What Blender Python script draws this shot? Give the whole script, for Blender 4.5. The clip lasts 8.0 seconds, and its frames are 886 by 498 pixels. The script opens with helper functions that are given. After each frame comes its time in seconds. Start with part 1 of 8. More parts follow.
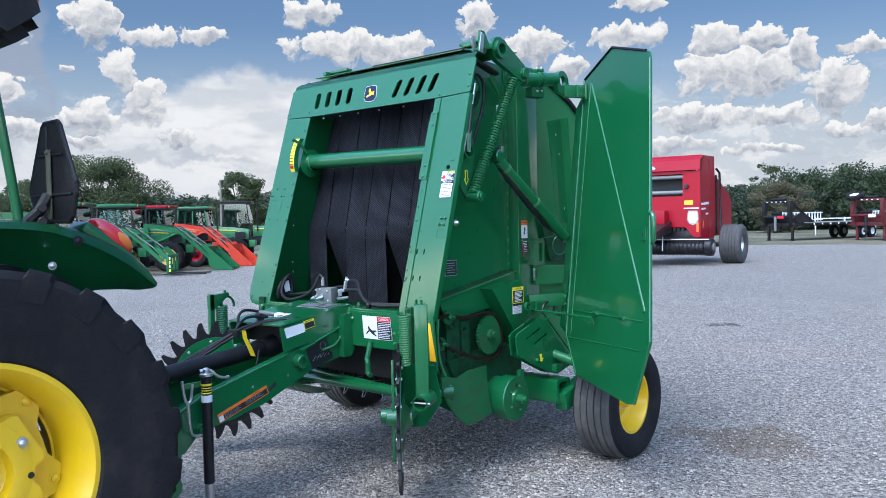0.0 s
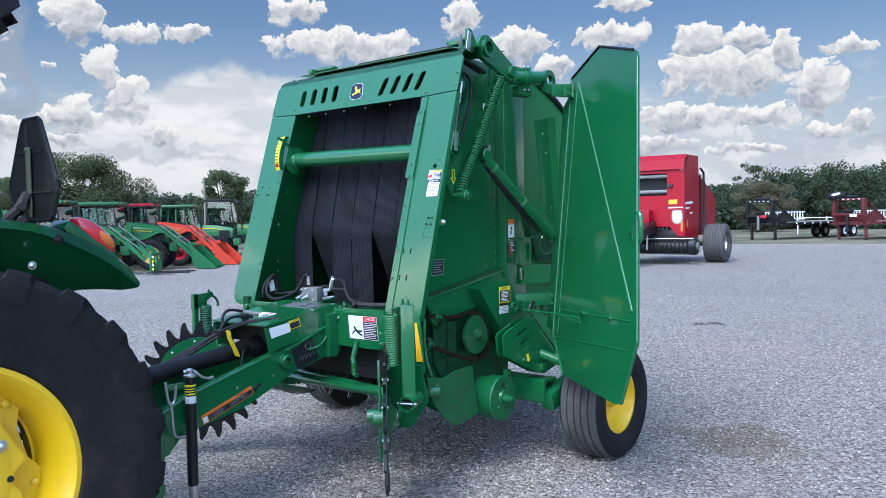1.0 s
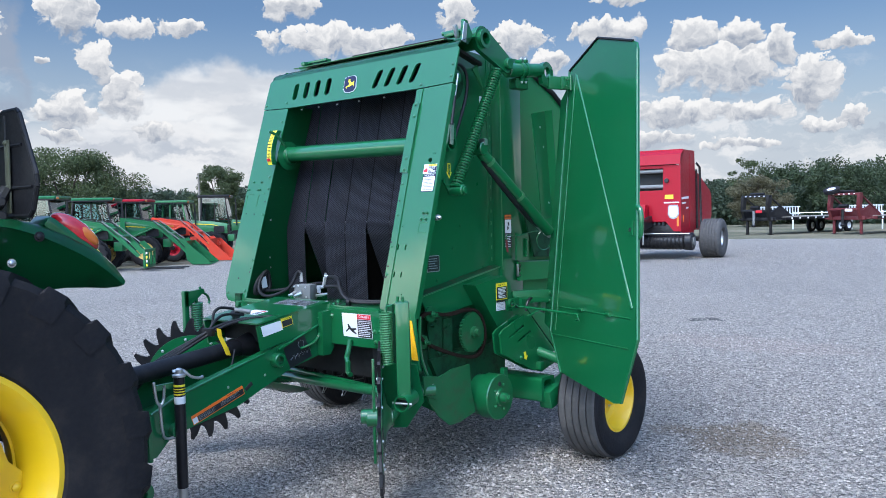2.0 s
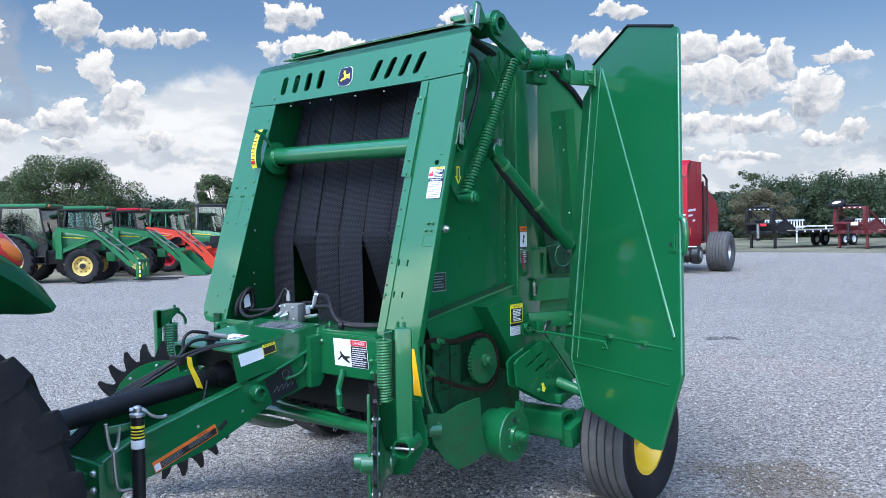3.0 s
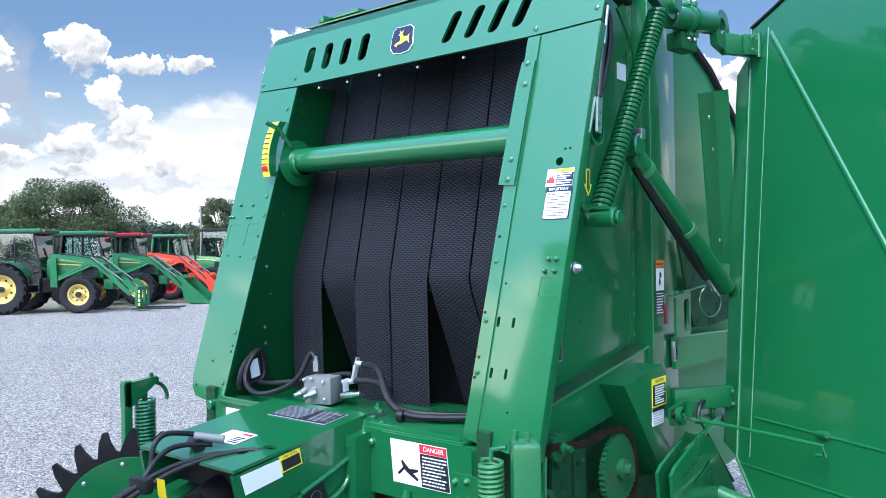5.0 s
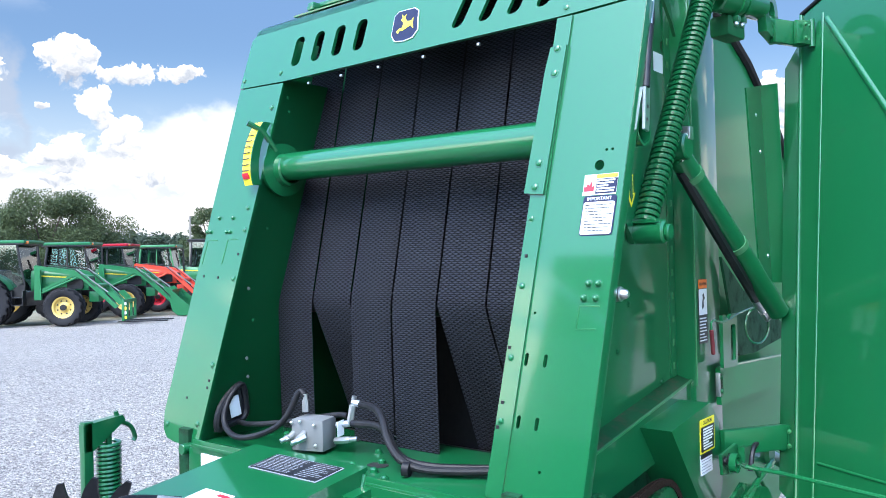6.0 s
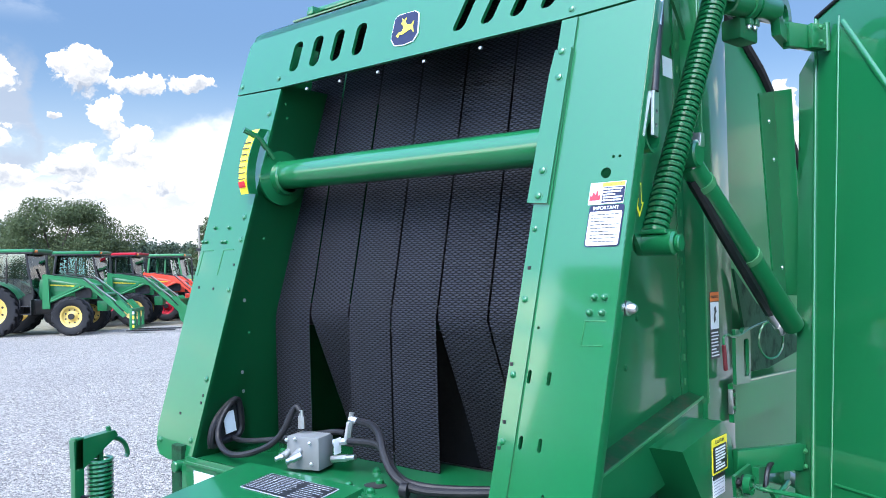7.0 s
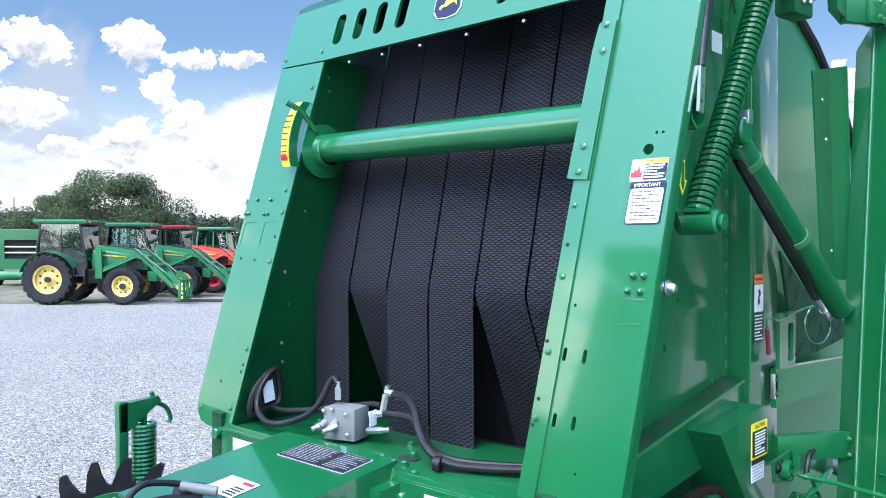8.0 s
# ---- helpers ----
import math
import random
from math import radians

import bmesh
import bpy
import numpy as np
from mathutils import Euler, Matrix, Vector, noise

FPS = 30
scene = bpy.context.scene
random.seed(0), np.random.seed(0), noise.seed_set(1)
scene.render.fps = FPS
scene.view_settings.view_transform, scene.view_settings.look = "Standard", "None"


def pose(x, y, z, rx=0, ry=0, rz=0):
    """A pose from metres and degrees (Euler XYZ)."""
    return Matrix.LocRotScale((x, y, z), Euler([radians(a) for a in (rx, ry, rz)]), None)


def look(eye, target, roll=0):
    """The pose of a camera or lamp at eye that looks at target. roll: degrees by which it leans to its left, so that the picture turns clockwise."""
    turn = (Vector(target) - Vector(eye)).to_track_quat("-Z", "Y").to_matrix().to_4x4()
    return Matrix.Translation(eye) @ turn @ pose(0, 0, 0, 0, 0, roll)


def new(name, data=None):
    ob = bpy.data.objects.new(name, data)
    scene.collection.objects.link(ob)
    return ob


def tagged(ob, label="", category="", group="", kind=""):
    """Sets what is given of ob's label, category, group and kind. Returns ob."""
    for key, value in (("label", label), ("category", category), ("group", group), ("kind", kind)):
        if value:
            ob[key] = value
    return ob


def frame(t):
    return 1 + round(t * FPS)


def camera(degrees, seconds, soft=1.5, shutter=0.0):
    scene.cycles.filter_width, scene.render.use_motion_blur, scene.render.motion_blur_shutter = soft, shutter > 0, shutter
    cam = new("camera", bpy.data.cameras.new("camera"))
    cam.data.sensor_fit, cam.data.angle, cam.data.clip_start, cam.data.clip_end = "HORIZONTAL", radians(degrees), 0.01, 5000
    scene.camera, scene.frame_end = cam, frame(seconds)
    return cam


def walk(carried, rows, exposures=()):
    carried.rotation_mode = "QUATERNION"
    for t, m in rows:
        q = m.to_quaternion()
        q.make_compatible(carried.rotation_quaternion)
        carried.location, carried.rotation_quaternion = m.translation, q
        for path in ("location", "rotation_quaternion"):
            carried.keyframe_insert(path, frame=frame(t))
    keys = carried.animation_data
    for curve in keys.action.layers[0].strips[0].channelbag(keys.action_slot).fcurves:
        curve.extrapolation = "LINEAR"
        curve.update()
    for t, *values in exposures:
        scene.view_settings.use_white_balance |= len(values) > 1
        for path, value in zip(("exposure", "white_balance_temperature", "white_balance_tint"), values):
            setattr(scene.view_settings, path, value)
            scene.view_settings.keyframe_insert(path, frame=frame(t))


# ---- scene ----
cam = camera(58.1, 8.0, soft=0.9)
PATH = [
    (0, (3.8, -3.236, 1.632), (2.502, -1.715, 1.561), -1.2),
    (0.5, (3.795, -3.229, 1.635), (2.513, -1.696, 1.565), -1.1),
    (1, (3.773, -3.22, 1.635), (2.504, -1.675, 1.56), -1.1),
    (1.5, (3.753, -3.214, 1.629), (2.492, -1.663, 1.545), -1.1),
    (1.7, (3.746, -3.21, 1.631), (2.486, -1.659, 1.544), -1.2),
    (2.8, (3.398, -2.748, 1.639), (2.139, -1.196, 1.569), -0.9),
    (3, (3.275, -2.675, 1.634), (2.016, -1.122, 1.575), -0.8),
    (3.5, (2.961, -2.467, 1.66), (1.699, -0.916, 1.623), -0.8),
    (4, (2.653, -2.183, 1.674), (1.384, -0.637, 1.654), -0.9),
    (4.5, (2.28, -1.992, 1.676), (1.012, -0.445, 1.662), -1.0),
    (4.7, (2.177, -1.894, 1.675), (0.903, -0.352, 1.669), -0.9),
    (5.8, (1.762, -1.489, 1.713), (0.512, 0.072, 1.729), -1.2),
    (6, (1.717, -1.454, 1.718), (0.465, 0.105, 1.74), -1.2),
    (6.5, (1.671, -1.394, 1.724), (0.418, 0.165, 1.764), -1.3),
    (7, (1.678, -1.365, 1.724), (0.409, 0.18, 1.77), -1.1),
    (7.5, (1.687, -1.358, 1.722), (0.4, 0.171, 1.769), -0.7),
    (8, (1.685, -1.346, 1.714), (0.332, 0.126, 1.707), 0.1),
]
walk(cam, [(t, look(e, g, r)) for t, e, g, r in PATH],
     exposures=[(0.0, 0.70, 6380, 10), (1.7, 0.70, 6380, 10), (3.0, 0.82, 6380, 10), (3.8, 0.86, 6400, 10), (4.7, 1.06, 6450, 9), (5.8, 1.42, 6550, 10), (8.0, 1.42, 6550, 10)])

# ---- world, sun ----
SUN_AZ, SUN_EL = 172.0, 54.0          # degrees; azimuth from +y towards +x
_a, _e = radians(SUN_AZ), radians(SUN_EL)
SUN_DIR = Vector((math.sin(_a) * math.cos(_e), math.cos(_a) * math.cos(_e), math.sin(_e)))
world = bpy.data.worlds.new("sky")
scene.world = world
world.use_nodes = True


class Nodes:
    """Small writer of node trees."""

    def __init__(self, tree):
        self.tree = tree
        tree.nodes.clear()

    def add(self, kind, props=None, **inputs):
        nd = self.tree.nodes.new(kind)
        p = props or {}
        if "operation" in p:
            nd.operation = p["operation"]
        if "use_clamp" in p:
            nd.use_clamp = p["use_clamp"]
        if "data_type" in p:
            nd.data_type = p["data_type"]
        if "blend_type" in p:
            nd.blend_type = p["blend_type"]
        if "interpolation_type" in p:
            nd.interpolation_type = p["interpolation_type"]
        if "offset" in p:
            nd.offset = p["offset"]
        if "sky_type" in p:
            nd.sky_type, nd.sun_disc = p["sky_type"], p["sun_disc"]
            nd.sun_elevation, nd.sun_rotation = p["sun_elevation"], p["sun_rotation"]
            nd.air_density, nd.dust_density = p["air_density"], p["dust_density"]
        for k, v in inputs.items():
            key = int(k[1:]) if k[0] == "i" and k[1:].isdigit() else k.replace("_", " ")
            sock = nd.inputs[key]
            if isinstance(v, bpy.types.NodeSocket):
                self.tree.links.new(v, sock)
            elif isinstance(v, bpy.types.Node):
                self.tree.links.new(v.outputs[0], sock)
            else:
                sock.default_value = v
        return nd

    def m(self, op, a, b=0.0, clamp=False):
        return self.add("ShaderNodeMath", {"operation": op, "use_clamp": clamp}, i0=a, i1=b).outputs[0]

    def v(self, op, a, b=(0, 0, 0)):
        nd = self.add("ShaderNodeVectorMath", {"operation": op}, i0=a, i1=b)
        return nd.outputs["Value"] if op in ("DOT_PRODUCT", "LENGTH") else nd.outputs[0]

    def mix(self, fac, a, b, kind="MIX"):
        nd = self.add("ShaderNodeMix", {"data_type": "RGBA", "blend_type": kind})
        for key, val in ((0, fac), (6, a), (7, b)):
            if isinstance(val, bpy.types.NodeSocket):
                self.tree.links.new(val, nd.inputs[key])
            else:
                nd.inputs[key].default_value = val
        return nd.outputs[2]

    def noise(self, vec, scale, detail=4.0, rough=0.55):
        return self.add("ShaderNodeTexNoise", None, Vector=vec, Scale=scale, Detail=detail, Roughness=rough).outputs[0]

    def ramp(self, fac, lo, hi):
        return self.add("ShaderNodeMapRange", {"interpolation_type": "SMOOTHSTEP"}, Value=fac, From_Min=lo, From_Max=hi).outputs[0]


def build_sky():
    n = Nodes(world.node_tree)
    sky = n.add("ShaderNodeTexSky", {"sky_type": "NISHITA", "sun_disc": False, "sun_elevation": radians(SUN_EL),
                                     "sun_rotation": radians(SUN_AZ), "air_density": 1.0, "dust_density": 1.5})
    d = n.add("ShaderNodeTexCoord").outputs["Generated"]
    sep = n.add("ShaderNodeSeparateXYZ", None, Vector=d)
    az = n.m("MULTIPLY", n.m("ARCTAN2", sep.outputs[0], sep.outputs[1]), 57.2958)
    el = n.m("MULTIPLY", n.m("ARCSINE", sep.outputs[2]), 57.2958)
    flat = n.add("ShaderNodeCombineXYZ", None, X=az, Y=el, Z=0.0).outputs[0]
    # cumulus edges: the flat sky map is bent by noise, then broken into rounded lumps
    w1 = n.add("ShaderNodeTexNoise", None, Vector=flat, Scale=0.6, Detail=5.0, Roughness=0.6)
    bend = n.v("MULTIPLY", n.v("SUBTRACT", w1.outputs["Color"], (0.5, 0.5, 0.5)), (2.6, 2.0, 0))
    p = n.v("ADD", flat, bend)

    def lumps(vec):
        nd = n.add("ShaderNodeTexVoronoi", None, Vector=vec, Scale=0.85, Detail=2.5, Roughness=0.5, Lacunarity=2.4)
        return n.m("SUBTRACT", 0.55, nd.outputs["Distance"])
    bump = lumps(p)
    bump2 = lumps(n.v("ADD", p, (-0.16, 0.28, 0)))
    # azimuth, elevation, half width, half height in degrees
    clouds = [(-63.7, 13.3, 1.9, 1.6), (-60.5, 12.5, 1.9, .7), (-56.8, 12.7, 2.0, .6), (-62.1, 10.2, 1.1, 1.7), (-60.7, 8.3, 1.4, 1.6), (-63.9, 7.1, 1.9, 1.3),
              (-65.3, 10.2, .4, .3), (-58.8, 6.0, 1.5, .8), (-64.3, 5.5, 1.2, .5), (-49.8, 14.4, 2.4, 1.0), (-46.0, 12.1, 6.0, 1.2), (-37.8, 13.8, 1.5, 1.7),
              (-33.5, 11.9, 2.4, 1.4), (-31.2, 10.4, 1.6, 1.0), (-27.1, 12.3, 2.6, 1.0), (-21.5, 11.5, 1.9, 1.2), (-18.5, 11.4, 1.4, 1.2), (-16.1, 10.4, 1.1, 1.3),
              (-19.9, 9.3, 4.3, 1.9), (-14.2, 8.1, 1.7, 2.2), (-17.9, 6.4, 2.5, .9), (-22.7, 6.5, 3.1, 1.0), (-12.4, 10.4, 1.4, .6),
              (-24.0, 4.9, 3.2, .5), (-18.6, 4.4, 2.6, .4), (-13.6, 5.2, 1.8, .5), (-11.8, 5.8, 1.0, .9), (-26.4, 14.4, 1.7, .6),
              (-69.8, 12.6, 2.4, 1.5), (-70.8, 8.6, 2.8, 1.5), (-67.8, 6.3, 1.6, .8), (-73.5, 11.2, 2.6, 2.4)]
    dens, high = -9.0, 0.0
    for a, e, w, h in clouds:
        q = n.v("MULTIPLY", n.v("SUBTRACT", p, (a, e, 0)), (1 / w, 1 / h, 0))
        here = n.m("SUBTRACT", 1.0, n.v("DOT_PRODUCT", q, q))
        more = n.m("GREATER_THAN", here, dens)
        up = n.add("ShaderNodeSeparateXYZ", None, Vector=q).outputs[1]
        high = n.add("ShaderNodeMix", {"data_type": "FLOAT"}, i0=more, i2=high, i3=up).outputs[0]
        dens = n.m("MAXIMUM", dens, here)
    rag = n.m("ADD", n.m("ADD", dens, 0.42), n.m("MULTIPLY", bump, 1.0))
    # soft undersides, crisp tops
    crisp = n.m("ADD", 0.75, n.m("MULTIPLY", n.ramp(high, -0.9, 0.2), -0.55))
    mask = n.add("ShaderNodeMapRange", {"interpolation_type": "SMOOTHSTEP"}, Value=rag, From_Min=0.0, From_Max=crisp).outputs[0]
    lit = n.m("ADD", n.m("MULTIPLY", n.m("SUBTRACT", bump, bump2), 0.75), n.m("ADD", 0.62, n.m("MULTIPLY", high, 0.50)))
    lit = n.m("SUBTRACT", lit, n.m("MULTIPLY", n.ramp(rag, 0.45, 1.5), 0.36), clamp=True)
    col = n.mix(lit, (0.33, 0.38, 0.47, 1), (0.96, 0.95, 0.94, 1))
    # veils: a broad white anvil with a ragged top, a grey bank, haze low down
    n1 = n.add("ShaderNodeTexNoise", None, Vector=flat, Scale=0.16, Detail=5.0, Roughness=0.55)
    drift = n.v("ADD", flat, n.v("ADD", n.v("MULTIPLY", n.v("SUBTRACT", n1.outputs["Color"], (0.5, 0.5, 0.5)), (9.0, 4.5, 0)), n.v("MULTIPLY", bend, (0.8, 0.5, 0))))
    sheets = []
    for a, e, w, h, soft in ((-54.0, 4.0, 10.5, 7.0, 0.30), (-69.0, 9.4, 3.6, 6.0, 0.50), (-19.0, 3.6, 15.0, 4.2, 1.0), (-34.0, 3.0, 18.0, 7.5, 1.0), (-65.0, 2.0, 16.0, 5.5, 1.0)):
        q = n.v("MULTIPLY", n.v("SUBTRACT", drift, (a, e, 0)), (1 / w, 1 / h, 0))
        sheets.append(n.ramp(n.m("SUBTRACT", 1.0, n.v("DOT_PRODUCT", q, q)), 0.0, soft))
    # scattered clouds all round, outside the list's stretch of sky; they close up towards the horizon
    field = n.noise(n.v("MULTIPLY", d, (1, 1, 2.2)), 2.3, 7.0, 0.6)
    close = n.m("SUBTRACT", field, n.m("MULTIPLY", n.ramp(el, 2.0, 30.0), 0.15))
    wide = n.ramp(close, 0.50, 0.56)
    wide = n.m("MULTIPLY", wide, n.m("MAXIMUM", n.ramp(el, 15.5, 22.0), n.m("MAXIMUM", n.ramp(az, -9.0, 2.0), n.ramp(az, -72.0, -82.0))))
    wide_col = n.mix(n.ramp(close, 0.54, 0.68), (1.15, 1.14, 1.12, 1), (0.66, 0.70, 0.78, 1))
    blue = n.mix(1.0, sky.outputs[0], (0.082, 0.098, 0.114, 1), "MULTIPLY")
    hazy = n.mix(n.m("MULTIPLY", n.ramp(el, 14.5, 1.0), n.m("SUBTRACT", 1.0, n.m("MULTIPLY", n.m("MAXIMUM", n.ramp(az, -9.0, 10.0), n.ramp(az, -74.0, -95.0)), 0.65))), blue, (0.55, 0.62, 0.70, 1))
    hazy = n.mix(n.m("MULTIPLY", n.m("MULTIPLY", sheets[1], n.ramp(n1.outputs[0], 0.36, 0.56)), 0.80), hazy, (0.36, 0.42, 0.53, 1))
    fold = n.mix(n.ramp(n.noise(n.v("MULTIPLY", flat, (0.35, 1.0, 0)), 0.5, 3.0), 0.40, 0.62), (0.72, 0.74, 0.78, 1), (0.98, 0.98, 0.98, 1))
    hazy = n.mix(n.m("MULTIPLY", sheets[0], 0.85), hazy, fold)
    hazy = n.mix(n.m("MULTIPLY", sheets[2], 0.45), hazy, (0.62, 0.66, 0.72, 1))
    hazy = n.mix(n.m("MULTIPLY", n.m("MAXIMUM", sheets[3], n.m("MULTIPLY", sheets[4], 1.45)), 0.60), hazy, (0.80, 0.82, 0.86, 1))
    low = n.m("MULTIPLY", n.ramp(el, 11.0, 5.0), n.ramp(el, 0.8, 2.2))
    puff = n.ramp(n.noise(n.v("MULTIPLY", p, (0.30, 0.75, 0)), 0.75, 5.0, 0.6), 0.48, 0.62)
    hazy = n.mix(n.m("MULTIPLY", n.m("MULTIPLY", low, puff), 0.75), hazy, (0.90, 0.90, 0.91, 1))
    base = n.ramp(n.noise(n.v("MULTIPLY", n.v("ADD", p, (0, 0.6, 0)), (0.25, 0.95, 0)), 0.7, 4.0, 0.55), 0.50, 0.66)
    hazy = n.mix(n.m("MULTIPLY", n.m("MULTIPLY", low, base), 0.55), hazy, (0.40, 0.46, 0.56, 1))
    out = n.mix(wide, hazy, wide_col)
    out = n.mix(mask, out, col)
    # thin cloud glows round the hidden sun
    glow = n.m("POWER", n.m("MAXIMUM", n.v("DOT_PRODUCT", d, tuple(SUN_DIR)), 0.0), 1.2)
    gain = n.m("ADD", n.m("MULTIPLY", n.ramp(el, 14.0, 40.0), 0.8), n.m("ADD", 0.60, n.m("MULTIPLY", glow, 3.4)))
    out = n.mix(1.0, out, n.add("ShaderNodeCombineColor", None, Red=gain, Green=gain, Blue=gain).outputs[0], "MULTIPLY")
    bg = n.add("ShaderNodeBackground", None, Color=out, Strength=1.0)
    n.add("ShaderNodeOutputWorld", None, Surface=bg)


build_sky()
sun = new("sun", bpy.data.lights.new("sun", "SUN"))
sun.data.energy, sun.data.angle, sun.data.color = 1.15, radians(32), (1.0, 0.96, 0.9)
sun.matrix_world = look(SUN_DIR * 60, (0, 0, 0))


# ---- materials ----
def material(name, base, rough=0.5, metal=0.0, coat=0.0, vary=0.12, scale=3.0, bump=0.0, bump_scale=60.0, dust=0.0, dust_col=(0.35, 0.32, 0.27),
             piece=0.0, spec=0.5, chips=0.0, even=False):
    """Plain surface with two scales of colour change, fine relief, and dust that gathers in soft patches."""
    mt = bpy.data.materials.new(name)
    mt.use_nodes = True
    n = Nodes(mt.node_tree)
    pos = n.add("ShaderNodeTexCoord").outputs["Object"]
    big, fine = n.noise(pos, scale, 3.0), n.noise(pos, scale * 14, 4.0)
    k = n.m("ADD", n.m("MULTIPLY", n.m("ADD", n.m("MULTIPLY", big, 0.65), n.m("MULTIPLY", fine, 0.35)), 2 * vary), 1 - vary)
    if piece:
        k = n.m("MULTIPLY", k, n.m("ADD", n.m("MULTIPLY", n.add("ShaderNodeObjectInfo").outputs["Random"], 2 * piece), 1 - piece))
    col = n.mix(1.0, (*base, 1), n.add("ShaderNodeCombineColor", None, Red=k, Green=k, Blue=k).outputs[0], "MULTIPLY")
    r = n.m("ADD", n.m("MULTIPLY", n.m("SUBTRACT", big if even else fine, 0.5), 0.12 if even else 0.25), rough)
    if chips:
        c = n.m("MULTIPLY", n.ramp(n.noise(pos, 38.0, 5.0, 0.7), 0.66, 0.70), chips)
        col = n.mix(c, col, (0.11, 0.085, 0.06, 1))
    if dust:
        dm = n.m("MULTIPLY", n.ramp(n.noise(pos, scale * 2.3, 6.0, 0.65), 0.45, 0.75), dust)
        col = n.mix(dm, col, (*dust_col, 1))
        r = n.m("ADD", r, n.m("MULTIPLY", dm, 0.5))
    b = n.add("ShaderNodeBsdfPrincipled", None, Base_Color=col, Roughness=r, Metallic=metal, Coat_Weight=coat, Coat_Roughness=0.07)
    b.inputs["Specular IOR Level"].default_value = spec
    if bump:
        bn = n.add("ShaderNodeBump", None, Strength=bump, Distance=0.01, Height=n.noise(pos, bump_scale, 5.0 if bump_scale > 15 else 0.0, 0.6))
        n.tree.links.new(bn.outputs[0], b.inputs["Normal"])
    n.add("ShaderNodeOutputMaterial", None, Surface=b)
    return mt


GREEN = material("green_paint", (0.005, 0.108, 0.035), 0.30, coat=1.0, vary=0.05, scale=1.6, spec=0.25, even=True)
GREEN_DIRTY = material("green_paint_dusty", (0.007, 0.095, 0.032), 0.5, coat=0.2, vary=0.25, scale=5.0, dust=0.45, dust_col=(0.060, 0.052, 0.038), chips=0.35, spec=0.2)
# grease, darkened further so the colour also holds the shade of recesses
GREEN_GREASE_SHADE = material("green_paint_greasy", (0.005, 0.052, 0.020), 0.65, vary=0.35, scale=7.0, dust=0.75, dust_col=(0.018, 0.015, 0.012), chips=0.2, spec=0.2)
GREEN_DULL = material("green_paint_weathered", (0.012, 0.125, 0.045), 0.45, coat=0.22, vary=0.08, scale=2.0, spec=0.2)
GREEN_SATIN = material("green_paint_satin", (0.006, 0.165, 0.046), 0.36, coat=0.32, vary=0.06, scale=1.6, spec=0.10, even=True)
GREEN_DUSTY = material("green_paint_under_dust", (0.012, 0.110, 0.040), 0.6, vary=0.2, scale=6.0, dust=0.8, dust_col=(0.13, 0.115, 0.085), spec=0.2)
GREEN_OLD = material("green_paint_faded", (0.020, 0.150, 0.050), 0.4, vary=0.15, scale=1.0, dust=0.15)
YELLOW = material("yellow_paint", (0.74, 0.47, 0.008), 0.35, coat=0.3, vary=0.05, scale=3.0, dust=0.06)
YELLOW_SOFT = material("faded_yellow_paint", (0.50, 0.35, 0.085), 0.5, vary=0.12, dust=0.2)
RED = material("red_paint", (0.30, 0.004, 0.016), 0.45, coat=0.1, vary=0.08, scale=0.8, spec=0.2)
RED_DARK = material("dark_red_paint", (0.10, 0.008, 0.012), 0.5, vary=0.2, scale=1.2, dust=0.1)
ORANGE = material("orange_paint", (0.56, 0.040, 0.014), 0.45, vary=0.1, scale=1.5, dust=0.08)
RUBBER = material("tyre_rubber", (0.006, 0.006, 0.008), 0.75, vary=0.4, scale=3.5, bump=0.2, bump_scale=60, dust=0.38, dust_col=(0.052, 0.043, 0.036), spec=0.3)
RUBBER_DARK = material("black_tyre_rubber", (0.006, 0.006, 0.008), 0.7, vary=0.3, scale=3.5, dust=0.12, dust_col=(0.045, 0.038, 0.032), spec=0.3)
RUBBER_GREY = material("grey_tyre_rubber", (0.055, 0.055, 0.056), 0.85, vary=0.2, scale=5.0, bump=0.1, bump_scale=70, dust=0.4, dust_col=(0.16, 0.15, 0.14))
BLACK = material("black_plastic", (0.007, 0.007, 0.009), 0.5, vary=0.2, scale=4.0, bump=0.05, bump_scale=150, dust=0.04, spec=0.3)
BLACK_PAINT = material("black_paint", (0.009, 0.009, 0.011), 0.35, coat=0.12, spec=0.3, vary=0.1, scale=2.0, dust=0.05)
# near black: puts the shade of hollows and holes into the colour
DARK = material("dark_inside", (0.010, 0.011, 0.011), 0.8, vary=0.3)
STEEL = material("zinc_steel", (0.55, 0.56, 0.57), 0.38, metal=1.0, vary=0.12, scale=20.0)
ALU = material("cast_grey_metal", (0.17, 0.178, 0.178), 0.6, metal=0.2, vary=0.1, scale=12.0, bump=0.05, bump_scale=200)
RUST = material("rusty_chain_steel", (0.018, 0.011, 0.008), 0.95, spec=0.1, vary=0.4, scale=18.0, bump=0.3, bump_scale=150)
WHITE = material("white_label", (0.72, 0.74, 0.76), 0.4, vary=0.04, dust=0.05)
PAPER_BLACK = material("black_label", (0.012, 0.013, 0.016), 0.4, vary=0.1)
LABEL_YELLOW = material("yellow_label", (0.80, 0.66, 0.03), 0.4, vary=0.05)
LABEL_ORANGE = material("orange_label", (0.75, 0.16, 0.02), 0.4, vary=0.05)
LABEL_RED = material("red_label", (0.55, 0.015, 0.03), 0.4, vary=0.05)
LABEL_GREY = material("grey_print", (0.28, 0.30, 0.33), 0.5, vary=0.05)
LABEL_BLUE = material("dark_blue_print", (0.014, 0.018, 0.050), 0.5, vary=0.05, spec=0.2)
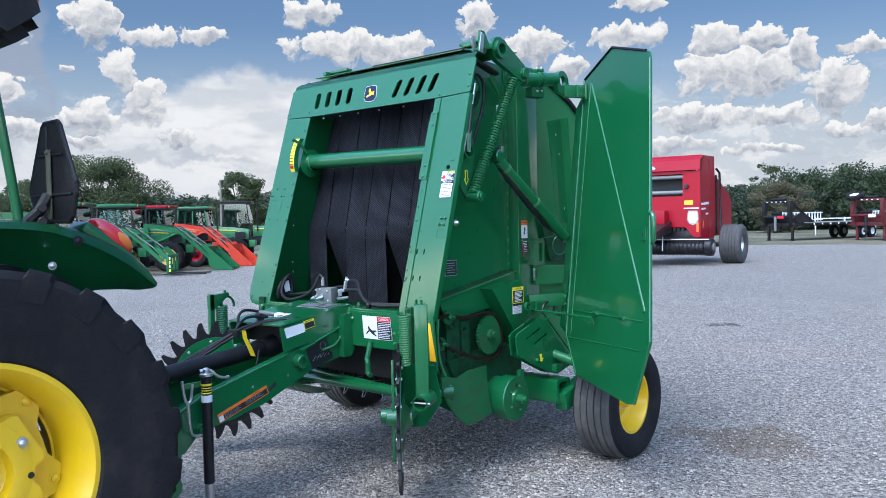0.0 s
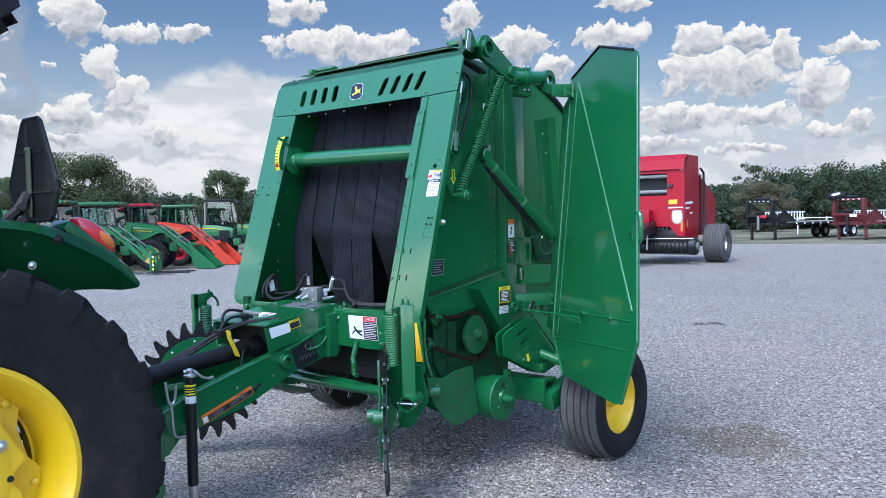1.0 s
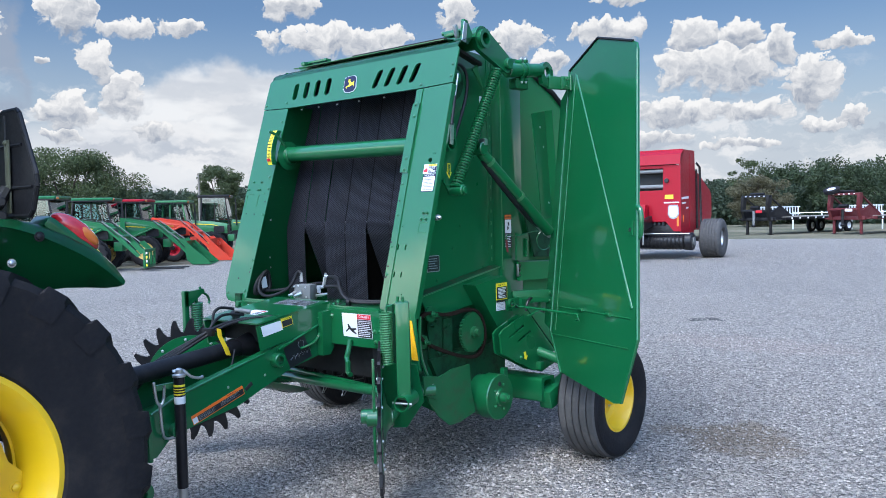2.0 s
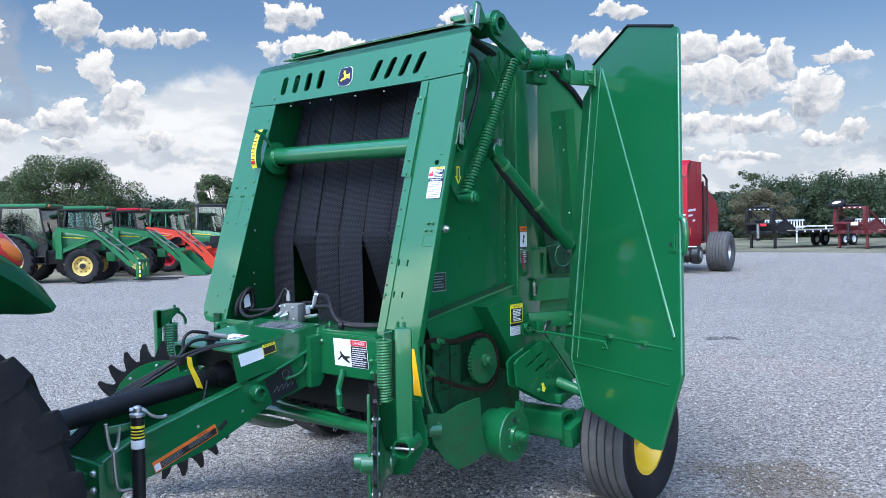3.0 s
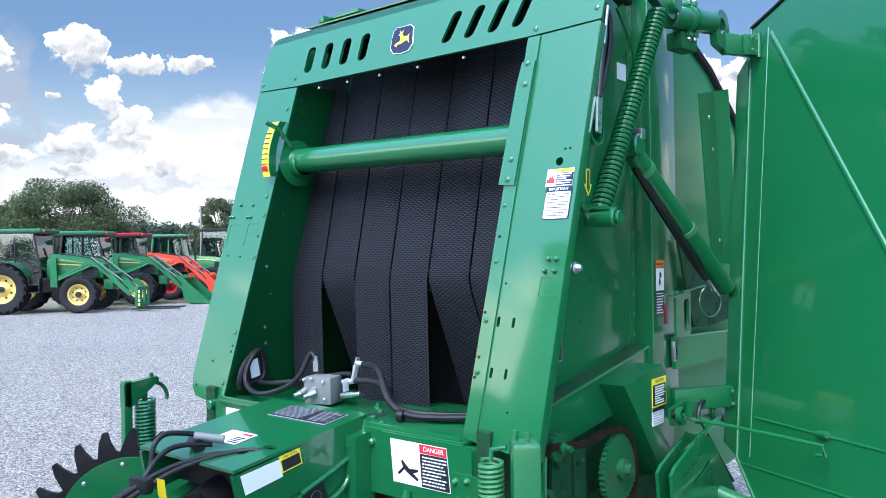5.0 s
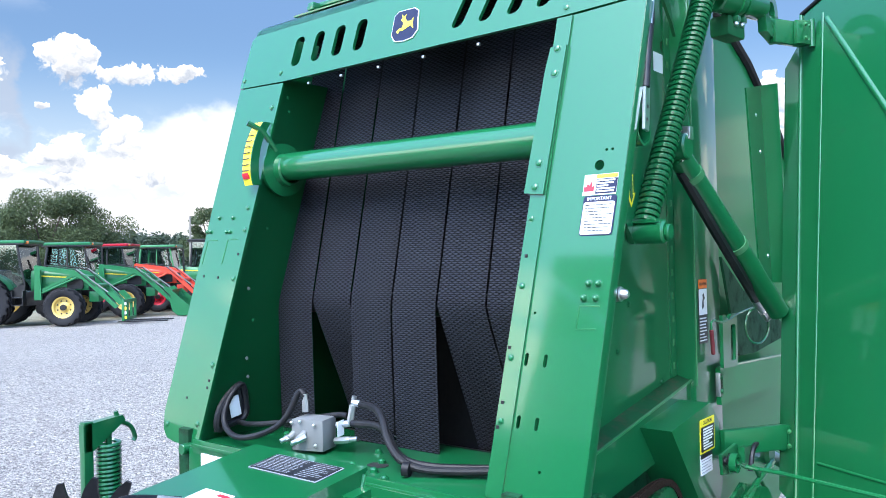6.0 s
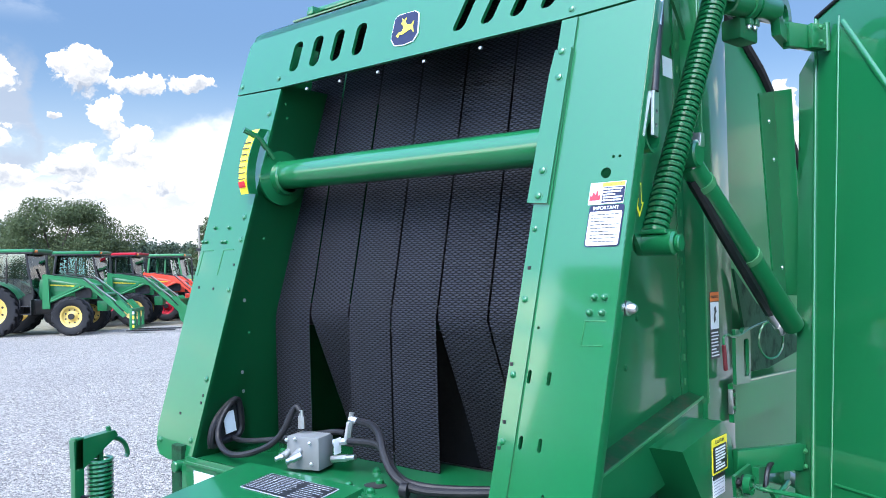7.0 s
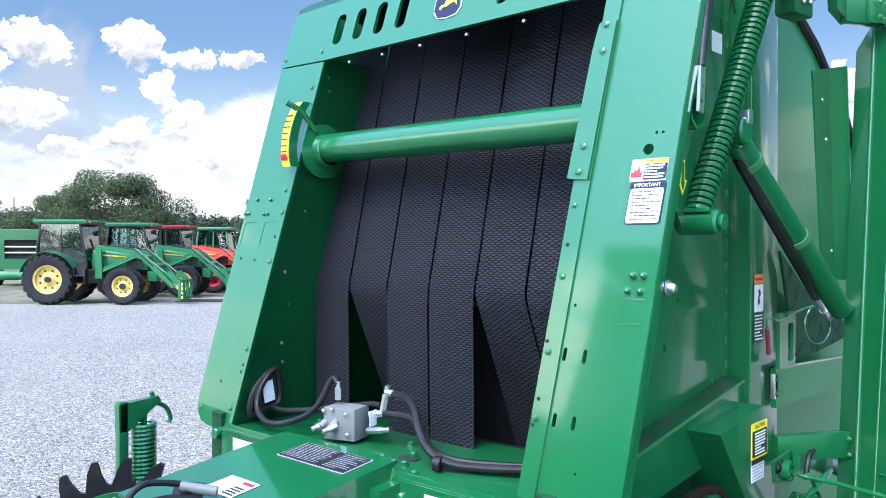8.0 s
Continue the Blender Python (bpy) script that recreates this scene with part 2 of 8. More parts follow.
REFLECTOR = material("amber_reflector", (0.85, 0.42, 0.01), 0.25, coat=0.8, vary=0.1, scale=60.0)
LAMP_RED = material("red_lamp_lens", (0.62, 0.02, 0.025), 0.12, coat=1.0, vary=0.2, scale=9.0)
LAMP_ORANGE = material("orange_lamp_lens", (0.75, 0.17, 0.02), 0.15, coat=1.0, vary=0.1)
OLIVE = material("drab_olive_steel", (0.10, 0.105, 0.065), 0.5, metal=0.3, vary=0.2, scale=12.0, dust=0.2)
STRAP = material("yellow_strap", (0.80, 0.62, 0.02), 0.7, vary=0.15, scale=30.0)
WOOD = material("grey_deck_wood", (0.22, 0.20, 0.17), 0.8, vary=0.3, scale=2.0)
BARK = material("bark", (0.06, 0.048, 0.038), 0.9, vary=0.4, scale=4.0, bump=0.4, bump_scale=20)


def glass_material():
    mt = bpy.data.materials.new("cab_glass")
    mt.use_nodes = True
    n = Nodes(mt.node_tree)
    tr = n.add("ShaderNodeBsdfTransparent", None, Color=(0.74, 0.84, 0.85, 1))
    gl = n.add("ShaderNodeBsdfGlossy", None, Color=(1, 1, 1, 1), Roughness=0.03)
    fr = n.add("ShaderNodeFresnel", None, IOR=1.5)
    f = n.m("ADD", fr.outputs[0], 0.06)
    n.add("ShaderNodeOutputMaterial", None, Surface=n.add("ShaderNodeMixShader", None, Fac=f, i1=tr, i2=gl))
    return mt


GLASS = glass_material()


def belt_material():
    """Black rubber with a raised lozenge tread in offset rows."""
    mt = bpy.data.materials.new("belt_rubber")
    mt.use_nodes = True
    n = Nodes(mt.node_tree)
    pos = n.add("ShaderNodeTexCoord").outputs["Object"]
    sep = n.add("ShaderNodeSeparateXYZ", None, Vector=pos)
    # two crossed waves give staggered lozenges 25 mm wide
    su = n.m("COSINE", n.m("MULTIPLY", sep.outputs[0], 2 * math.pi / 0.025))
    sv = n.m("COSINE", n.m("MULTIPLY", sep.outputs[2], 2 * math.pi / 0.0140))
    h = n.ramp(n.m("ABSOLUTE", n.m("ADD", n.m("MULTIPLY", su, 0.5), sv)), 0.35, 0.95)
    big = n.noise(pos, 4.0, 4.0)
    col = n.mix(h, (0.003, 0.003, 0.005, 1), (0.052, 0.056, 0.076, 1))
    col = n.mix(n.m("MULTIPLY", n.ramp(big, 0.5, 0.8), 0.2), col, (0.03, 0.028, 0.028, 1))
    b = n.add("ShaderNodeBsdfPrincipled", None, Base_Color=col, Roughness=0.55, Specular_IOR_Level=0.3)
    bn = n.add("ShaderNodeBump", None, Strength=1.0, Distance=0.003, Height=h)
    n.tree.links.new(bn.outputs[0], b.inputs["Normal"])
    n.add("ShaderNodeOutputMaterial", None, Surface=b)
    return mt


BELT = belt_material()


def ground_material():
    """Pale crushed limestone: stones of several sizes, packed wheel lanes, a few brown stains and one dark wet spot."""
    mt = bpy.data.materials.new("crushed_stone")
    mt.use_nodes = True
    n = Nodes(mt.node_tree)
    pos = n.add("ShaderNodeTexCoord").outputs["Object"]
    v1 = n.add("ShaderNodeTexVoronoi", None, Vector=pos, Scale=44.0)
    v2 = n.add("ShaderNodeTexVoronoi", None, Vector=pos, Scale=105.0)
    fine, mid, big = n.noise(pos, 160.0, 3.0), n.noise(pos, 5.0, 5.0), n.noise(pos, 0.22, 4.0)
    c1 = n.add("ShaderNodeRGBToBW", None, Color=v1.outputs["Color"]).outputs[0]
    c2 = n.add("ShaderNodeRGBToBW", None, Color=v2.outputs["Color"]).outputs[0]
    val = n.m("ADD", n.m("MULTIPLY", c1, 0.50), n.m("ADD", n.m("MULTIPLY", c2, 0.35), n.m("MULTIPLY", fine, 0.15)))
    val = n.m("ADD", n.m("MULTIPLY", n.m("SUBTRACT", val, 0.5), 1.6), n.m("ADD", 0.44, n.m("MULTIPLY", n.m("SUBTRACT", mid, 0.5), 0.10)))
    val = n.m("ADD", val, n.m("MULTIPLY", n.m("SUBTRACT", big, 0.5), 0.16), clamp=True)
    col = n.mix(val, (0.068, 0.060, 0.053, 1), (0.655, 0.590, 0.515, 1))
    gap = n.ramp(v1.outputs["Distance"], 0.75, 0.35)
    col = n.mix(n.m("MULTIPLY", n.m("SUBTRACT", 1.0, gap), 0.35), col, (0.08, 0.08, 0.085, 1))
    # stains: place and radius
    warp = n.v("ADD", pos, n.v("MULTIPLY", n.v("SUBTRACT", n.add("ShaderNodeTexNoise", None, Vector=pos, Scale=3.0, Detail=5.0).outputs["Color"], (0.5, 0.5, 0.5)), (0.9, 0.9, 0)))
    for (x, y, rx, ry), tint, amount in (((1.72, 2.45, 0.55, 0.45), (0.20, 0.15, 0.10, 1), 0.75), ((0.6, 6.6, 1.4, 0.6), (0.40, 0.30, 0.25, 1), 0.30),
                                         ((-0.685, 8.37, 0.26, 0.16), (0.05, 0.05, 0.055, 1), 0.8), ((-2.0, 0.1, 0.8, 0.5), (0.30, 0.24, 0.18, 1), 0.45)):
        q = n.v("MULTIPLY", n.v("SUBTRACT", warp, (x, y, 0)), (1 / rx, 1 / ry, 0))
        s = n.ramp(n.v("DOT_PRODUCT", q, q), 1.2, 0.2)
        col = n.mix(n.m("MULTIPLY", s, amount), col, n.mix(1.0, tint, n.add("ShaderNodeCombineColor", None, Red=n.m("ADD", val, 0.45), Green=n.m("ADD", val, 0.45), Blue=n.m("ADD", val, 0.45)).outputs[0], "MULTIPLY"))
    b = n.add("ShaderNodeBsdfPrincipled", None, Base_Color=col, Roughness=0.9)
    hgt = n.m("ADD", n.m("MULTIPLY", v1.outputs["Distance"], -0.8), n.m("ADD", n.m("MULTIPLY", v2.outputs["Distance"], -0.5), n.m("MULTIPLY", mid, 0.6)))
    bn = n.add("ShaderNodeBump", None, Strength=1.0, Distance=0.035, Height=hgt)
    n.tree.links.new(bn.outputs[0], b.inputs["Normal"])
    n.add("ShaderNodeOutputMaterial", None, Surface=b)
    return mt


def stone_material():
    mt = bpy.data.materials.new("loose_stone")
    mt.use_nodes = True
    n = Nodes(mt.node_tree)
    r = n.add("ShaderNodeNewGeometry").outputs["Random Per Island"]
    pos = n.add("ShaderNodeTexCoord").outputs["Object"]
    k = n.m("ADD", n.m("MULTIPLY", n.m("POWER", r, 1.3), 0.9), n.m("MULTIPLY", n.noise(pos, 70.0, 3.0), 0.2), clamp=True)
    col = n.mix(k, (0.13, 0.118, 0.104, 1), (0.50, 0.452, 0.396, 1))
    b = n.add("ShaderNodeBsdfPrincipled", None, Base_Color=col, Roughness=0.9)
    n.add("ShaderNodeOutputMaterial", None, Surface=b)
    return mt


def grass_material():
    mt = bpy.data.materials.new("dry_grass")
    mt.use_nodes = True
    n = Nodes(mt.node_tree)
    pos = n.add("ShaderNodeTexCoord").outputs["Object"]
    f = n.m("ADD", n.m("MULTIPLY", n.noise(pos, 0.12, 4.0), 0.6), n.m("MULTIPLY", n.noise(pos, 3.0, 5.0), 0.4))
    col = n.mix(n.ramp(f, 0.38, 0.62), (0.052, 0.060, 0.028, 1), (0.185, 0.156, 0.100, 1))
    b = n.add("ShaderNodeBsdfPrincipled", None, Base_Color=col, Roughness=0.95)
    bn = n.add("ShaderNodeBump", None, Strength=0.6, Distance=0.1, Height=n.noise(pos, 8.0, 5.0))
    n.tree.links.new(bn.outputs[0], b.inputs["Normal"])
    n.add("ShaderNodeOutputMaterial", None, Surface=b)
    return mt


def leaf_material(name, lo, hi):
    mt = bpy.data.materials.new(name)
    mt.use_nodes = True
    n = Nodes(mt.node_tree)
    r = n.add("ShaderNodeNewGeometry").outputs["Random Per Island"]
    pos = n.add("ShaderNodeTexCoord").outputs["Object"]
    k = n.m("ADD", n.m("MULTIPLY", r, 0.6), n.m("MULTIPLY", n.noise(pos, 0.6, 3.0), 0.5), clamp=True)
    col = n.mix(k, (*lo, 1), (*hi, 1))
    b = n.add("ShaderNodeBsdfPrincipled", None, Base_Color=col, Roughness=0.7)
    tl = n.add("ShaderNodeBsdfTranslucent", None, Color=col)
    n.add("ShaderNodeOutputMaterial", None, Surface=n.add("ShaderNodeMixShader", None, Fac=0.3, i1=b, i2=tl))
    return mt


STONE, GRAVEL, GRASS = stone_material(), ground_material(), grass_material()
LEAF = leaf_material("leaves", (0.020, 0.035, 0.012), (0.090, 0.122, 0.044))
LEAF_DARK = leaf_material("dark_leaves", (0.014, 0.026, 0.010), (0.050, 0.078, 0.030))
LEAF_FAR = leaf_material("distant_leaves", (0.020, 0.034, 0.020), (0.052, 0.078, 0.040))
LEAF_BROWN = leaf_material("olive_leaves", (0.070, 0.065, 0.035), (0.13, 0.12, 0.065))


# ---- mesh helpers ----
def V(*a):
    return Vector(a)


def finish(bm, name, mat, smooth=35):
    bmesh.ops.recalc_face_normals(bm, faces=bm.faces)
    me = bpy.data.meshes.new(name)
    bm.to_mesh(me)
    bm.free()
    me.materials.append(mat)
    if smooth:
        me.polygons.foreach_set("use_smooth", [True] * len(me.polygons))
        me.set_sharp_from_angle(angle=radians(smooth))
    return me


def thing(name, loc, label, category, group="", kind=""):
    ob = new(name)
    ob.empty_display_size = 0.2
    ob.location = loc
    return tagged(ob, label, category, group, kind)


def adopt(ob, parent):
    ob.parent = parent
    if parent.type == "EMPTY":
        ob.matrix_parent_inverse = Matrix.Translation(-Vector(parent.location))
    return ob


def part(name, bm, mat, parent, label="", smooth=35):
    """Links a bmesh as one mesh object under a thing or under a part."""
    ob = adopt(new(name, finish(bm, name, mat, smooth)), parent)
    return tagged(ob, label)


def spread(verts, m):
    for v in verts:
        v.co = m @ v.co


def box(c, s, bevel=0.0, rot=None, bm=None):
    """A box of size s round c, its edges rounded by bevel."""
    own = bmesh.new()
    bmesh.ops.create_cube(own, size=1.0)
    for v in own.verts:
        v.co = Vector((v.co.x * s[0], v.co.y * s[1], v.co.z * s[2]))
    if bevel:
        bmesh.ops.bevel(own, geom=own.edges[:], offset=bevel, segments=2, profile=0.6, affect="EDGES")
    m = Matrix.Translation(c) @ (Euler([radians(a) for a in rot]).to_matrix().to_4x4() if rot else Matrix())
    spread(own.verts, m)
    return merge(bm, own)


def merge(bm, own):
    if bm is None:
        return own
    me = bpy.data.meshes.new("tmp")
    own.to_mesh(me)
    own.free()
    bm.from_mesh(me)
    bpy.data.meshes.remove(me)
    return bm


def aim(p0, p1):
    p0, p1 = Vector(p0), Vector(p1)
    return Matrix.Translation(p0) @ (p1 - p0).to_track_quat("Z", "Y").to_matrix().to_4x4(), (p1 - p0).length


def rod(p0, p1, r, r2=None, seg=20, bm=None, bevel=0.0):
    """A round bar from p0 to p1."""
    m, ln = aim(p0, p1)
    r2 = r if r2 is None else r2
    if bevel:
        return lathe([(0, 0), (r - bevel, 0), (r, bevel), (r2, ln - bevel), (r2 - bevel, ln), (0, ln)], m, seg, bm)
    return lathe([(0, 0), (r, 0), (r2, ln), (0, ln)], m, seg, bm)


def lathe(profile, m=Matrix(), seg=32, bm=None):
    """Turns (radius, height) pairs round the z axis of m."""
    own = bmesh.new()
    rings = []
    for r, h in profile:
        if r < 1e-6:
            rings.append([own.verts.new((0, 0, h))])
        else:
            rings.append([own.verts.new((r * math.cos(2 * math.pi * i / seg), r * math.sin(2 * math.pi * i / seg), h)) for i in range(seg)])
    for a, b in zip(rings, rings[1:]):
        for i in range(seg):
            j = (i + 1) % seg
            if len(a) == 1 and len(b) > 1:
                own.faces.new((a[0], b[j], b[i]))
            elif len(b) == 1 and len(a) > 1:
                own.faces.new((a[i], a[j], b[0]))
            elif len(a) > 1:
                own.faces.new((a[i], a[j], b[j], b[i]))
    spread(own.verts, m)
    return merge(bm, own)


def pipe(path, r, seg=10, bm=None, smooth_path=0, closed=False):
    """A round hose or bent bar along points."""
    pts = [Vector(p) for p in path]
    for _ in range(smooth_path):
        nxt = [pts[0]] if not closed else []
        rng = range(len(pts) - 1) if not closed else range(len(pts))
        for i in rng:
            a, b = pts[i], pts[(i + 1) % len(pts)]
            nxt += [a * 0.75 + b * 0.25, a * 0.25 + b * 0.75]
        if not closed:
            nxt.append(pts[-1])
        pts = nxt
    own = bmesh.new()
    rings, side = [], None
    for i, p in enumerate(pts):
        t = (pts[min(i + 1, len(pts) - 1)] - pts[max(i - 1, 0)]).normalized()
        if closed:
            t = (pts[(i + 1) % len(pts)] - pts[i - 1]).normalized()
        if side is None:
            side = t.orthogonal().normalized()
        side = (side - t * side.dot(t)).normalized()
        up = t.cross(side)
        rings.append([own.verts.new(p + r * (math.cos(2 * math.pi * k / seg) * side + math.sin(2 * math.pi * k / seg) * up)) for k in range(seg)])
    pairs = list(zip(rings, rings[1:])) + ([(rings[-1], rings[0])] if closed else [])
    for a, b in pairs:
        for k in range(seg):
            own.faces.new((a[k], a[(k + 1) % seg], b[(k + 1) % seg], b[k]))
    if not closed:
        own.faces.new(rings[0][::-1])
        own.faces.new(rings[-1])
    return merge(bm, own)


def coil(p0, p1, radius, wire, turns, seg=10, per=16, bm=None):
    """A wound spring from p0 to p1."""
    m, ln = aim(p0, p1)
    pts = [m @ Vector((radius * math.cos(2 * math.pi * i / per), radius * math.sin(2 * math.pi * i / per), ln * i / (turns * per))) for i in range(int(turns * per) + 1)]
    return pipe(pts, wire, seg, bm)


def plate(outer, holes, m, thick, bm=None, bevel=0.0):
    """A sheet: outline and holes in the xy plane of m, thickened along its z."""
    own = bmesh.new()
    edges = []
    for loop in [outer, *holes]:
        vs = [own.verts.new((x, y, 0)) for x, y in loop]
        edges += [own.edges.new((vs[i], vs[(i + 1) % len(vs)])) for i in range(len(vs))]
    bmesh.ops.triangle_fill(own, use_beauty=True, use_dissolve=False, edges=edges)
    bmesh.ops.dissolve_limit(own, angle_limit=0.01, verts=own.verts, edges=own.edges)
    ext = bmesh.ops.extrude_face_region(own, geom=own.faces[:])
    for g in ext["geom"]:
        if isinstance(g, bmesh.types.BMVert):
            g.co.z += thick
    spread(own.verts, m)
    return merge(bm, own)


def rounded(x0, y0, x1, y1, r, n=4, skew=0.0):
    """A rectangle with round corners; skew leans it."""
    pts = []
    for cx, cy, a0 in ((x1 - r, y1 - r, 0), (x0 + r, y1 - r, 90), (x0 + r, y0 + r, 180), (x1 - r, y0 + r, 270)):
        for i in range(n + 1):
            a = radians(a0 + 90 * i / n)
            pts.append((cx + r * math.cos(a), cy + r * math.sin(a)))
    return [(x + skew * (y - y0), y) for x, y in pts]


def circle(x, y, r, n=16):
    return [(x + r * math.cos(2 * math.pi * i / n), y + r * math.sin(2 * math.pi * i / n)) for i in range(n)]


def axes(origin, x, y):
    """A frame from an origin and two directions."""
    x = Vector(x).normalized()
    z = x.cross(Vector(y)).normalized()
    y = z.cross(x)
    m = Matrix((x, y, z)).transposed().to_4x4()
    m.translation = origin
    return m


def inside(m, pts):
    """World points as xy pairs of a frame."""
    inv = m.inverted()
    return [tuple((inv @ Vector(p))[:2]) for p in pts]


def flat_part(name, pts, m, mat, parent, label="", lift=0.0, thick=0.0012):
    """A thin label or trim that lies on a frame."""
    return part(name, plate(pts, [], m @ Matrix.Translation((0, 0, lift)), thick), mat, parent, label, 0)


def writing(text, m, size, mat, parent, align="CENTER"):
    """Letters in the built-in font, as a mesh that lies on a frame."""
    cu = bpy.data.curves.new("letters", "FONT")
    cu.body, cu.size, cu.align_x, cu.align_y, cu.extrude = text, size, align, "CENTER", 0.0004
    ob = bpy.data.objects.new("letters", cu)
    me = bpy.data.meshes.new_from_object(ob)
    bpy.data.objects.remove(ob)
    me.transform(m)
    me.materials.clear()
    me.materials.append(mat)
    return adopt(new("lettering", me), parent)


def bars(x0, x1, y0, y1, rows, m, mat, parent, name="small_print", seed=1, fill=0.55):
    """Print too small to read: short bars in rows."""
    rnd = random.Random(seed)
    own = bmesh.new()
    step = (y1 - y0) / rows
    for i in range(rows):
        end = x1 - (x1 - x0) * (0.05 + 0.45 * rnd.random() if i % 3 == 2 else 0.12 * rnd.random())
        y = y1 - (i + 0.5) * step
        h = step * fill / 2
        x = x0
        while x < end - 1e-4:
            stop = min(end, x + (x1 - x0) * rnd.uniform(0.07, 0.2))
            plate([(x, y - h), (stop, y - h), (stop, y + h), (x, y + h)], [], m, 0.0006, own)
            x = stop + (x1 - x0) * 0.025
    return tagged(part(name, own, mat, parent, "", 0), "", "", "", "stuff")


_bolt = {}


def bolt(p, nrm, r, parent, mat=None, h=0.5):
    """A domed bolt head; all of one size share a mesh."""
    mat = mat or GREEN
    key = (round(r, 4), mat.name, h)
    if key not in _bolt:
        _bolt[key] = finish(lathe([(r * 1.35, 0), (r * 1.35, r * 0.12), (r, r * 0.14), (r * 0.9, r * h * 0.8), (r * 0.5, r * h * 1.15), (0, r * h * 1.25)], seg=10), "bolt", mat)
    ob = new("bolt", _bolt[key])
    m = Matrix.Translation(p) @ Vector(nrm).to_track_quat("Z", "Y").to_matrix().to_4x4()
    ob.parent = parent
    base = Matrix.Translation(-Vector(parent.location)) if parent.type == "EMPTY" else Matrix()
    ob.matrix_basis = base @ m
    return ob


# ---- ground and distance ----
def ground():
    own = bmesh.new()
    bmesh.ops.create_grid(own, x_segments=2, y_segments=2, size=2500)
    tagged(new("ground", finish(own, "ground", GRASS, 0)), "dry mown grass field reaching to the horizon", "ground", kind="structure")
    # the gravel yard, with a soft uneven border, lies on the field
    rnd = random.Random(4)
    own = bmesh.new()
    edge = []
    corners = [(-25.0, -30), (-24.2, 6.0), (-21.7, 9.2), (-21.8, 13.5), (-23.8, 18.0), (-26.0, 25.0), (-22.0, 33.0), (-10.0, 40.0), (0.5, 41.5), (4.5, 15.0), (9.0, 4.0), (14.0, -30)]
    for (x0, y0), (x1, y1) in zip(corners, corners[1:] + corners[:1]):
        ln = math.hypot(x1 - x0, y1 - y0)
        k = max(2, int(ln / 0.7))
        for i in range(k):
            edge.append((x0 + (x1 - x0) * i / k + rnd.uniform(-0.18, 0.18), y0 + (y1 - y0) * i / k + rnd.uniform(-0.18, 0.18)))
    plate(edge, [], Matrix.Translation((0, 0, -0.03)), 0.036, own)
    tagged(new("pavement", finish(own, "pavement", GRAVEL, 0)), "pale crushed limestone gravel yard with brown stains", "gravel yard", kind="structure")


def loose_stones():
    """Single stones of 1 to 3 cm on the part of the yard near the machine."""
    rng = np.random.default_rng(7)
    base = np.array([(1, 0, 0), (-1, 0, 0), (0, 1, 0), (0, -1, 0), (0, 0, 1), (0, 0, -0.6)], float)
    tri = np.array([(0, 2, 4), (2, 1, 4), (1, 3, 4), (3, 0, 4), (2, 0, 5), (1, 2, 5), (3, 1, 5), (0, 3, 5)])
    count = 150000
    # denser close to the machine, thinning outwards
    rad = 0.3 + 12.0 * rng.random(count) ** 0.85
    ang = rng.random(count) * 2 * np.pi
    x, y = 0.6 + rad * np.cos(ang), 0.3 + rad * np.sin(ang)
    size = 0.005 + 0.012 * rng.random(count) ** 2.6
    spin = rng.random(count) * 2 * np.pi
    jit = base[None] * (0.7 + 0.6 * rng.random((count, 6, 1))) * np.stack([np.ones(count), 0.6 + 0.4 * rng.random(count), 0.45 + 0.35 * rng.random(count)], 1)[:, None]
    c, s = np.cos(spin)[:, None], np.sin(spin)[:, None]
    px, py = jit[..., 0] * c - jit[..., 1] * s, jit[..., 0] * s + jit[..., 1] * c
    co = np.stack([px, py, jit[..., 2]], -1) * size[:, None, None] + np.stack([x, y, 0.006 + size * 0.25], -1)[:, None]
    faces = (tri[None] + (np.arange(count) * 6)[:, None, None]).reshape(-1, 3)
    me = bpy.data.meshes.new("loose_stones")
    me.from_pydata(co.reshape(-1, 3).tolist(), [], faces.tolist())
    me.materials.append(STONE)
    tagged(new("loose_stones", me), "loose pale limestone chips lying on the yard", "gravel", kind="stuff")


ground()
loose_stones()

# ---- the round baler ----
baler = thing("round_baler", (-0.1, 0.9, 0), "green round hay baler, side shield swung open, on gravel", "baler")
# front face: leans back; x across, y up the slope, z towards the front
FRONT = axes((0, 0.5, 2.37), (1, 0, 0), (0, 0.215, 1))
UP = 1.0229


def fz(z):
    return (z - 2.37) * UP


def fy(z, off=0.0):
    """y of the front face at height z."""
    return 0.5 + 0.215 * (z - 2.37) + off


def front_point(x, z, lift=0.0):
    return FRONT @ Vector((x, fz(z), lift))


FN = (FRONT.to_3x3() @ Vector((0, 0, 1))).normalized()


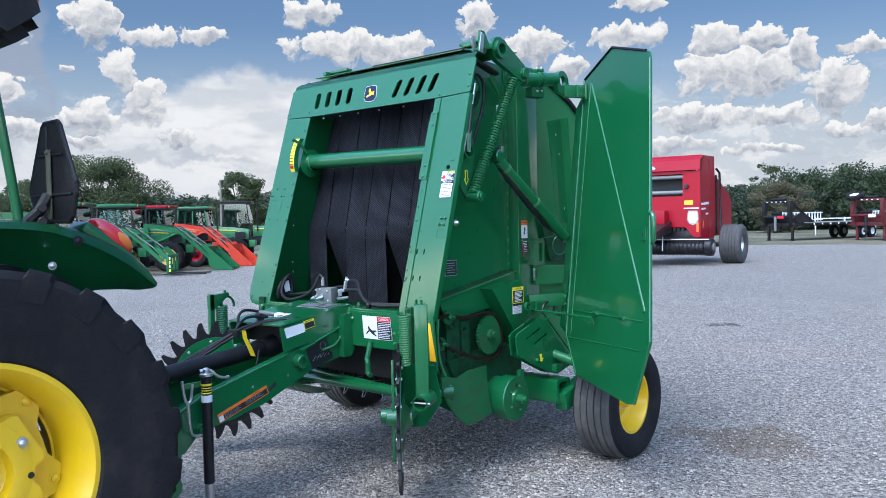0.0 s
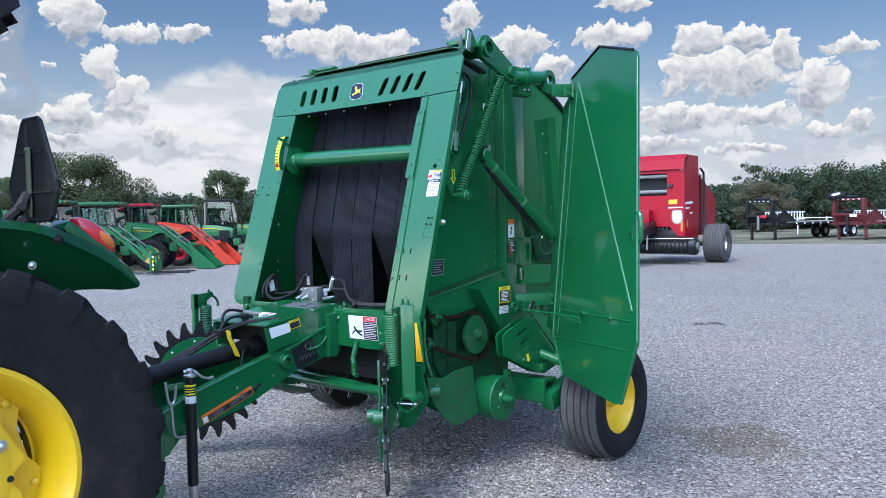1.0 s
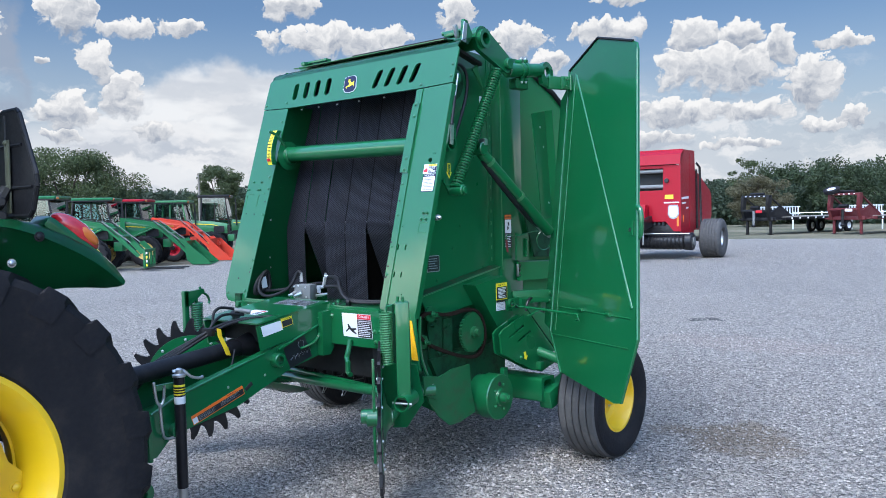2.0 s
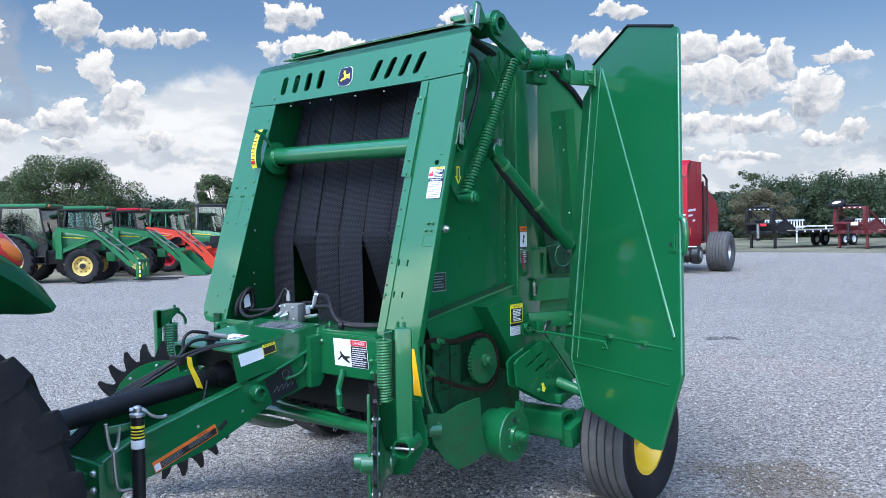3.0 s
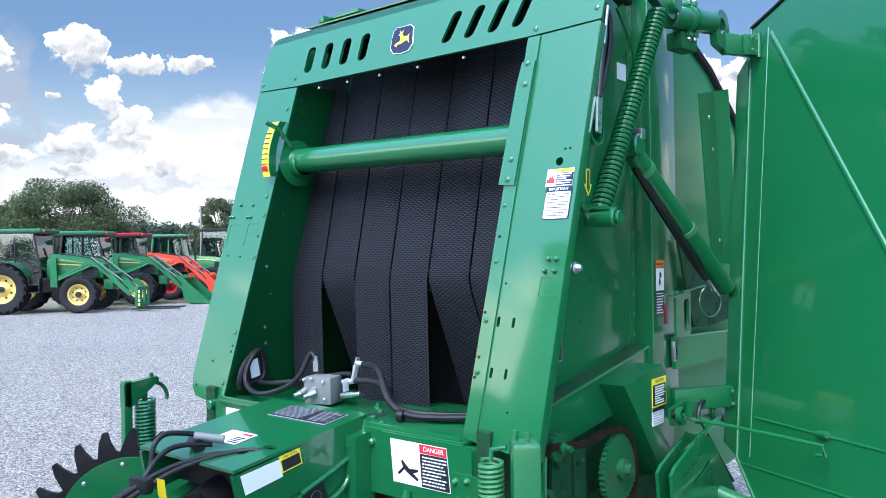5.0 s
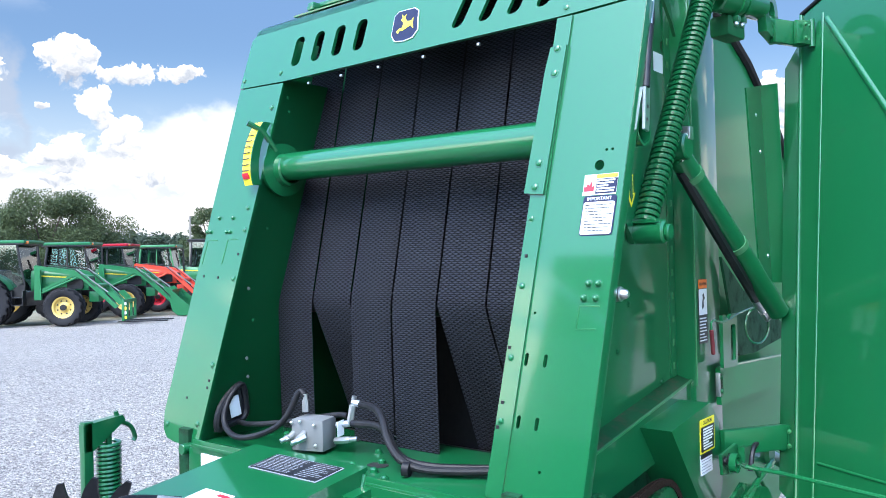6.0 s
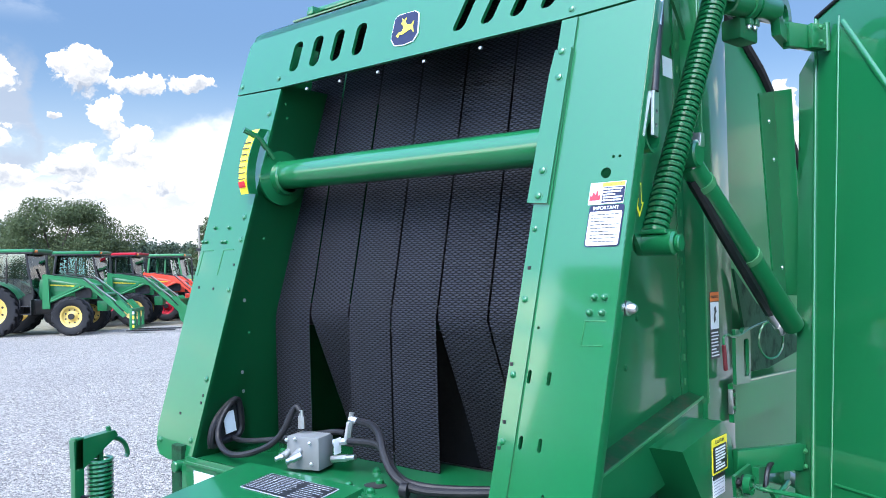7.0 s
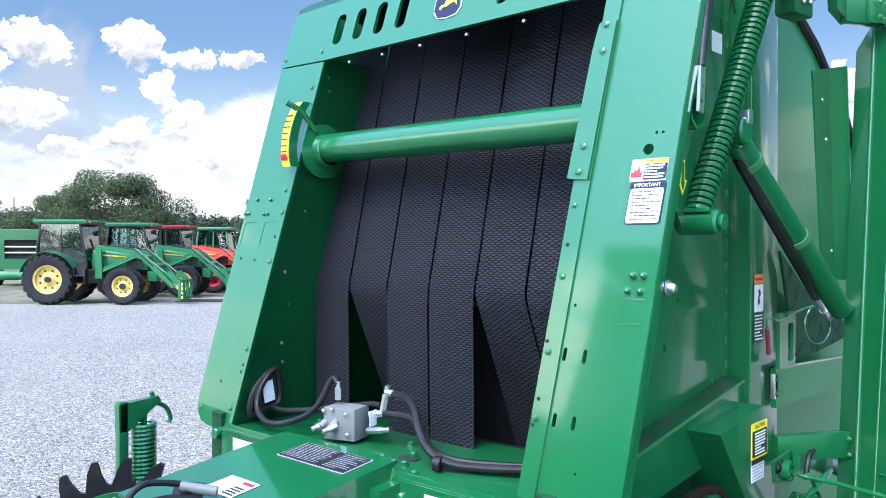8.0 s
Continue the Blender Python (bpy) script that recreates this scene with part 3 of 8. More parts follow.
def header():
    slots = [rounded(x - 0.024, fz(2.436), x + 0.024, fz(2.545), 0.020, 4, 0.14) for x in (-0.54, -0.432, -0.325, -0.218)]
    slots += [rounded(x - 0.022, fz(2.428), x + 0.022, fz(2.54), 0.018, 4, 0.44) for x in (0.215, 0.319, 0.423, 0.525)]
    out = [(0.853, fz(2.392)), (0.872, fz(2.585)), (0.862, fz(2.6)), (-0.80, fz(2.6)), (-0.822, fz(2.585)), (-0.853, fz(2.395)), (-0.595, fz(2.385)), (0.59, fz(2.383))]
    h = part("header_panel", plate(out[::-1], slots, FRONT, 0.012), GREEN, baler)
    # rounded top edge and the roof sheet behind it
    own = bmesh.new()
    prof = [(fz(2.6), 0.012)] + [(fz(2.6) + 0.055 * math.sin(a), 0.012 - 0.055 * (1 - math.cos(a))) for a in (0.35, 0.7, 1.05, 1.4)]
    ends = [FRONT @ Vector((0, y, z)) for y, z in prof]
    last = ends[-1]
    ends += [last + V(0, 0.10, 0.035), last + V(0, 0.16, 0.04)]
    rows = []
    for i, e in enumerate(ends):
        inset = 0.0 if i < 2 else 0.012 * (i - 1)
        rows.append((own.verts.new((-0.80 + inset, e.y, e.z)), own.verts.new((0.862 + inset * 0.1, e.y, e.z))))
    for (a, b), (c, d) in zip(rows, rows[1:]):
        own.faces.new((a, b, d, c))
    bmesh.ops.solidify(own, geom=own.faces[:], thickness=0.006)
    part("header_top_edge", own, GREEN, baler)
    for x, z in ((0.61, 2.405), (-0.614, 2.422), (-0.831, 2.424), (0.835, 2.43), (0.838, 2.5)):
        bolt(front_point(x, z, 0.012), FN, 0.009, h)
    # bright clips under the lower lip
    for x in (-0.48, -0.31, -0.13, 0.07, 0.29):
        part("clip", box(front_point(x, 2.372, -0.018), (0.011, 0.009, 0.009), 0.002), STEEL, h)
    # emblem: shield-shaped plate with a leaping shape
    shape = [(-0.052, 0.04), (-0.058, -0.03), (-0.04, -0.054), (0.0, -0.06), (0.04, -0.054), (0.058, -0.03), (0.052, 0.04), (0.035, 0.052), (-0.035, 0.052)]
    m = FRONT @ Matrix.Translation((0.002, fz(2.482), 0.012))
    part("badge", plate(shape, [], m, 0.004), WHITE, h, "shield-shaped badge with pale rim")
    flat_part("badge_field", [(x * 0.955, y * 0.955) for x, y in shape], m, LABEL_BLUE, h, "dark blue badge field", 0.004)
    leap = [(-0.035, -0.022), (-0.022, -0.012), (-0.012, -0.012), (-0.006, 0.0), (-0.012, 0.014), (-0.02, 0.016), (-0.012, 0.024), (-0.016, 0.036), (-0.006, 0.026), (0.002, 0.034), (0.0, 0.02),
            (0.008, 0.008), (0.028, 0.006), (0.036, 0.016), (0.034, 0.0), (0.04, -0.024), (0.028, -0.01), (0.012, -0.014), (-0.006, -0.022), (-0.02, -0.02), (-0.026, -0.03)]
    flat_part("badge_figure", leap, m, LABEL_YELLOW, h, "small yellow emblem", 0.0054)
    # roof behind: sheet, black rubber edge, latches
    part("roof_sheet", plate(inside(axes((0, 0.75, 2.70), (1, 0, 0), (0, 1, 0.12)), [(-0.72, 0.66, 2.69), (0.66, 0.66, 2.69), (0.64, 1.30, 2.70), (-0.72, 1.30, 2.70)]), [],
                             axes((0, 0.75, 2.70), (1, 0, 0), (0, 1, 0.12)), 0.006), GREEN, baler)
    part("rubber_edge", box((0.28, 0.80, 2.728), (1.05, 0.05, 0.02), 0.004, (6, 0, 0)), BLACK, baler, "black rubber edge strip")
    own = box((-0.55, 0.72, 2.725), (0.26, 0.05, 0.018), 0.004)
    box((-0.62, 0.70, 2.715), (0.03, 0.08, 0.03), 0.005, bm=own)
    part("roof_latch", own, GREEN, baler)
    own = box((0.70, 0.70, 2.72), (0.10, 0.06, 0.03), 0.006)
    rod((0.62, 0.70, 2.735), (0.80, 0.70, 2.735), 0.012, bm=own)
    part("roof_latch", own, GREEN, baler)


def front_posts():
    # outline: inner top, outer top, outer bottom, inner bottom
    left = [(-0.593, fz(2.380)), (-0.851, fz(2.391)), (-0.997, fz(1.16)), (-0.985, fz(1.10)), (-0.955, fz(1.070)), (-0.90, fz(1.060)), (-0.765, fz(1.060)), (-0.757, fz(1.09))]
    pl = part("front_post", plate(left, [], FRONT, 0.010), GREEN, baler)
    right_holes = [circle(0.751, fz(1.946), 0.014, 14)]
    for x, z in ((0.583, 1.448), (0.64, 1.447), (0.576, 1.291), (0.631, 1.291)):
        right_holes.append(rounded(x - 0.0055, fz(z) - 0.017, x + 0.0055, fz(z) + 0.017, 0.0054, 3, 0.08))
    for x, z in ((0.598, 1.567), (0.653, 1.179), (0.768, 1.985), (0.785, 1.985)):
        right_holes.append(circle(x, fz(z), 0.004, 8))
    right = [(0.588, fz(2.377)), (0.849, fz(2.387)), (0.773, fz(1.05)), (0.50, fz(1.085))]
    pr = part("front_post", plate(right[::-1], right_holes, FRONT, 0.010), GREEN, baler)
    for post, line, sgn in ((pl, ((-0.853, 2.389), (-0.999, 1.16)), -1), (pr, ((0.851, 2.385), (0.775, 1.05)), 1)):
        # side flange behind the outer edge
        a, b = (front_point(*line[0]), front_point(*line[1]))
        part("flange", box((a + b) / 2 + V(-0.006 * sgn, 0.012, 0), (0.010, 0.04, (b - a).length), 0.003, (-math.degrees(math.atan(0.215)), math.degrees(math.atan2((a - b).x, (a - b).z)), 0)), GREEN, post)
    # inner edge strips, proud of the post, with bolts
    strip = [(0.586, fz(2.376)), (0.634, fz(2.376)), (0.551, fz(1.10)), (0.500, fz(1.10))]
    part("edge_strip", plate(strip[::-1], [], FRONT @ Matrix.Translation((0, 0, 0.010)), 0.006), GREEN, pr)
    up = [(0.578, fz(2.29)), (0.628, fz(2.29)), (0.597, fz(1.877)), (0.536, fz(1.883)), (0.566, fz(2.22))]
    part("edge_plate", plate(up[::-1], [], FRONT @ Matrix.Translation((0, 0, 0.016)), 0.008), GREEN, pr)
    for x, z in ((0.599, 2.283), (0.598, 2.212), (0.575, 1.964), (0.569, 1.898)):
        bolt(front_point(x, z, 0.024), FN, 0.010, pr)
    for x, z in ((0.563, 1.815), (0.553, 1.635), (0.539, 1.449), (0.527, 1.288)):
        bolt(front_point(x, z, 0.016), FN, 0.008, pr)
    for x, z in ((0.558, 1.715), (0.533, 1.475), (0.528, 1.335), (0.52, 1.272)):
        part("slit", box(front_point(x, z, 0.0165), (0.009, 0.003, 0.009), 0.0005), DARK, pr)
    for x, z in ((0.748, 1.643), (0.775, 1.643), (0.738, 1.607), (0.771, 1.607)):
        bolt(front_point(x, z, 0.010), FN, 0.0085, pr, GREEN, 1.3)
    for x, z in ((-0.639, 2.292), (-0.686, 1.916), (-0.683, 1.834), (-0.706, 1.657), (-0.748, 1.346), (-0.779, 1.138), (-0.965, 1.119)):
        bolt(front_point(x, z, 0.010), FN, 0.010, pl)
    for x, z in ((-0.849, 1.884), (-0.764, 1.881), (-0.91, 1.833), (-0.89, 1.833), (-0.79, 1.829), (-0.77, 1.829)):
        bolt(front_point(x, z, 0.010), FN, 0.007, pl, GREEN, 1.2)
    for x, z in ((-0.70, 1.745), (-0.80, 1.66), (-0.89, 1.665), (-0.752, 1.29), (-0.757, 1.265), (-0.87, 1.22)):
        part("slit", box(front_point(x, z, 0.0105), (0.010, 0.002, 0.010), 0.0005), DARK, pl)
    # pressed outlines
    for x, z in ((-0.90, 1.80), (-0.775, 1.80)):
        own = pipe([front_point(x + 0.06, z, 0.010), front_point(x, z, 0.010), front_point(x - 0.015, z - 0.09, 0.010)], 0.0022, 6)
        part("weld_line", own, GREEN_OLD, pl)
    own = pipe([front_point(0.783, 1.588, 0.010), front_point(0.727, 1.588, 0.010), front_point(0.722, 1.53, 0.010), front_point(0.778, 1.532, 0.010)], 0.0022, 6)
    part("weld_line", own, GREEN_OLD, pr)
    # silver coupling that sticks out behind the post's edge
    own = lathe([(0, 0), (0.013, 0), (0.013, 0.04), (0.019, 0.042), (0.019, 0.060), (0.014, 0.062), (0.012, 0.074), (0.007, 0.080), (0, 0.080)], aim((0.745, 0.40, 1.617), (0.86, 0.395, 1.617))[0], 16)
    part("quick_coupling", own, STEEL, pr, "bright steel hose coupling")
    return pl, pr


def post_labels(pr):
    m = FRONT @ Matrix.Translation((0.009, 0, 0.0104))

    def quad(x0, z0, x1, z1, lean=0.075):
        return [(x0, fz(z0)), (x1, fz(z0)), (x1 + lean * (z1 - z0), fz(z1)), (x0 + lean * (z1 - z0), fz(z1))]
    flat_part("caution_label", quad(0.7, 1.868, 0.795, 1.922), m, WHITE, pr, "white and yellow caution label")
    flat_part("caution_band", quad(0.737, 1.911, 0.797, 1.921), m, LABEL_YELLOW, pr, "yellow caution band", 0.0013)
    flat_part("caution_text_field", quad(0.737, 1.871, 0.795, 1.909), m, LABEL_BLUE, pr, "dark label field", 0.0013)
    zig = [(0.703, fz(1.878)), (0.732, fz(1.878)), (0.733, fz(1.895)), (0.728, fz(1.888)), (0.725, fz(1.905)), (0.719, fz(1.893)), (0.714, fz(1.90)), (0.710, fz(1.889)), (0.704, fz(1.892))]
    flat_part("warning_picture", zig, m, LABEL_RED, pr, "red pictogram", 0.0013)
    writing("CAUTION", m @ Matrix.Translation((0.770, fz(1.916), 0.0027)), 0.011, PAPER_BLACK, pr)
    bars(0.741, 0.792, fz(1.873), fz(1.908), 5, m @ Matrix.Translation((0, 0, 0.0027)), WHITE, pr)
    flat_part("notice_border", rounded(0.698, fz(1.764), 0.792, fz(1.866), 0.008, 3, 0.075), m, LABEL_BLUE, pr, "dark edge of a notice")
    flat_part("notice_label", rounded(0.7015, fz(1.767), 0.7885, fz(1.850), 0.006, 3, 0.075), m, WHITE, pr, "white notice label", 0.0013)
    writing("IMPORTANT", m @ Matrix.Translation((0.750, fz(1.858), 0.0014)), 0.0125, WHITE, pr)
    bars(0.709, 0.786, fz(1.772), fz(1.846), 9, m @ Matrix.Translation((0.003, 0, 0.0027)), PAPER_BLACK, pr, fill=0.30)


header()
post_left, post_right = front_posts()
post_labels(post_right)


def chamber():
    """Side walls behind the posts, cross tube, belts and black sheets for the shade inside."""
    for name, xa, xb in (("inner_wall", -0.60, -0.765), ("inner_wall", 0.60, 0.51)):
        sgn = -1 if xa < 0 else 1
        own = bmesh.new()
        q = []
        for z, x in ((2.40, xa), (1.07, xb)):
            q.append((x, fy(z, 0.004), z))
            q.append((x, fy(z, 0.75), z))
        vs = [own.verts.new(p) for p in (q[0], q[1], q[3], q[2])]
        own.faces.new(vs)
        bmesh.ops.solidify(own, geom=own.faces[:], thickness=0.008)
        w = part(name, own, GREEN, baler)
        if sgn < 0:
            for y, z in ((0.52, 2.33), (0.53, 2.28), (0.46, 1.84), (0.39, 1.62), (0.42, 1.50), (0.40, 1.36), (0.41, 1.29)):
                x = xa + (xb - xa) * (2.40 - z) / 1.33
                bolt((x + 0.010, y, z), (1, 0, 0.1), 0.005, w, STEEL if y < 0.42 else GREEN)
    # added black sheets behind and above the belts, coloured as the chamber's shade
    part("chamber_back", box((-0.1, 1.05, 1.75), (1.35, 0.02, 1.8)), DARK, baler, "black sheet standing in for shade inside the bale chamber")
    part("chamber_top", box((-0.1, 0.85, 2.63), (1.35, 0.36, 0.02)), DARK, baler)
    # rollers that the belts run over
    for y, z in ((0.60, 1.56), (0.83, 2.60), (0.72, 1.02)):
        part("roller", rod((-0.70, y + 0.02, z), (0.50, y + 0.02, z), 0.04, seg=24), BLACK_PAINT, baler)
    # belts: two hang straight, the others fall back below the fold
    width, gap, left = 0.1895, 0.008, -0.708
    for i, falls in enumerate((False, True, False, False, True, True)):
        x0 = left + i * (width + gap)
        prof = [(0.80, 2.66), (0.745, 2.47), (0.64, 2.0), (0.575, 1.70), (0.552, 1.60), (0.546, 1.565)]
        prof += [(0.57, 1.50), (0.70, 1.20), (0.80, 0.95)] if falls else [(0.545, 1.52), (0.548, 1.30), (0.555, 0.95)]
        own = bmesh.new()
        cols = [[own.verts.new((x0 + dx, y - (0.004 if 0 < k < 3 else 0), z)) for k, dx in enumerate((0, 0.05, 0.14, width))] for y, z in prof]
        for a, b in zip(cols, cols[1:]):
            for k in range(3):
                own.faces.new((a[k], a[k + 1], b[k + 1], b[k]))
        bmesh.ops.solidify(own, geom=own.faces[:], thickness=0.007)
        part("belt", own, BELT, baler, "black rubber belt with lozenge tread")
    # cross tube and its end flanges
    y0, z0 = 0.522, 2.072
    part("cross_tube", rod((-0.66, y0, z0), (0.60, y0 - 0.016, z0 - 0.024), 0.053, seg=40), GREEN, baler)
    own = lathe([(0.053, 0.05), (0.060, 0.044), (0.063, 0.02), (0.10, 0.012), (0.10, 0.0), (0, 0.0)], aim((-0.640, y0, z0 - 0.01), (0.1, y0, z0 - 0.01))[0], 36)
    part("tube_collar", own, GREEN, baler)
    # bale size gauge: curved yellow scale with a pointer
    own = bmesh.new()
    arc = []
    for i in range(13):
        a = radians(-52 + 104 * i / 12)
        arc.append((0.445 + 0.22 * (2.105 + 0.15 * math.sin(a) - 2.105) - 0.075 * math.cos(a), 2.115 + 0.150 * math.sin(a)))
    inner = [(y + 0.035, z) for y, z in arc]
    for (y, z), (y2, z2) in zip(arc, arc[1:]):
        vs = [own.verts.new(p) for p in ((-0.675, y, z), (-0.632, y, z), (-0.632, y2, z2), (-0.675, y2, z2))]
        own.faces.new(vs)
    bmesh.ops.remove_doubles(own, verts=own.verts[:], dist=0.0005)
    bmesh.ops.solidify(own, geom=own.faces[:], thickness=0.004)
    g = part("bale_gauge", own, LABEL_YELLOW, baler, "curved yellow bale size scale")
    own = bmesh.new()
    for i in range(12):
        (y, z), (y2, z2) = arc[i], arc[i + 1]
        (a, b), (c, d) = inner[i], inner[i + 1]
        own.faces.new([own.verts.new(p) for p in ((-0.63, y, z), (-0.63, y2, z2), (-0.63, c, d), (-0.63, a, b))])
    bmesh.ops.remove_doubles(own, verts=own.verts[:], dist=0.0005)
    bmesh.ops.solidify(own, geom=own.faces[:], thickness=0.004)
    part("gauge_bracket", own, GREEN, g)
    for i in (3, 4, 5, 6, 7, 8, 9):
        y, z = arc[i]
        part("gauge_mark", box((-0.653, y - 0.0045, z), (0.036, 0.002, 0.004)), PAPER_BLACK, g)
    y, z = arc[2]
    part("gauge_end", box((-0.653, y - 0.005, z), (0.034, 0.003, 0.022), 0.001, (20, 0, 0)), LABEL_RED, g)
    part("gauge_pointer", pipe([(-0.65, 0.37, 2.225), (-0.63, 0.42, 2.20), (-0.625, 0.48, 2.13)], 0.011, 8), GREEN, g)


chamber()


def yz_prism(x0, x1, pts, bm=None):
    """A solid with an outline in the yz plane, from x0 to x1."""
    return plate(pts, [], axes((x0, 0, 0), (0, 1, 0), (0, 0, 1)), x1 - x0, bm)


def yz_plate(x, thick, pts, holes=()):
    return plate(pts, list(holes), axes((x, 0, 0), (0, 1, 0), (0, 0, 1)), thick)




def side(x):
    return axes((x, 0, 0), (0, 1, 0), (0, 0, 1))


def body():
    """Side sheets, ledge, frame post, tailgate."""
    front = [(fy(z, 0.02), z) for z in (1.10, 1.6, 2.1, 2.50)]
    sheet = front + [(0.60, 2.62), (0.72, 2.69), (1.22, 2.66), (1.22, 1.252), (0.30, 1.140)]
    s = part("side_panel", yz_plate(0.592, 0.008, [(y + 0.0, z) for y, z in front] + [(0.60, 2.62), (0.72, 2.69), (1.29, 2.66), (1.29, 1.29), (0.30, 1.140)], [circle(1.17, 2.43, 0.022, 14)]), GREEN, baler)
    part("side_panel", yz_plate(-0.87, 0.008, sheet), GREEN, baler)
    for y, z in ((0.62, 1.228), (1.10, 1.285), (0.86, 1.56), (1.02, 2.0), (0.78, 1.42)):
        bolt((0.600, y, z), (1, 0, 0), 0.009, s, GREEN_DIRTY)
    # seam with spot rivets beside the frame post
    part("seam_strip", yz_plate(0.600, 0.006, [(1.165, 1.29), (1.213, 1.29), (1.213, 2.64), (1.165, 2.64)]), GREEN, baler)
    for i in range(17):
        part("rivet", box((0.607, 1.190, 1.33 + i * 0.08), (0.004, 0.010, 0.022), 0.001), GREEN_OLD, s)
    fp = part("frame_post", box((0.635, 1.340, 1.80), (0.075, 0.25, 1.75), 0.006), GREEN, baler)
    part("frame_post", box((-0.88, 1.295, 1.80), (0.055, 0.14, 1.75), 0.006), GREEN, baler)
    part("weld_line", pipe([(0.6735, 1.222, 1.26), (0.6735, 1.222, 2.6)], 0.003, 6), GREEN_OLD, fp)
    # ledge: slanted shelf, worn along its edge
    own = bmesh.new()
    for a, b in ((0.598, 0.655),):
        q = [(a, 0.40, 1.168), (b, 0.40, 1.150), (b, 1.24, 1.283), (a, 1.24, 1.300)]
        own.faces.new([own.verts.new(p) for p in q])
    bmesh.ops.solidify(own, geom=own.faces[:], thickness=0.006)
    part("ledge", own, GREEN_DUSTY, baler, "ledge with brown dust lying on it")
    part("ledge_edge", pipe([(0.656, 0.405, 1.151), (0.656, 0.80, 1.213), (0.656, 1.24, 1.283)], 0.005, 6), GREEN_OLD, baler, "scuffed bare edge of the ledge")
    part("ledge_face", yz_plate(0.648, 0.006, [(0.40, 1.150), (0.442, 1.068), (0.488, 1.011), (0.901, 1.058), (1.10, 1.09), (1.24, 1.10), (1.24, 1.283)]), GREEN, baler)
    # housing that stands out below the ledge, its front face slanting back underneath
    hs = part("housing", yz_prism(0.60, 0.755, [(0.805, 1.190), (1.118, 1.228), (1.19, 1.16), (1.219, 0.947), (1.13, 0.80), (1.07, 0.86)]), GREEN, baler)
    # panels in the drive recess: grease plus painted-in shade
    part("lower_back_panel", yz_prism(0.56, 0.61, [(0.20, 1.12), (1.25, 1.24), (1.28, 0.60), (0.30, 0.60), (0.20, 0.74)]), GREEN_GREASE_SHADE, baler, "dusty lower side panel behind the chain drive, recess shade in its colour")
    part("lower_back_panel", yz_prism(-0.86, -0.80, [(0.20, 1.12), (1.25, 1.24), (1.28, 0.60), (0.30, 0.60), (0.20, 0.74)]), GREEN_GREASE_SHADE, baler)
    # labels on the side
    m = side(0.7553) @ Matrix.Translation((0.038, -0.012, 0))
    flat_part("caution_label", rounded(0.985, 1.088, 1.110, 1.196, 0.004, 2), m, LABEL_YELLOW, hs, "yellow and black caution label")
    flat_part("caution_field", rounded(0.992, 1.094, 1.103, 1.172, 0.003, 2), m, PAPER_BLACK, hs, "black label field", 0.0013)
    writing("CAUTION", m @ Matrix.Translation((1.048, 1.184, 0.0014)), 0.017, PAPER_BLACK, hs)
    bars(1.008, 1.092, 1.098, 1.168, 8, m @ Matrix.Translation((0, 0, 0.0027)), WHITE, hs, seed=3)
    flat_part("notice_label", rounded(0.985, 1.020, 1.085, 1.085, 0.003, 2), m, WHITE, hs, "white notice label")
    flat_part("notice_band", rounded(0.985, 1.073, 1.085, 1.086, 0.002, 2), m, PAPER_BLACK, hs, "black band", 0.0013)
    bars(0.992, 1.078, 1.024, 1.070, 5, m @ Matrix.Translation((0, 0, 0.0014)), LABEL_GREY, hs, seed=4, fill=0.3)
    m = side(0.6728) @ Matrix.Translation((0.005, 0.0, 0))
    flat_part("warning_label", rounded(1.245, 1.400, 1.325, 1.625, 0.003, 2), m, PAPER_BLACK, fp, "orange, white and black warning label")
    flat_part("warning_band", rounded(1.247, 1.592, 1.323, 1.623, 0.002, 2), m, LABEL_ORANGE, fp, "orange band", 0.0013)
    flat_part("warning_picture", rounded(1.249, 1.500, 1.321, 1.590, 0.002, 2), m, WHITE, fp, "white pictogram field", 0.0013)
    flat_part("pictogram", [(1.275, 1.52), (1.290, 1.53), (1.285, 1.548), (1.298, 1.556), (1.290, 1.575), (1.278, 1.57), (1.282, 1.556), (1.274, 1.54)], m, PAPER_BLACK, fp, "", 0.0026)
    writing("WARNING", m @ Matrix.Translation((1.285, 1.607, 0.0026)), 0.0145, PAPER_BLACK, fp)
    bars(1.252, 1.318, 1.405, 1.493, 8, m @ Matrix.Translation((0, 0, 0.0013)), WHITE, fp, seed=5, fill=0.4)
    m = side(0.6003)
    flat_part("dark_label", rounded(0.525, 1.285, 0.645, 1.385, 0.006, 3), m, LABEL_GREY, s, "dark information label")
    flat_part("dark_label_field", rounded(0.530, 1.290, 0.640, 1.380, 0.005, 3), m, PAPER_BLACK, s, "black label field", 0.0013)
    bars(0.54, 0.63, 1.30, 1.372, 5, m @ Matrix.Translation((0, 0, 0.0026)), LABEL_GREY, s, seed=6, fill=0.35)
    flat_part("paper_label", rounded(1.09, 2.335, 1.165, 2.40, 0.002, 2), m, WHITE, s, "small white paper label")
    # tailgate: two side sheets and the skin round the back
    rim = [(1.37, 2.66), (1.62, 2.63), (1.95, 2.50), (2.30, 2.29), (2.62, 2.02), (2.86, 1.68), (2.92, 1.35), (2.84, 1.02), (2.60, 0.76), (2.25, 0.62), (1.80, 0.60), (1.37, 0.74)]
    tg = part("tailgate_side", yz_plate(0.625, 0.008, rim), GREEN_SATIN, baler)
    part("tailgate_side", yz_plate(-0.86, 0.008, rim), GREEN, baler)
    own = bmesh.new()
    rows = [(own.verts.new((-0.855, y, z)), own.verts.new((0.625, y, z))) for y, z in rim[:11]]
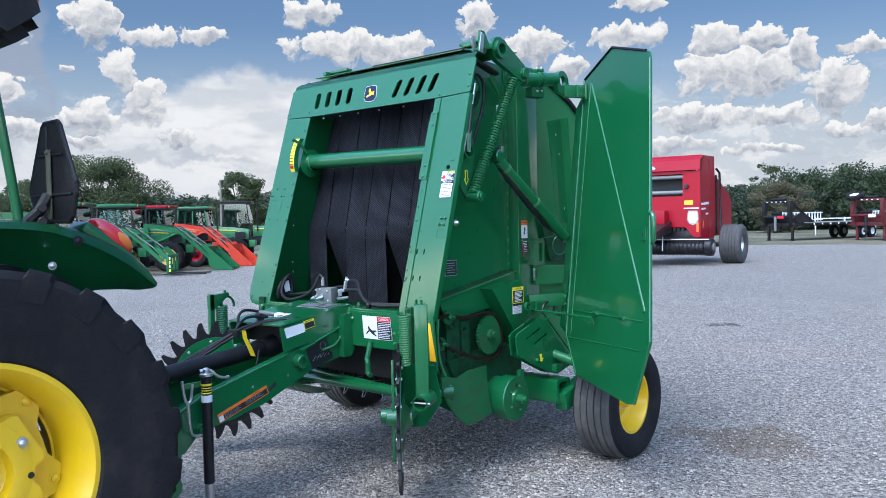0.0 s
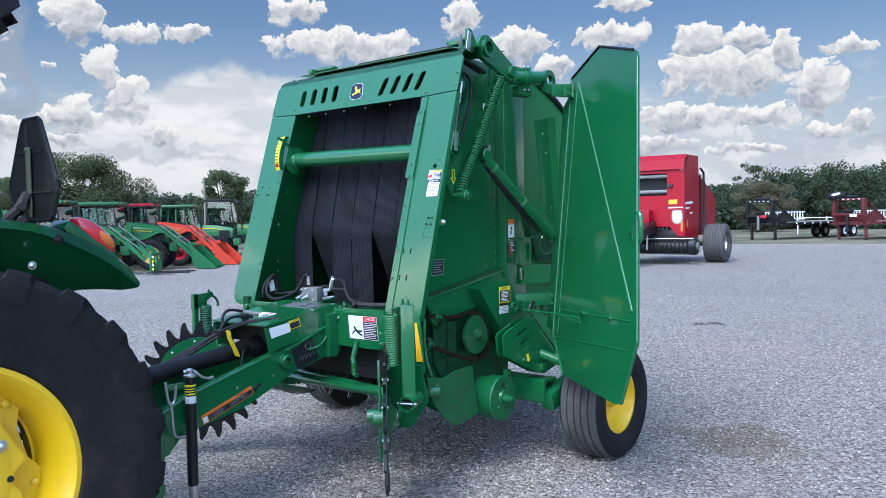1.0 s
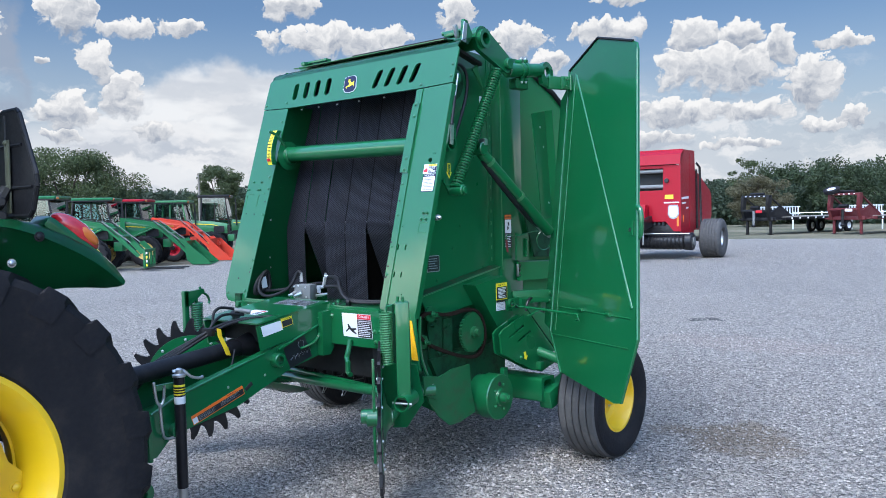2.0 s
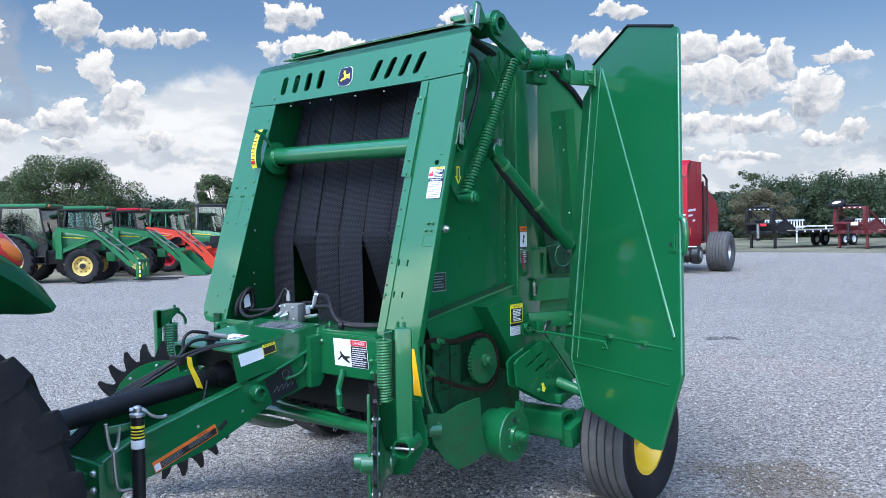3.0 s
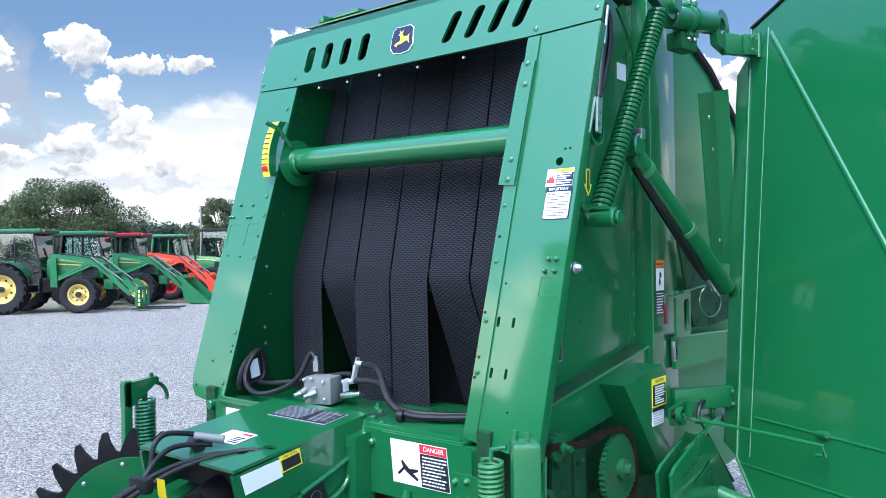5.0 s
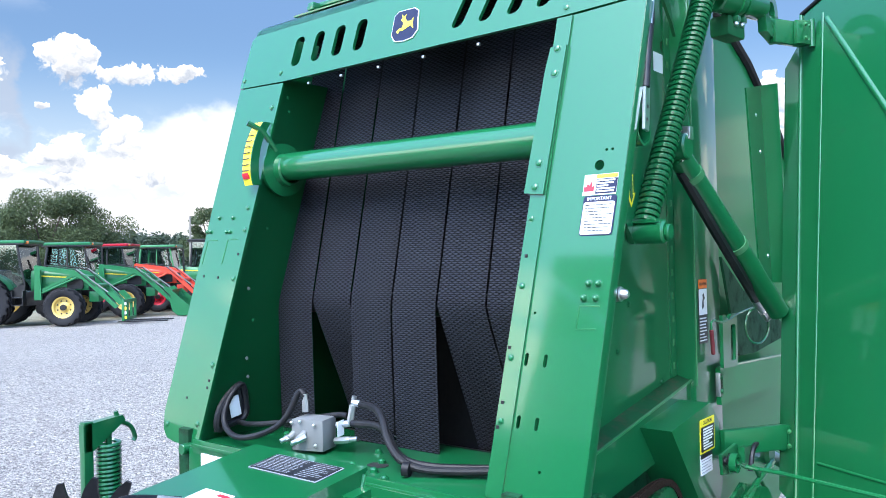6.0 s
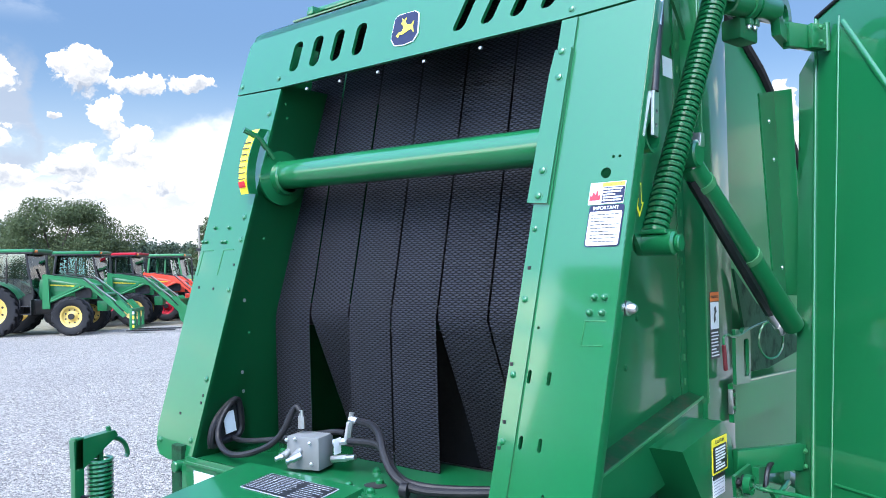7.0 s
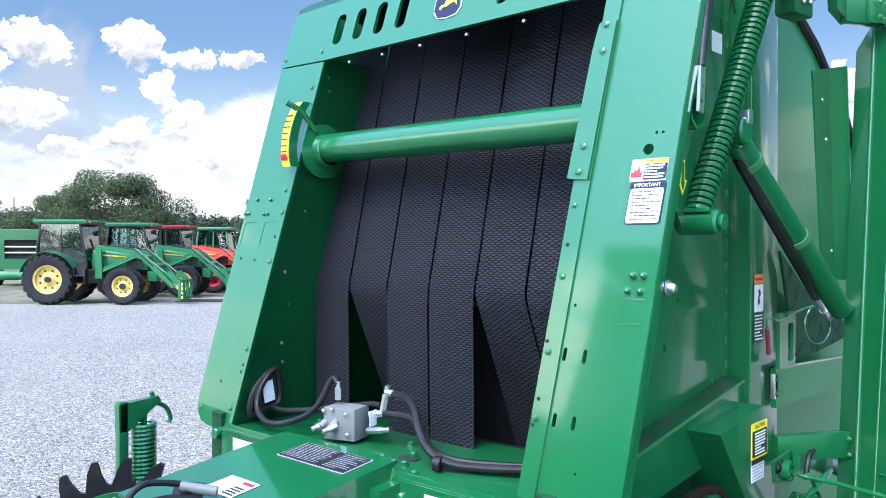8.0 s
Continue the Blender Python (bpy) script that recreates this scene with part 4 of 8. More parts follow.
    for (a, b), (c, d) in zip(rows, rows[1:]):
        own.faces.new((a, b, d, c))
    bmesh.ops.solidify(own, geom=own.faces[:], thickness=0.008)
    part("tailgate_skin", own, GREEN, baler)
    part("tailgate_edge", pipe([(0.638, y, z) for y, z in rim[:8]], 0.02, 8), BLACK, baler, "black rubber edge of the tailgate")
    for y0, y1, z0, z1 in ((1.42, 1.44, 1.3, 2.62),):
        part("tailgate_rib", yz_plate(0.633, 0.022, [(y0, z0), (y1, z0), (y1, z1), (y0, z1)]), GREEN, tg)
    # upright channel in front of the tailgate
    own = yz_plate(0.80, 0.006, [(1.400, 2.293), (1.560, 2.325), (1.640, 1.60), (1.510, 1.58)])
    plate(inside(axes((0.80, 1.56, 2.32), (1, 0, 0), (0, 0.11, -1)), [(0.80, 1.56, 2.325), (0.865, 1.56, 2.325), (0.865, 1.64, 1.60), (0.80, 1.64, 1.60)]), [], axes((0.80, 1.56, 2.32), (1, 0, 0), (0, 0.11, -1)), 0.006, own)
    cs = part("channel_strut", own, GREEN, baler)
    for y, z in ((1.50, 2.21), (1.54, 2.08), (1.60, 1.70)):
        bolt((0.806, y, z), (1, 0, 0), 0.006, cs, STEEL)
    lp = part("light_panel", yz_plate(0.680, 0.018, [(1.377, 1.304), (2.195, 1.266), (2.183, 1.150), (1.383, 1.172)][::-1]), GREEN_SATIN, baler)
    part("panel_lip", pipe([(0.692, 1.377, 1.304), (0.692, 2.195, 1.266)], 0.007, 8), GREEN, lp)
    hb = part("hinge_block", box((0.690, 1.385, 1.245), (0.016, 0.03, 0.085), 0.003), STEEL, baler, "bright hinge block")
    for z in (1.222, 1.268):
        bolt((0.698, 1.385, z), (1, 0, 0), 0.007, hb, GREEN_OLD, 1.0)
    # latch linkage below the lower hinge bracket
    lk = part("latch_plate", yz_plate(0.800, 0.010, [(1.060, 1.075), (1.20, 1.085), (1.225, 1.02), (1.19, 0.99), (1.07, 1.01)]), GREEN, baler)
    for y, z in ((1.085, 1.052), (1.125, 1.054), (1.175, 1.03)):
        bolt((0.810, y, z), (1, 0, 0), 0.012, lk, BLACK, 0.9)
    part("latch_arm", yz_prism(0.815, 0.835, [(1.20, 1.075), (1.36, 1.060), (1.52, 0.985), (1.50, 0.945), (1.33, 1.005), (1.20, 1.025)]), GREEN, lk)
    part("latch_hook", pipe([(0.84, 1.24, 0.99), (0.84, 1.26, 1.06), (0.84, 1.34, 1.075), (0.84, 1.40, 1.04)], 0.009, 8, smooth_path=2), BLACK_PAINT, lk)
    part("latch_bolt", rod((0.83, 1.50, 0.985), (0.90, 1.47, 0.965), 0.022, seg=14, bevel=0.004), STEEL, lk, "bright latch bolt")
    part("latch_washer", rod((0.835, 1.44, 1.005), (0.85, 1.44, 1.005), 0.035, seg=18), GREEN_OLD, lk)
    part("support_web", yz_plate(0.70, 0.01, [(1.30, 1.10), (1.75, 1.02), (1.72, 0.72), (1.45, 0.66), (1.24, 0.90)]), GREEN_SATIN, baler)
    part("latch_bracket", plate([(1.285, 1.318), (1.405, 1.310), (1.428, 1.318), (1.432, 1.485), (1.415, 1.50), (1.375, 1.50), (1.345, 1.478), (1.315, 1.50), (1.285, 1.50)], [rounded(1.362, 1.335, 1.412, 1.462, 0.012, 3)], side(0.732), 0.012), GREEN, baler)
    # dark colour here imitates a shaded plate with a dim reflection
    part("mount_plate", yz_plate(0.684, 0.010, [(1.43, 1.70), (1.66, 1.568), (1.95, 1.475), (2.155, 1.407), (2.155, 1.346), (1.78, 1.318), (1.585, 1.326)][::-1]), GREEN_GREASE_SHADE, baler)
    part("lower_tank", box((-0.1, 1.55, 0.83), (1.40, 0.5, 0.35), 0.03), GREEN, baler)
    # wire with red grip, and a wire ring
    w = part("latch_wire", pipe([(0.752, 1.155, 1.455), (0.752, 1.155, 1.498), (0.754, 1.275, 1.472), (0.758, 1.40, 1.500), (0.762, 1.55, 1.510)], 0.004, 6, smooth_path=2), GREEN, baler)
    part("red_grip", rod((0.752, 1.155, 1.462), (0.752, 1.168, 1.378), 0.007, seg=10, bevel=0.003), RED_DARK, w, "red plastic grip")
    ring = [(0.76 + 0.028 * math.cos(a), 1.60 + 0.045 * math.cos(a), 1.44 + 0.066 * math.sin(a)) for a in [2 * math.pi * i / 28 for i in range(28)]]
    part("wire_ring", pipe(ring, 0.0045, 6, closed=True), GREEN, baler)


def top_arms():
    """Lift arm, tension spring, hydraulic cylinder and the parts at the top corner."""
    out = []
    for (cy, cz, r), a0, a1 in (((0.82, 2.692, 0.078), 60, 250), ((1.075, 2.575, 0.055), 250, 420)):
        for i in range(9):
            a = radians(a0 + (a1 - a0) * i / 8)
            out.append((cy + r * math.cos(a), cz + r * math.sin(a)))
    part("lift_arm", yz_plate(0.80, 0.035, out, [circle(0.82, 2.692, 0.036, 20)]), GREEN, baler)
    part("arm_tube", lathe([(0.036, 0), (0.058, 0), (0.058, 0.26), (0.036, 0.26), (0.036, 0)], aim((0.60, 0.82, 2.692), (1, 0.82, 2.692))[0], 32), GREEN, baler)
    part("arm_pin", rod((0.80, 1.075, 2.575), (0.862, 1.075, 2.575), 0.036, seg=20, bevel=0.006), GREEN, baler)
    part("arm_shaft", rod((-0.80, 0.82, 2.692), (0.62, 0.82, 2.692), 0.035, seg=24), GREEN, baler)
    own = box((0.775, 0.635, 2.715), (0.018, 0.03, 0.08), 0.004, (18, 0, 0))
    part("latch_block", own, STEEL, baler, "bright steel latch block")
    own = yz_prism(0.79, 0.812, [(0.655, 2.66), (0.70, 2.645), (0.755, 2.70), (0.70, 2.785), (0.665, 2.79)])
    part("latch_lug", own, GREEN, baler)
    part("lug_strap", yz_prism(0.813, 0.819, [(0.635, 2.655), (0.672, 2.650), (0.690, 2.765), (0.662, 2.775)]), STEEL, baler, "bright steel strap")
    # tension spring with its lower lug
    low, high = V(0.782, 0.595, 1.80), V(0.822, 0.985, 2.530)
    part("tension_spring", coil(low, high, 0.029, 0.0075, 46, 6, 14), GREEN, baler, "wound green tension spring")
    own = rod((0.735, 0.592, 1.775), (0.845, 0.592, 1.775), 0.032, seg=20, bevel=0.006)
    box((0.787, 0.596, 1.806), (0.085, 0.07, 0.012), 0.003, bm=own)
    part("spring_lug", own, GREEN, baler)
    part("lug_end", rod((0.845, 0.592, 1.775), (0.858, 0.592, 1.775), 0.022, seg=14, bevel=0.003), GREEN, baler)
    br = part("spring_bracket", yz_plate(0.748, 0.012, [(0.535, 2.36), (0.63, 2.20), (0.64, 1.92), (0.62, 1.77), (0.575, 1.745), (0.425, 1.92), (0.46, 2.1)], [circle(0.515, 2.045, 0.045, 18)]), GREEN, baler)
    arrow = [(0.545, 1.935), (0.545, 1.885), (0.532, 1.885), (0.558, 1.845), (0.584, 1.885), (0.571, 1.885), (0.571, 1.935)]
    flat_part("arrow_label", arrow, side(0.7604), LABEL_YELLOW, br, "yellow arrow label")
    flat_part("arrow_inner", [(0.551, 1.929), (0.551, 1.880), (0.546, 1.879), (0.558, 1.858), (0.570, 1.879), (0.565, 1.880), (0.565, 1.929)], side(0.7604), GREEN, br, "", 0.0013)
    part("pipe_stub", lathe([(0.036, 0), (0.044, 0), (0.044, 0.07), (0.036, 0.07), (0.036, 0)], aim((0.755, 0.512, 2.045), (1, 0.512, 2.045))[0], 24), GREEN, baler)
    # hydraulic cylinder and its hose
    a, b = V(0.770, 0.865, 2.015), V(0.868, 1.500, 1.500)
    cy = part("hydraulic_cylinder", rod(a, b, 0.036, seg=28, bevel=0.006), GREEN, baler)
    for k in (0.10, 0.52):
        c = a.lerp(b, k)
        part("clamp", rod(c, c + (b - a).normalized() * 0.022, 0.0395, seg=28), GREEN_OLD, cy)
    part("cylinder_eye", rod(a + V(-0.05, -0.015, 0.02), a + V(0.04, -0.015, 0.02), 0.04, seg=24, bevel=0.006), GREEN, cy)
    part("cylinder_hose", pipe([a + V(0.0, 0.02, -0.05), a.lerp(b, 0.3) + V(0.0, -0.01, -0.055), a.lerp(b, 0.7) + V(-0.01, -0.012, -0.055), V(0.798, 1.465, 1.548)], 0.017, 8, smooth_path=2), BLACK, cy, "black hydraulic hose")
    own = rod((0.798, 1.450, 1.555), (0.795, 1.520, 1.518), 0.016, seg=14, bevel=0.003)
    rod((0.795, 1.520, 1.518), (0.790, 1.625, 1.464), 0.011, seg=12, bm=own)
    rod((0.793, 1.560, 1.497), (0.792, 1.585, 1.484), 0.015, seg=6, bm=own)
    rod((0.790, 1.620, 1.464), (0.825, 1.600, 1.490), 0.010, seg=12, bm=own)
    part("hose_fitting", own, STEEL, cy, "bright hose fitting")
    part("clevis", box(a + V(0.02, 0.0, 0.06), (0.05, 0.03, 0.04), 0.004), STEEL, cy)
    # gas strut and pulley behind the post
    own = rod((0.84, 0.56, 2.45), (0.84, 0.52, 2.29), 0.007, seg=10)
    part("strut_rod", own, STEEL, baler)
    part("strut_body", rod((0.84, 0.525, 2.32), (0.84, 0.492, 2.15), 0.011, seg=12), BLACK_PAINT, baler)
    own = yz_plate(0.836, 0.008, [(0.474, 2.04), (0.500, 2.035), (0.512, 2.16), (0.485, 2.165)], [circle(0.489, 2.065, 0.006, 8), circle(0.495, 2.10, 0.006, 8)])
    part("strut_plate", own, STEEL, baler, "perforated bright steel plate")
    part("pulley", lathe([(0, 0), (0.042, 0), (0.045, 0.01), (0.03, 0.02), (0.045, 0.03), (0.042, 0.04), (0.02, 0.042), (0.02, 0.055), (0, 0.055)], aim((0.70, 0.68, 2.46), (1, 0.68, 2.46))[0], 28), GREEN, baler)
    part("pulley_guard", lathe([(0, 0), (0.125, 0), (0.13, 0.006), (0.125, 0.02), (0.11, 0.024), (0, 0.024)], aim((0.655, 0.70, 2.45), (1, 0.70, 2.45))[0], 40), GREEN_GREASE_SHADE, baler, "dark green pulley disc")
    part("drive_belt", pipe([(0.725, 0.64, 2.50), (0.725, 0.72, 2.55), (0.725, 0.80, 2.50), (0.725, 0.80, 2.38), (0.725, 0.72, 2.20), (0.725, 0.66, 2.08)], 0.010, 6, smooth_path=2), BLACK, baler, "black rubber guard strip")
    own = box((0.72, 0.80, 2.60), (0.05, 0.28, 0.02), 0.004, (-14, 0, 0))
    part("top_bracket", own, DARK, baler)
    part("top_link", yz_plate(0.72, 0.01, [(0.85, 2.53), (0.95, 2.43), (0.97, 2.40), (0.90, 2.56)]), GREEN_OLD, baler)
    # pipe elbow with clamp that carries the upper shield hinge
    e0, e1 = V(0.80, 1.12, 2.545), V(0.84, 1.45, 2.580)
    part("hinge_pipe", rod(e0, e1, 0.045, seg=28, bevel=0.006), GREEN, baler)
    for k in (0.35, 0.48):
        c = e0.lerp(e1, k)
        own = rod(c, c + (e1 - e0).normalized() * 0.03, 0.053, seg=28)
        box(c + V(0, 0.015, 0.06), (0.05, 0.03, 0.02), 0.003, bm=own)
        box(c + V(0, 0.015, -0.06), (0.05, 0.03, 0.02), 0.003, bm=own)
        p = part("pipe_clamp", own, GREEN, baler)
        for dz in (0.072, -0.072):
            bolt(c + V(0.012, 0.015, dz), (0.3, 0, 1 if dz > 0 else -1), 0.009, p, STEEL, 1.2)
    blk = part("hinge_block", box((0.79, 1.27, 2.475), (0.07, 0.12, 0.07), 0.012, (0, 0, -8)), GREEN_DIRTY, baler)
    for y, z in ((0.74, 2.36), (0.86, 2.50), (0.66, 2.56), (0.93, 2.33)):
        bolt((0.602, y, z), (1, 0, 0), 0.013, blk, GREEN, 1.2)
    lug = [(1.50 + 0.075 * math.cos(radians(t)), 2.565 + 0.075 * math.sin(radians(t))) for t in range(0, 181, 20)] + [(1.44, 2.49), (1.57, 2.47)]
    part("hinge_lug", yz_plate(0.84, 0.03, lug, [circle(1.50, 2.570, 0.036, 20)]), GREEN, baler)
    own = box((0.90, 1.585, 2.505), (0.03, 0.16, 0.085), 0.005, (0, 0, -25))
    part("hinge_arm", own, GREEN, baler)


def shield():
    """Side shield, swung open on a leaning hinge."""
    o = V(1.139, 1.181, 0.625)
    nrm = V(-0.6128, -0.7773, 0.1425).normalized()
    upv = (V(0, 0, 1) - nrm * nrm.z).normalized()
    right = upv.cross(nrm).normalized()
    m = axes(o, right, upv)
    pts = inside(m, [(1.270, 1.465, 2.733), (1.673, 1.122, 2.601), (1.705, 1.092, 2.585), (1.722, 1.074, 2.545), (1.915, 0.633, 0.971), (1.805, 0.656, 0.623), (1.74, 0.705, 0.605), (1.125, 1.192, 0.625), (0.943, 1.377, 0.850), (0.915, 1.720, 2.600)])
    sh = part("side_shield", plate(pts, [], m @ Matrix.Translation((0, 0, -0.012)), 0.012), GREEN, baler, "large green side shield, swung open")
    # rolled edges, towards the front face
    for i, j, r in ((3, 4, 0.008), (4, 5, 0.006), (7, 8, 0.006), (8, 9, 0.007)):
        a, b = m @ V(*pts[i], 0.002), m @ V(*pts[j], 0.002)
        part("rolled_edge", rod(a, b, r, seg=14), GREEN, sh)
    for i, j in ((0, 1), (9, 0)):
        part("edge_strip", rod(m @ V(*pts[i], 0.002), m @ V(*pts[j], 0.002), 0.008, seg=12), BLACK, sh, "black rubber top edge")
    # flange on the hinge side, bent away
    w8, w9 = m @ V(*pts[8], 0), m @ V(*pts[9], 0)
    back = V(-0.057, 0.012, 0)
    own = bmesh.new()
    q = [w8, w9 + V(0, -0.02, -0.10), w9 + back + V(0, -0.04, -0.20), w8 + back + V(0, 0, 0.05)]
    own.faces.new([own.verts.new(p) for p in q])
    bmesh.ops.solidify(own, geom=own.faces[:], thickness=0.010)
    part("hinge_flange", own, GREEN, sh)
    # pressed ribs: a diagonal and two level ones, raised from the sheet
    def rib(p, q, r=0.010):
        a, b = inside(m, [p, q])
        return part("stiffening_rib", rod(m @ V(*a, -0.4 * r), m @ V(*b, -0.4 * r), r, seg=14), GREEN, sh)
    rib((1.021, 1.627, 2.544), (1.844, 0.715, 1.117), 0.013)
    for p, q in (((1.02, 1.345, 1.02), (1.843, 0.707, 1.065)), ((0.965, 1.360, 0.833), (1.838, 0.683, 0.909))):
        rib(p, q, 0.006)
    # upright pressed line near the hinge
    rib((1.005, 1.643, 2.57), (1.005, 1.332, 0.87), 0.006)
    for p in ((1.636, 0.868, 1.056), (1.33, 1.105, 1.040)):
        q = m @ V(*inside(m, [p])[0], 0.010)
        part("rib_clip", rod(q + V(-0.02, 0.015, 0.0), q + V(0.02, -0.015, 0.004), 0.012, seg=12), GREEN, sh)
    # handle on the free edge, inner knob
    h = V(1.838, 0.798, 1.57)
    own = pipe([h + V(0.0, 0, 0.085), h + V(0.030, -0.02, 0.075), h + V(0.038, -0.026, 0.03), h + V(0.038, -0.026, -0.03), h + V(0.030, -0.02, -0.075), h + V(0.0, 0, -0.085)], 0.013, 10, smooth_path=2)
    part("shield_handle", own, GREEN, sh)
    lp = part("latch_plate", plate(inside(m, [(1.766, 0.860, 1.575), (1.806, 0.828, 1.580), (1.812, 0.815, 1.500), (1.772, 0.848, 1.495)]), [], m @ Matrix.Translation((0, 0, 0.002)), 0.006), GREEN, sh)
    part("latch_eye", rod(m @ V(*inside(m, [(1.788, 0.840, 1.53)])[0], 0.008), m @ V(*inside(m, [(1.788, 0.840, 1.53)])[0], 0.0095), 0.012, seg=14), DARK, lp)
    # hinges
    for p in (V(0.945, 1.615, 2.505), V(0.905, 1.43, 1.075)):
        own = box(p, (0.018, 0.075, 0.085), 0.003, (0, 0, -30))
        rod(p + V(0.02, 0.03, -0.05), p + V(0.02, 0.03, 0.05), 0.012, seg=12, bm=own)
        hg = part("hinge", own, GREEN, sh)
        for dy, dz in ((-0.02, 0.025), (-0.02, -0.025), (0.015, 0.025), (0.015, -0.025)):
            bolt(p + V(0.012, dy, dz), (1, -0.5, 0), 0.007, hg, GREEN_OLD, 1.0)
    part("lower_hinge_bracket", box((0.83, 1.31, 1.08), (0.03, 0.26, 0.085), 0.005, (0, 0, -32)), GREEN, baler)
    # long guide rod from the frame to the shield
    g = part("prop_rod", pipe([(0.86, 1.049, 1.062), (0.86, 1.128, 1.032), (0.97, 1.12, 1.030), (1.30, 1.04, 1.022), (1.345, 1.03, 1.020), (1.35, 1.025, 0.99), (1.32, 1.04, 0.985)], 0.007, 8), GREEN, baler)
    part("rod_ring", lathe([(0.02, 0), (0.03, 0), (0.03, 0.02), (0.02, 0.02), (0.02, 0)], aim((0.845, 1.049, 1.06), (1.0, 1.049, 1.06))[0], 18), GREEN, g)


body()
top_arms()
shield()


def sprocket(r, teeth, thick, hub, m):
    """A toothed wheel in the xy plane of m."""
    out = []
    for i in range(teeth):
        for da, k in ((0, 0.96), (0.25, 0.96), (0.42, 1.02), (0.62, 1.02), (0.8, 0.96)):
            a = 2 * math.pi * (i + da) / teeth
            out.append((r * k * math.cos(a), r * k * math.sin(a)))
    own = plate(out, [], m, thick)
    lathe([(0, thick), (hub, thick), (hub, thick + 0.02), (hub * 0.6, thick + 0.024), (hub * 0.6, thick + 0.045), (0, thick + 0.045)], m, 20, own)
    return own


def drives():
    """Chain drive, gearbox drum, lower plates, axle and wheels."""
    part("drive_gear", sprocket(0.125, 38, 0.02, 0.035, side(0.72) @ Matrix.Translation((0.797, 0.902, 0))), GREEN_DIRTY, baler)
    part("small_sprocket", sprocket(0.045, 12, 0.018, 0.018, side(0.715) @ Matrix.Translation((0.40, 1.055, 0))), GREEN_DIRTY, baler)
    part("idler_sprocket", sprocket(0.040, 11, 0.018, 0.016, side(0.715) @ Matrix.Translation((0.33, 0.90, 0))), GREEN_DIRTY, baler)
    loop = [(0.735, y, z) for y, z in ((0.285, 1.040), (0.36, 1.075), (0.54, 1.030), (0.725, 1.050), (0.84, 1.035), (0.915, 0.94), (0.92, 0.83), (0.86, 0.745), (0.74, 0.748), (0.55, 0.805), (0.33, 0.895), (0.268, 0.96))]
    pts = [Vector(p) for p in loop]
    for _ in range(3):
        pts = [q for a, b in zip(pts, pts[1:] + pts[:1]) for q in (a * 0.75 + b * 0.25, a * 0.25 + b * 0.75)]
    own = bmesh.new()
    for a, b in zip(pts, pts[1:] + pts[:1]):
        tilt = math.degrees(math.atan2((b - a).z, (b - a).y))
        box((a + b) / 2 - V(0.008, 0, 0), (0.004, (b - a).length * 0.92, 0.020), 0.0, (tilt, 0, 0), own)
        box((a + b) / 2 + V(0.008, 0, 0), (0.004, (b - a).length * 0.92, 0.020), 0.0, (tilt, 0, 0), own)
        rod(a - V(0.011, 0, 0), a + V(0.011, 0, 0), 0.0075, seg=6, bm=own)
    tagged(part("drive_chain", own, RUST, baler, "rusty brown roller chain"), "", "", "", "stuff")
    # backing plates share the colour with recess shade worked in
    for y0, y1, z0, z1 in ((0.44, 0.56, 0.76, 1.02), (0.58, 0.66, 0.70, 1.0), (0.30, 0.42, 0.66, 0.84)):
        part("backing_plate", yz_plate(0.668, 0.012, [(y0, z0), (y1, z0), (y1, z1), (y0, z1)], [circle((y0 + y1) / 2, z0 + 0.07, 0.018, 12), circle((y0 + y1) / 2 - 0.02, z1 - 0.05, 0.01, 10)]), GREEN_GREASE_SHADE, baler)
    for y, z in ((0.46, 0.98), (0.52, 0.80), (0.62, 0.96), (0.36, 0.80), (0.50, 1.0), (0.34, 0.72), (0.64, 0.74)):
        bolt((0.682, y, z), (1, 0, 0), 0.011, baler, GREEN_GREASE_SHADE, 1.2)
    low = [(0.277, 0.699), (0.413, 0.690), (0.52, 0.715), (0.700, 0.720), (0.715, 0.56), (0.755, 0.417), (0.60, 0.385), (0.503, 0.385), (0.40, 0.46), (0.314, 0.564)]
    p = part("curved_skid_plate", yz_plate(0.765, 0.012, low), GREEN_DIRTY, baler)
    part("bolt_plate", yz_plate(0.778, 0.010, [(0.255, 0.72), (0.375, 0.70), (0.375, 0.565), (0.265, 0.61)]), GREEN_DIRTY, baler)
    bolt((0.788, 0.335, 0.645), (1, 0, 0), 0.014, p, STEEL, 1.0)
    part("strip_edge", pipe([(0.765, 0.26, 1.06), (0.77, 0.245, 0.86), (0.772, 0.30, 0.72), (0.77, 0.33, 0.70)], 0.010, 8, smooth_path=2), GREEN, baler)
    m = aim((0.62, 0.90, 0.49), (1, 0.90, 0.49))[0]
    part("gearbox_drum", lathe([(0, 0), (0.128, 0), (0.128, 0.15), (0.143, 0.152), (0.143, 0.236), (0.138, 0.243), (0.055, 0.243), (0.05, 0.26), (0, 0.26)], m, 40), GREEN, baler)
    dr = part("drum_hub", lathe([(0, 0.25), (0.032, 0.25), (0.030, 0.295), (0.018, 0.30), (0.018, 0.32), (0, 0.32)], m, 20), GREEN, baler)
    part("drum_boss", box((0.835, 0.985, 0.61), (0.03, 0.05, 0.10), 0.008), GREEN, baler)
    for a in range(0, 360, 72):
        bolt((0.868, 0.90 + 0.08 * math.cos(radians(a)), 0.49 + 0.08 * math.sin(radians(a))), (1, 0, 0), 0.009, dr, GREEN, 1.0)
    part("drum_opening", rod((0.863, 0.89, 0.575), (0.867, 0.89, 0.575), 0.014, seg=12), DARK, dr)
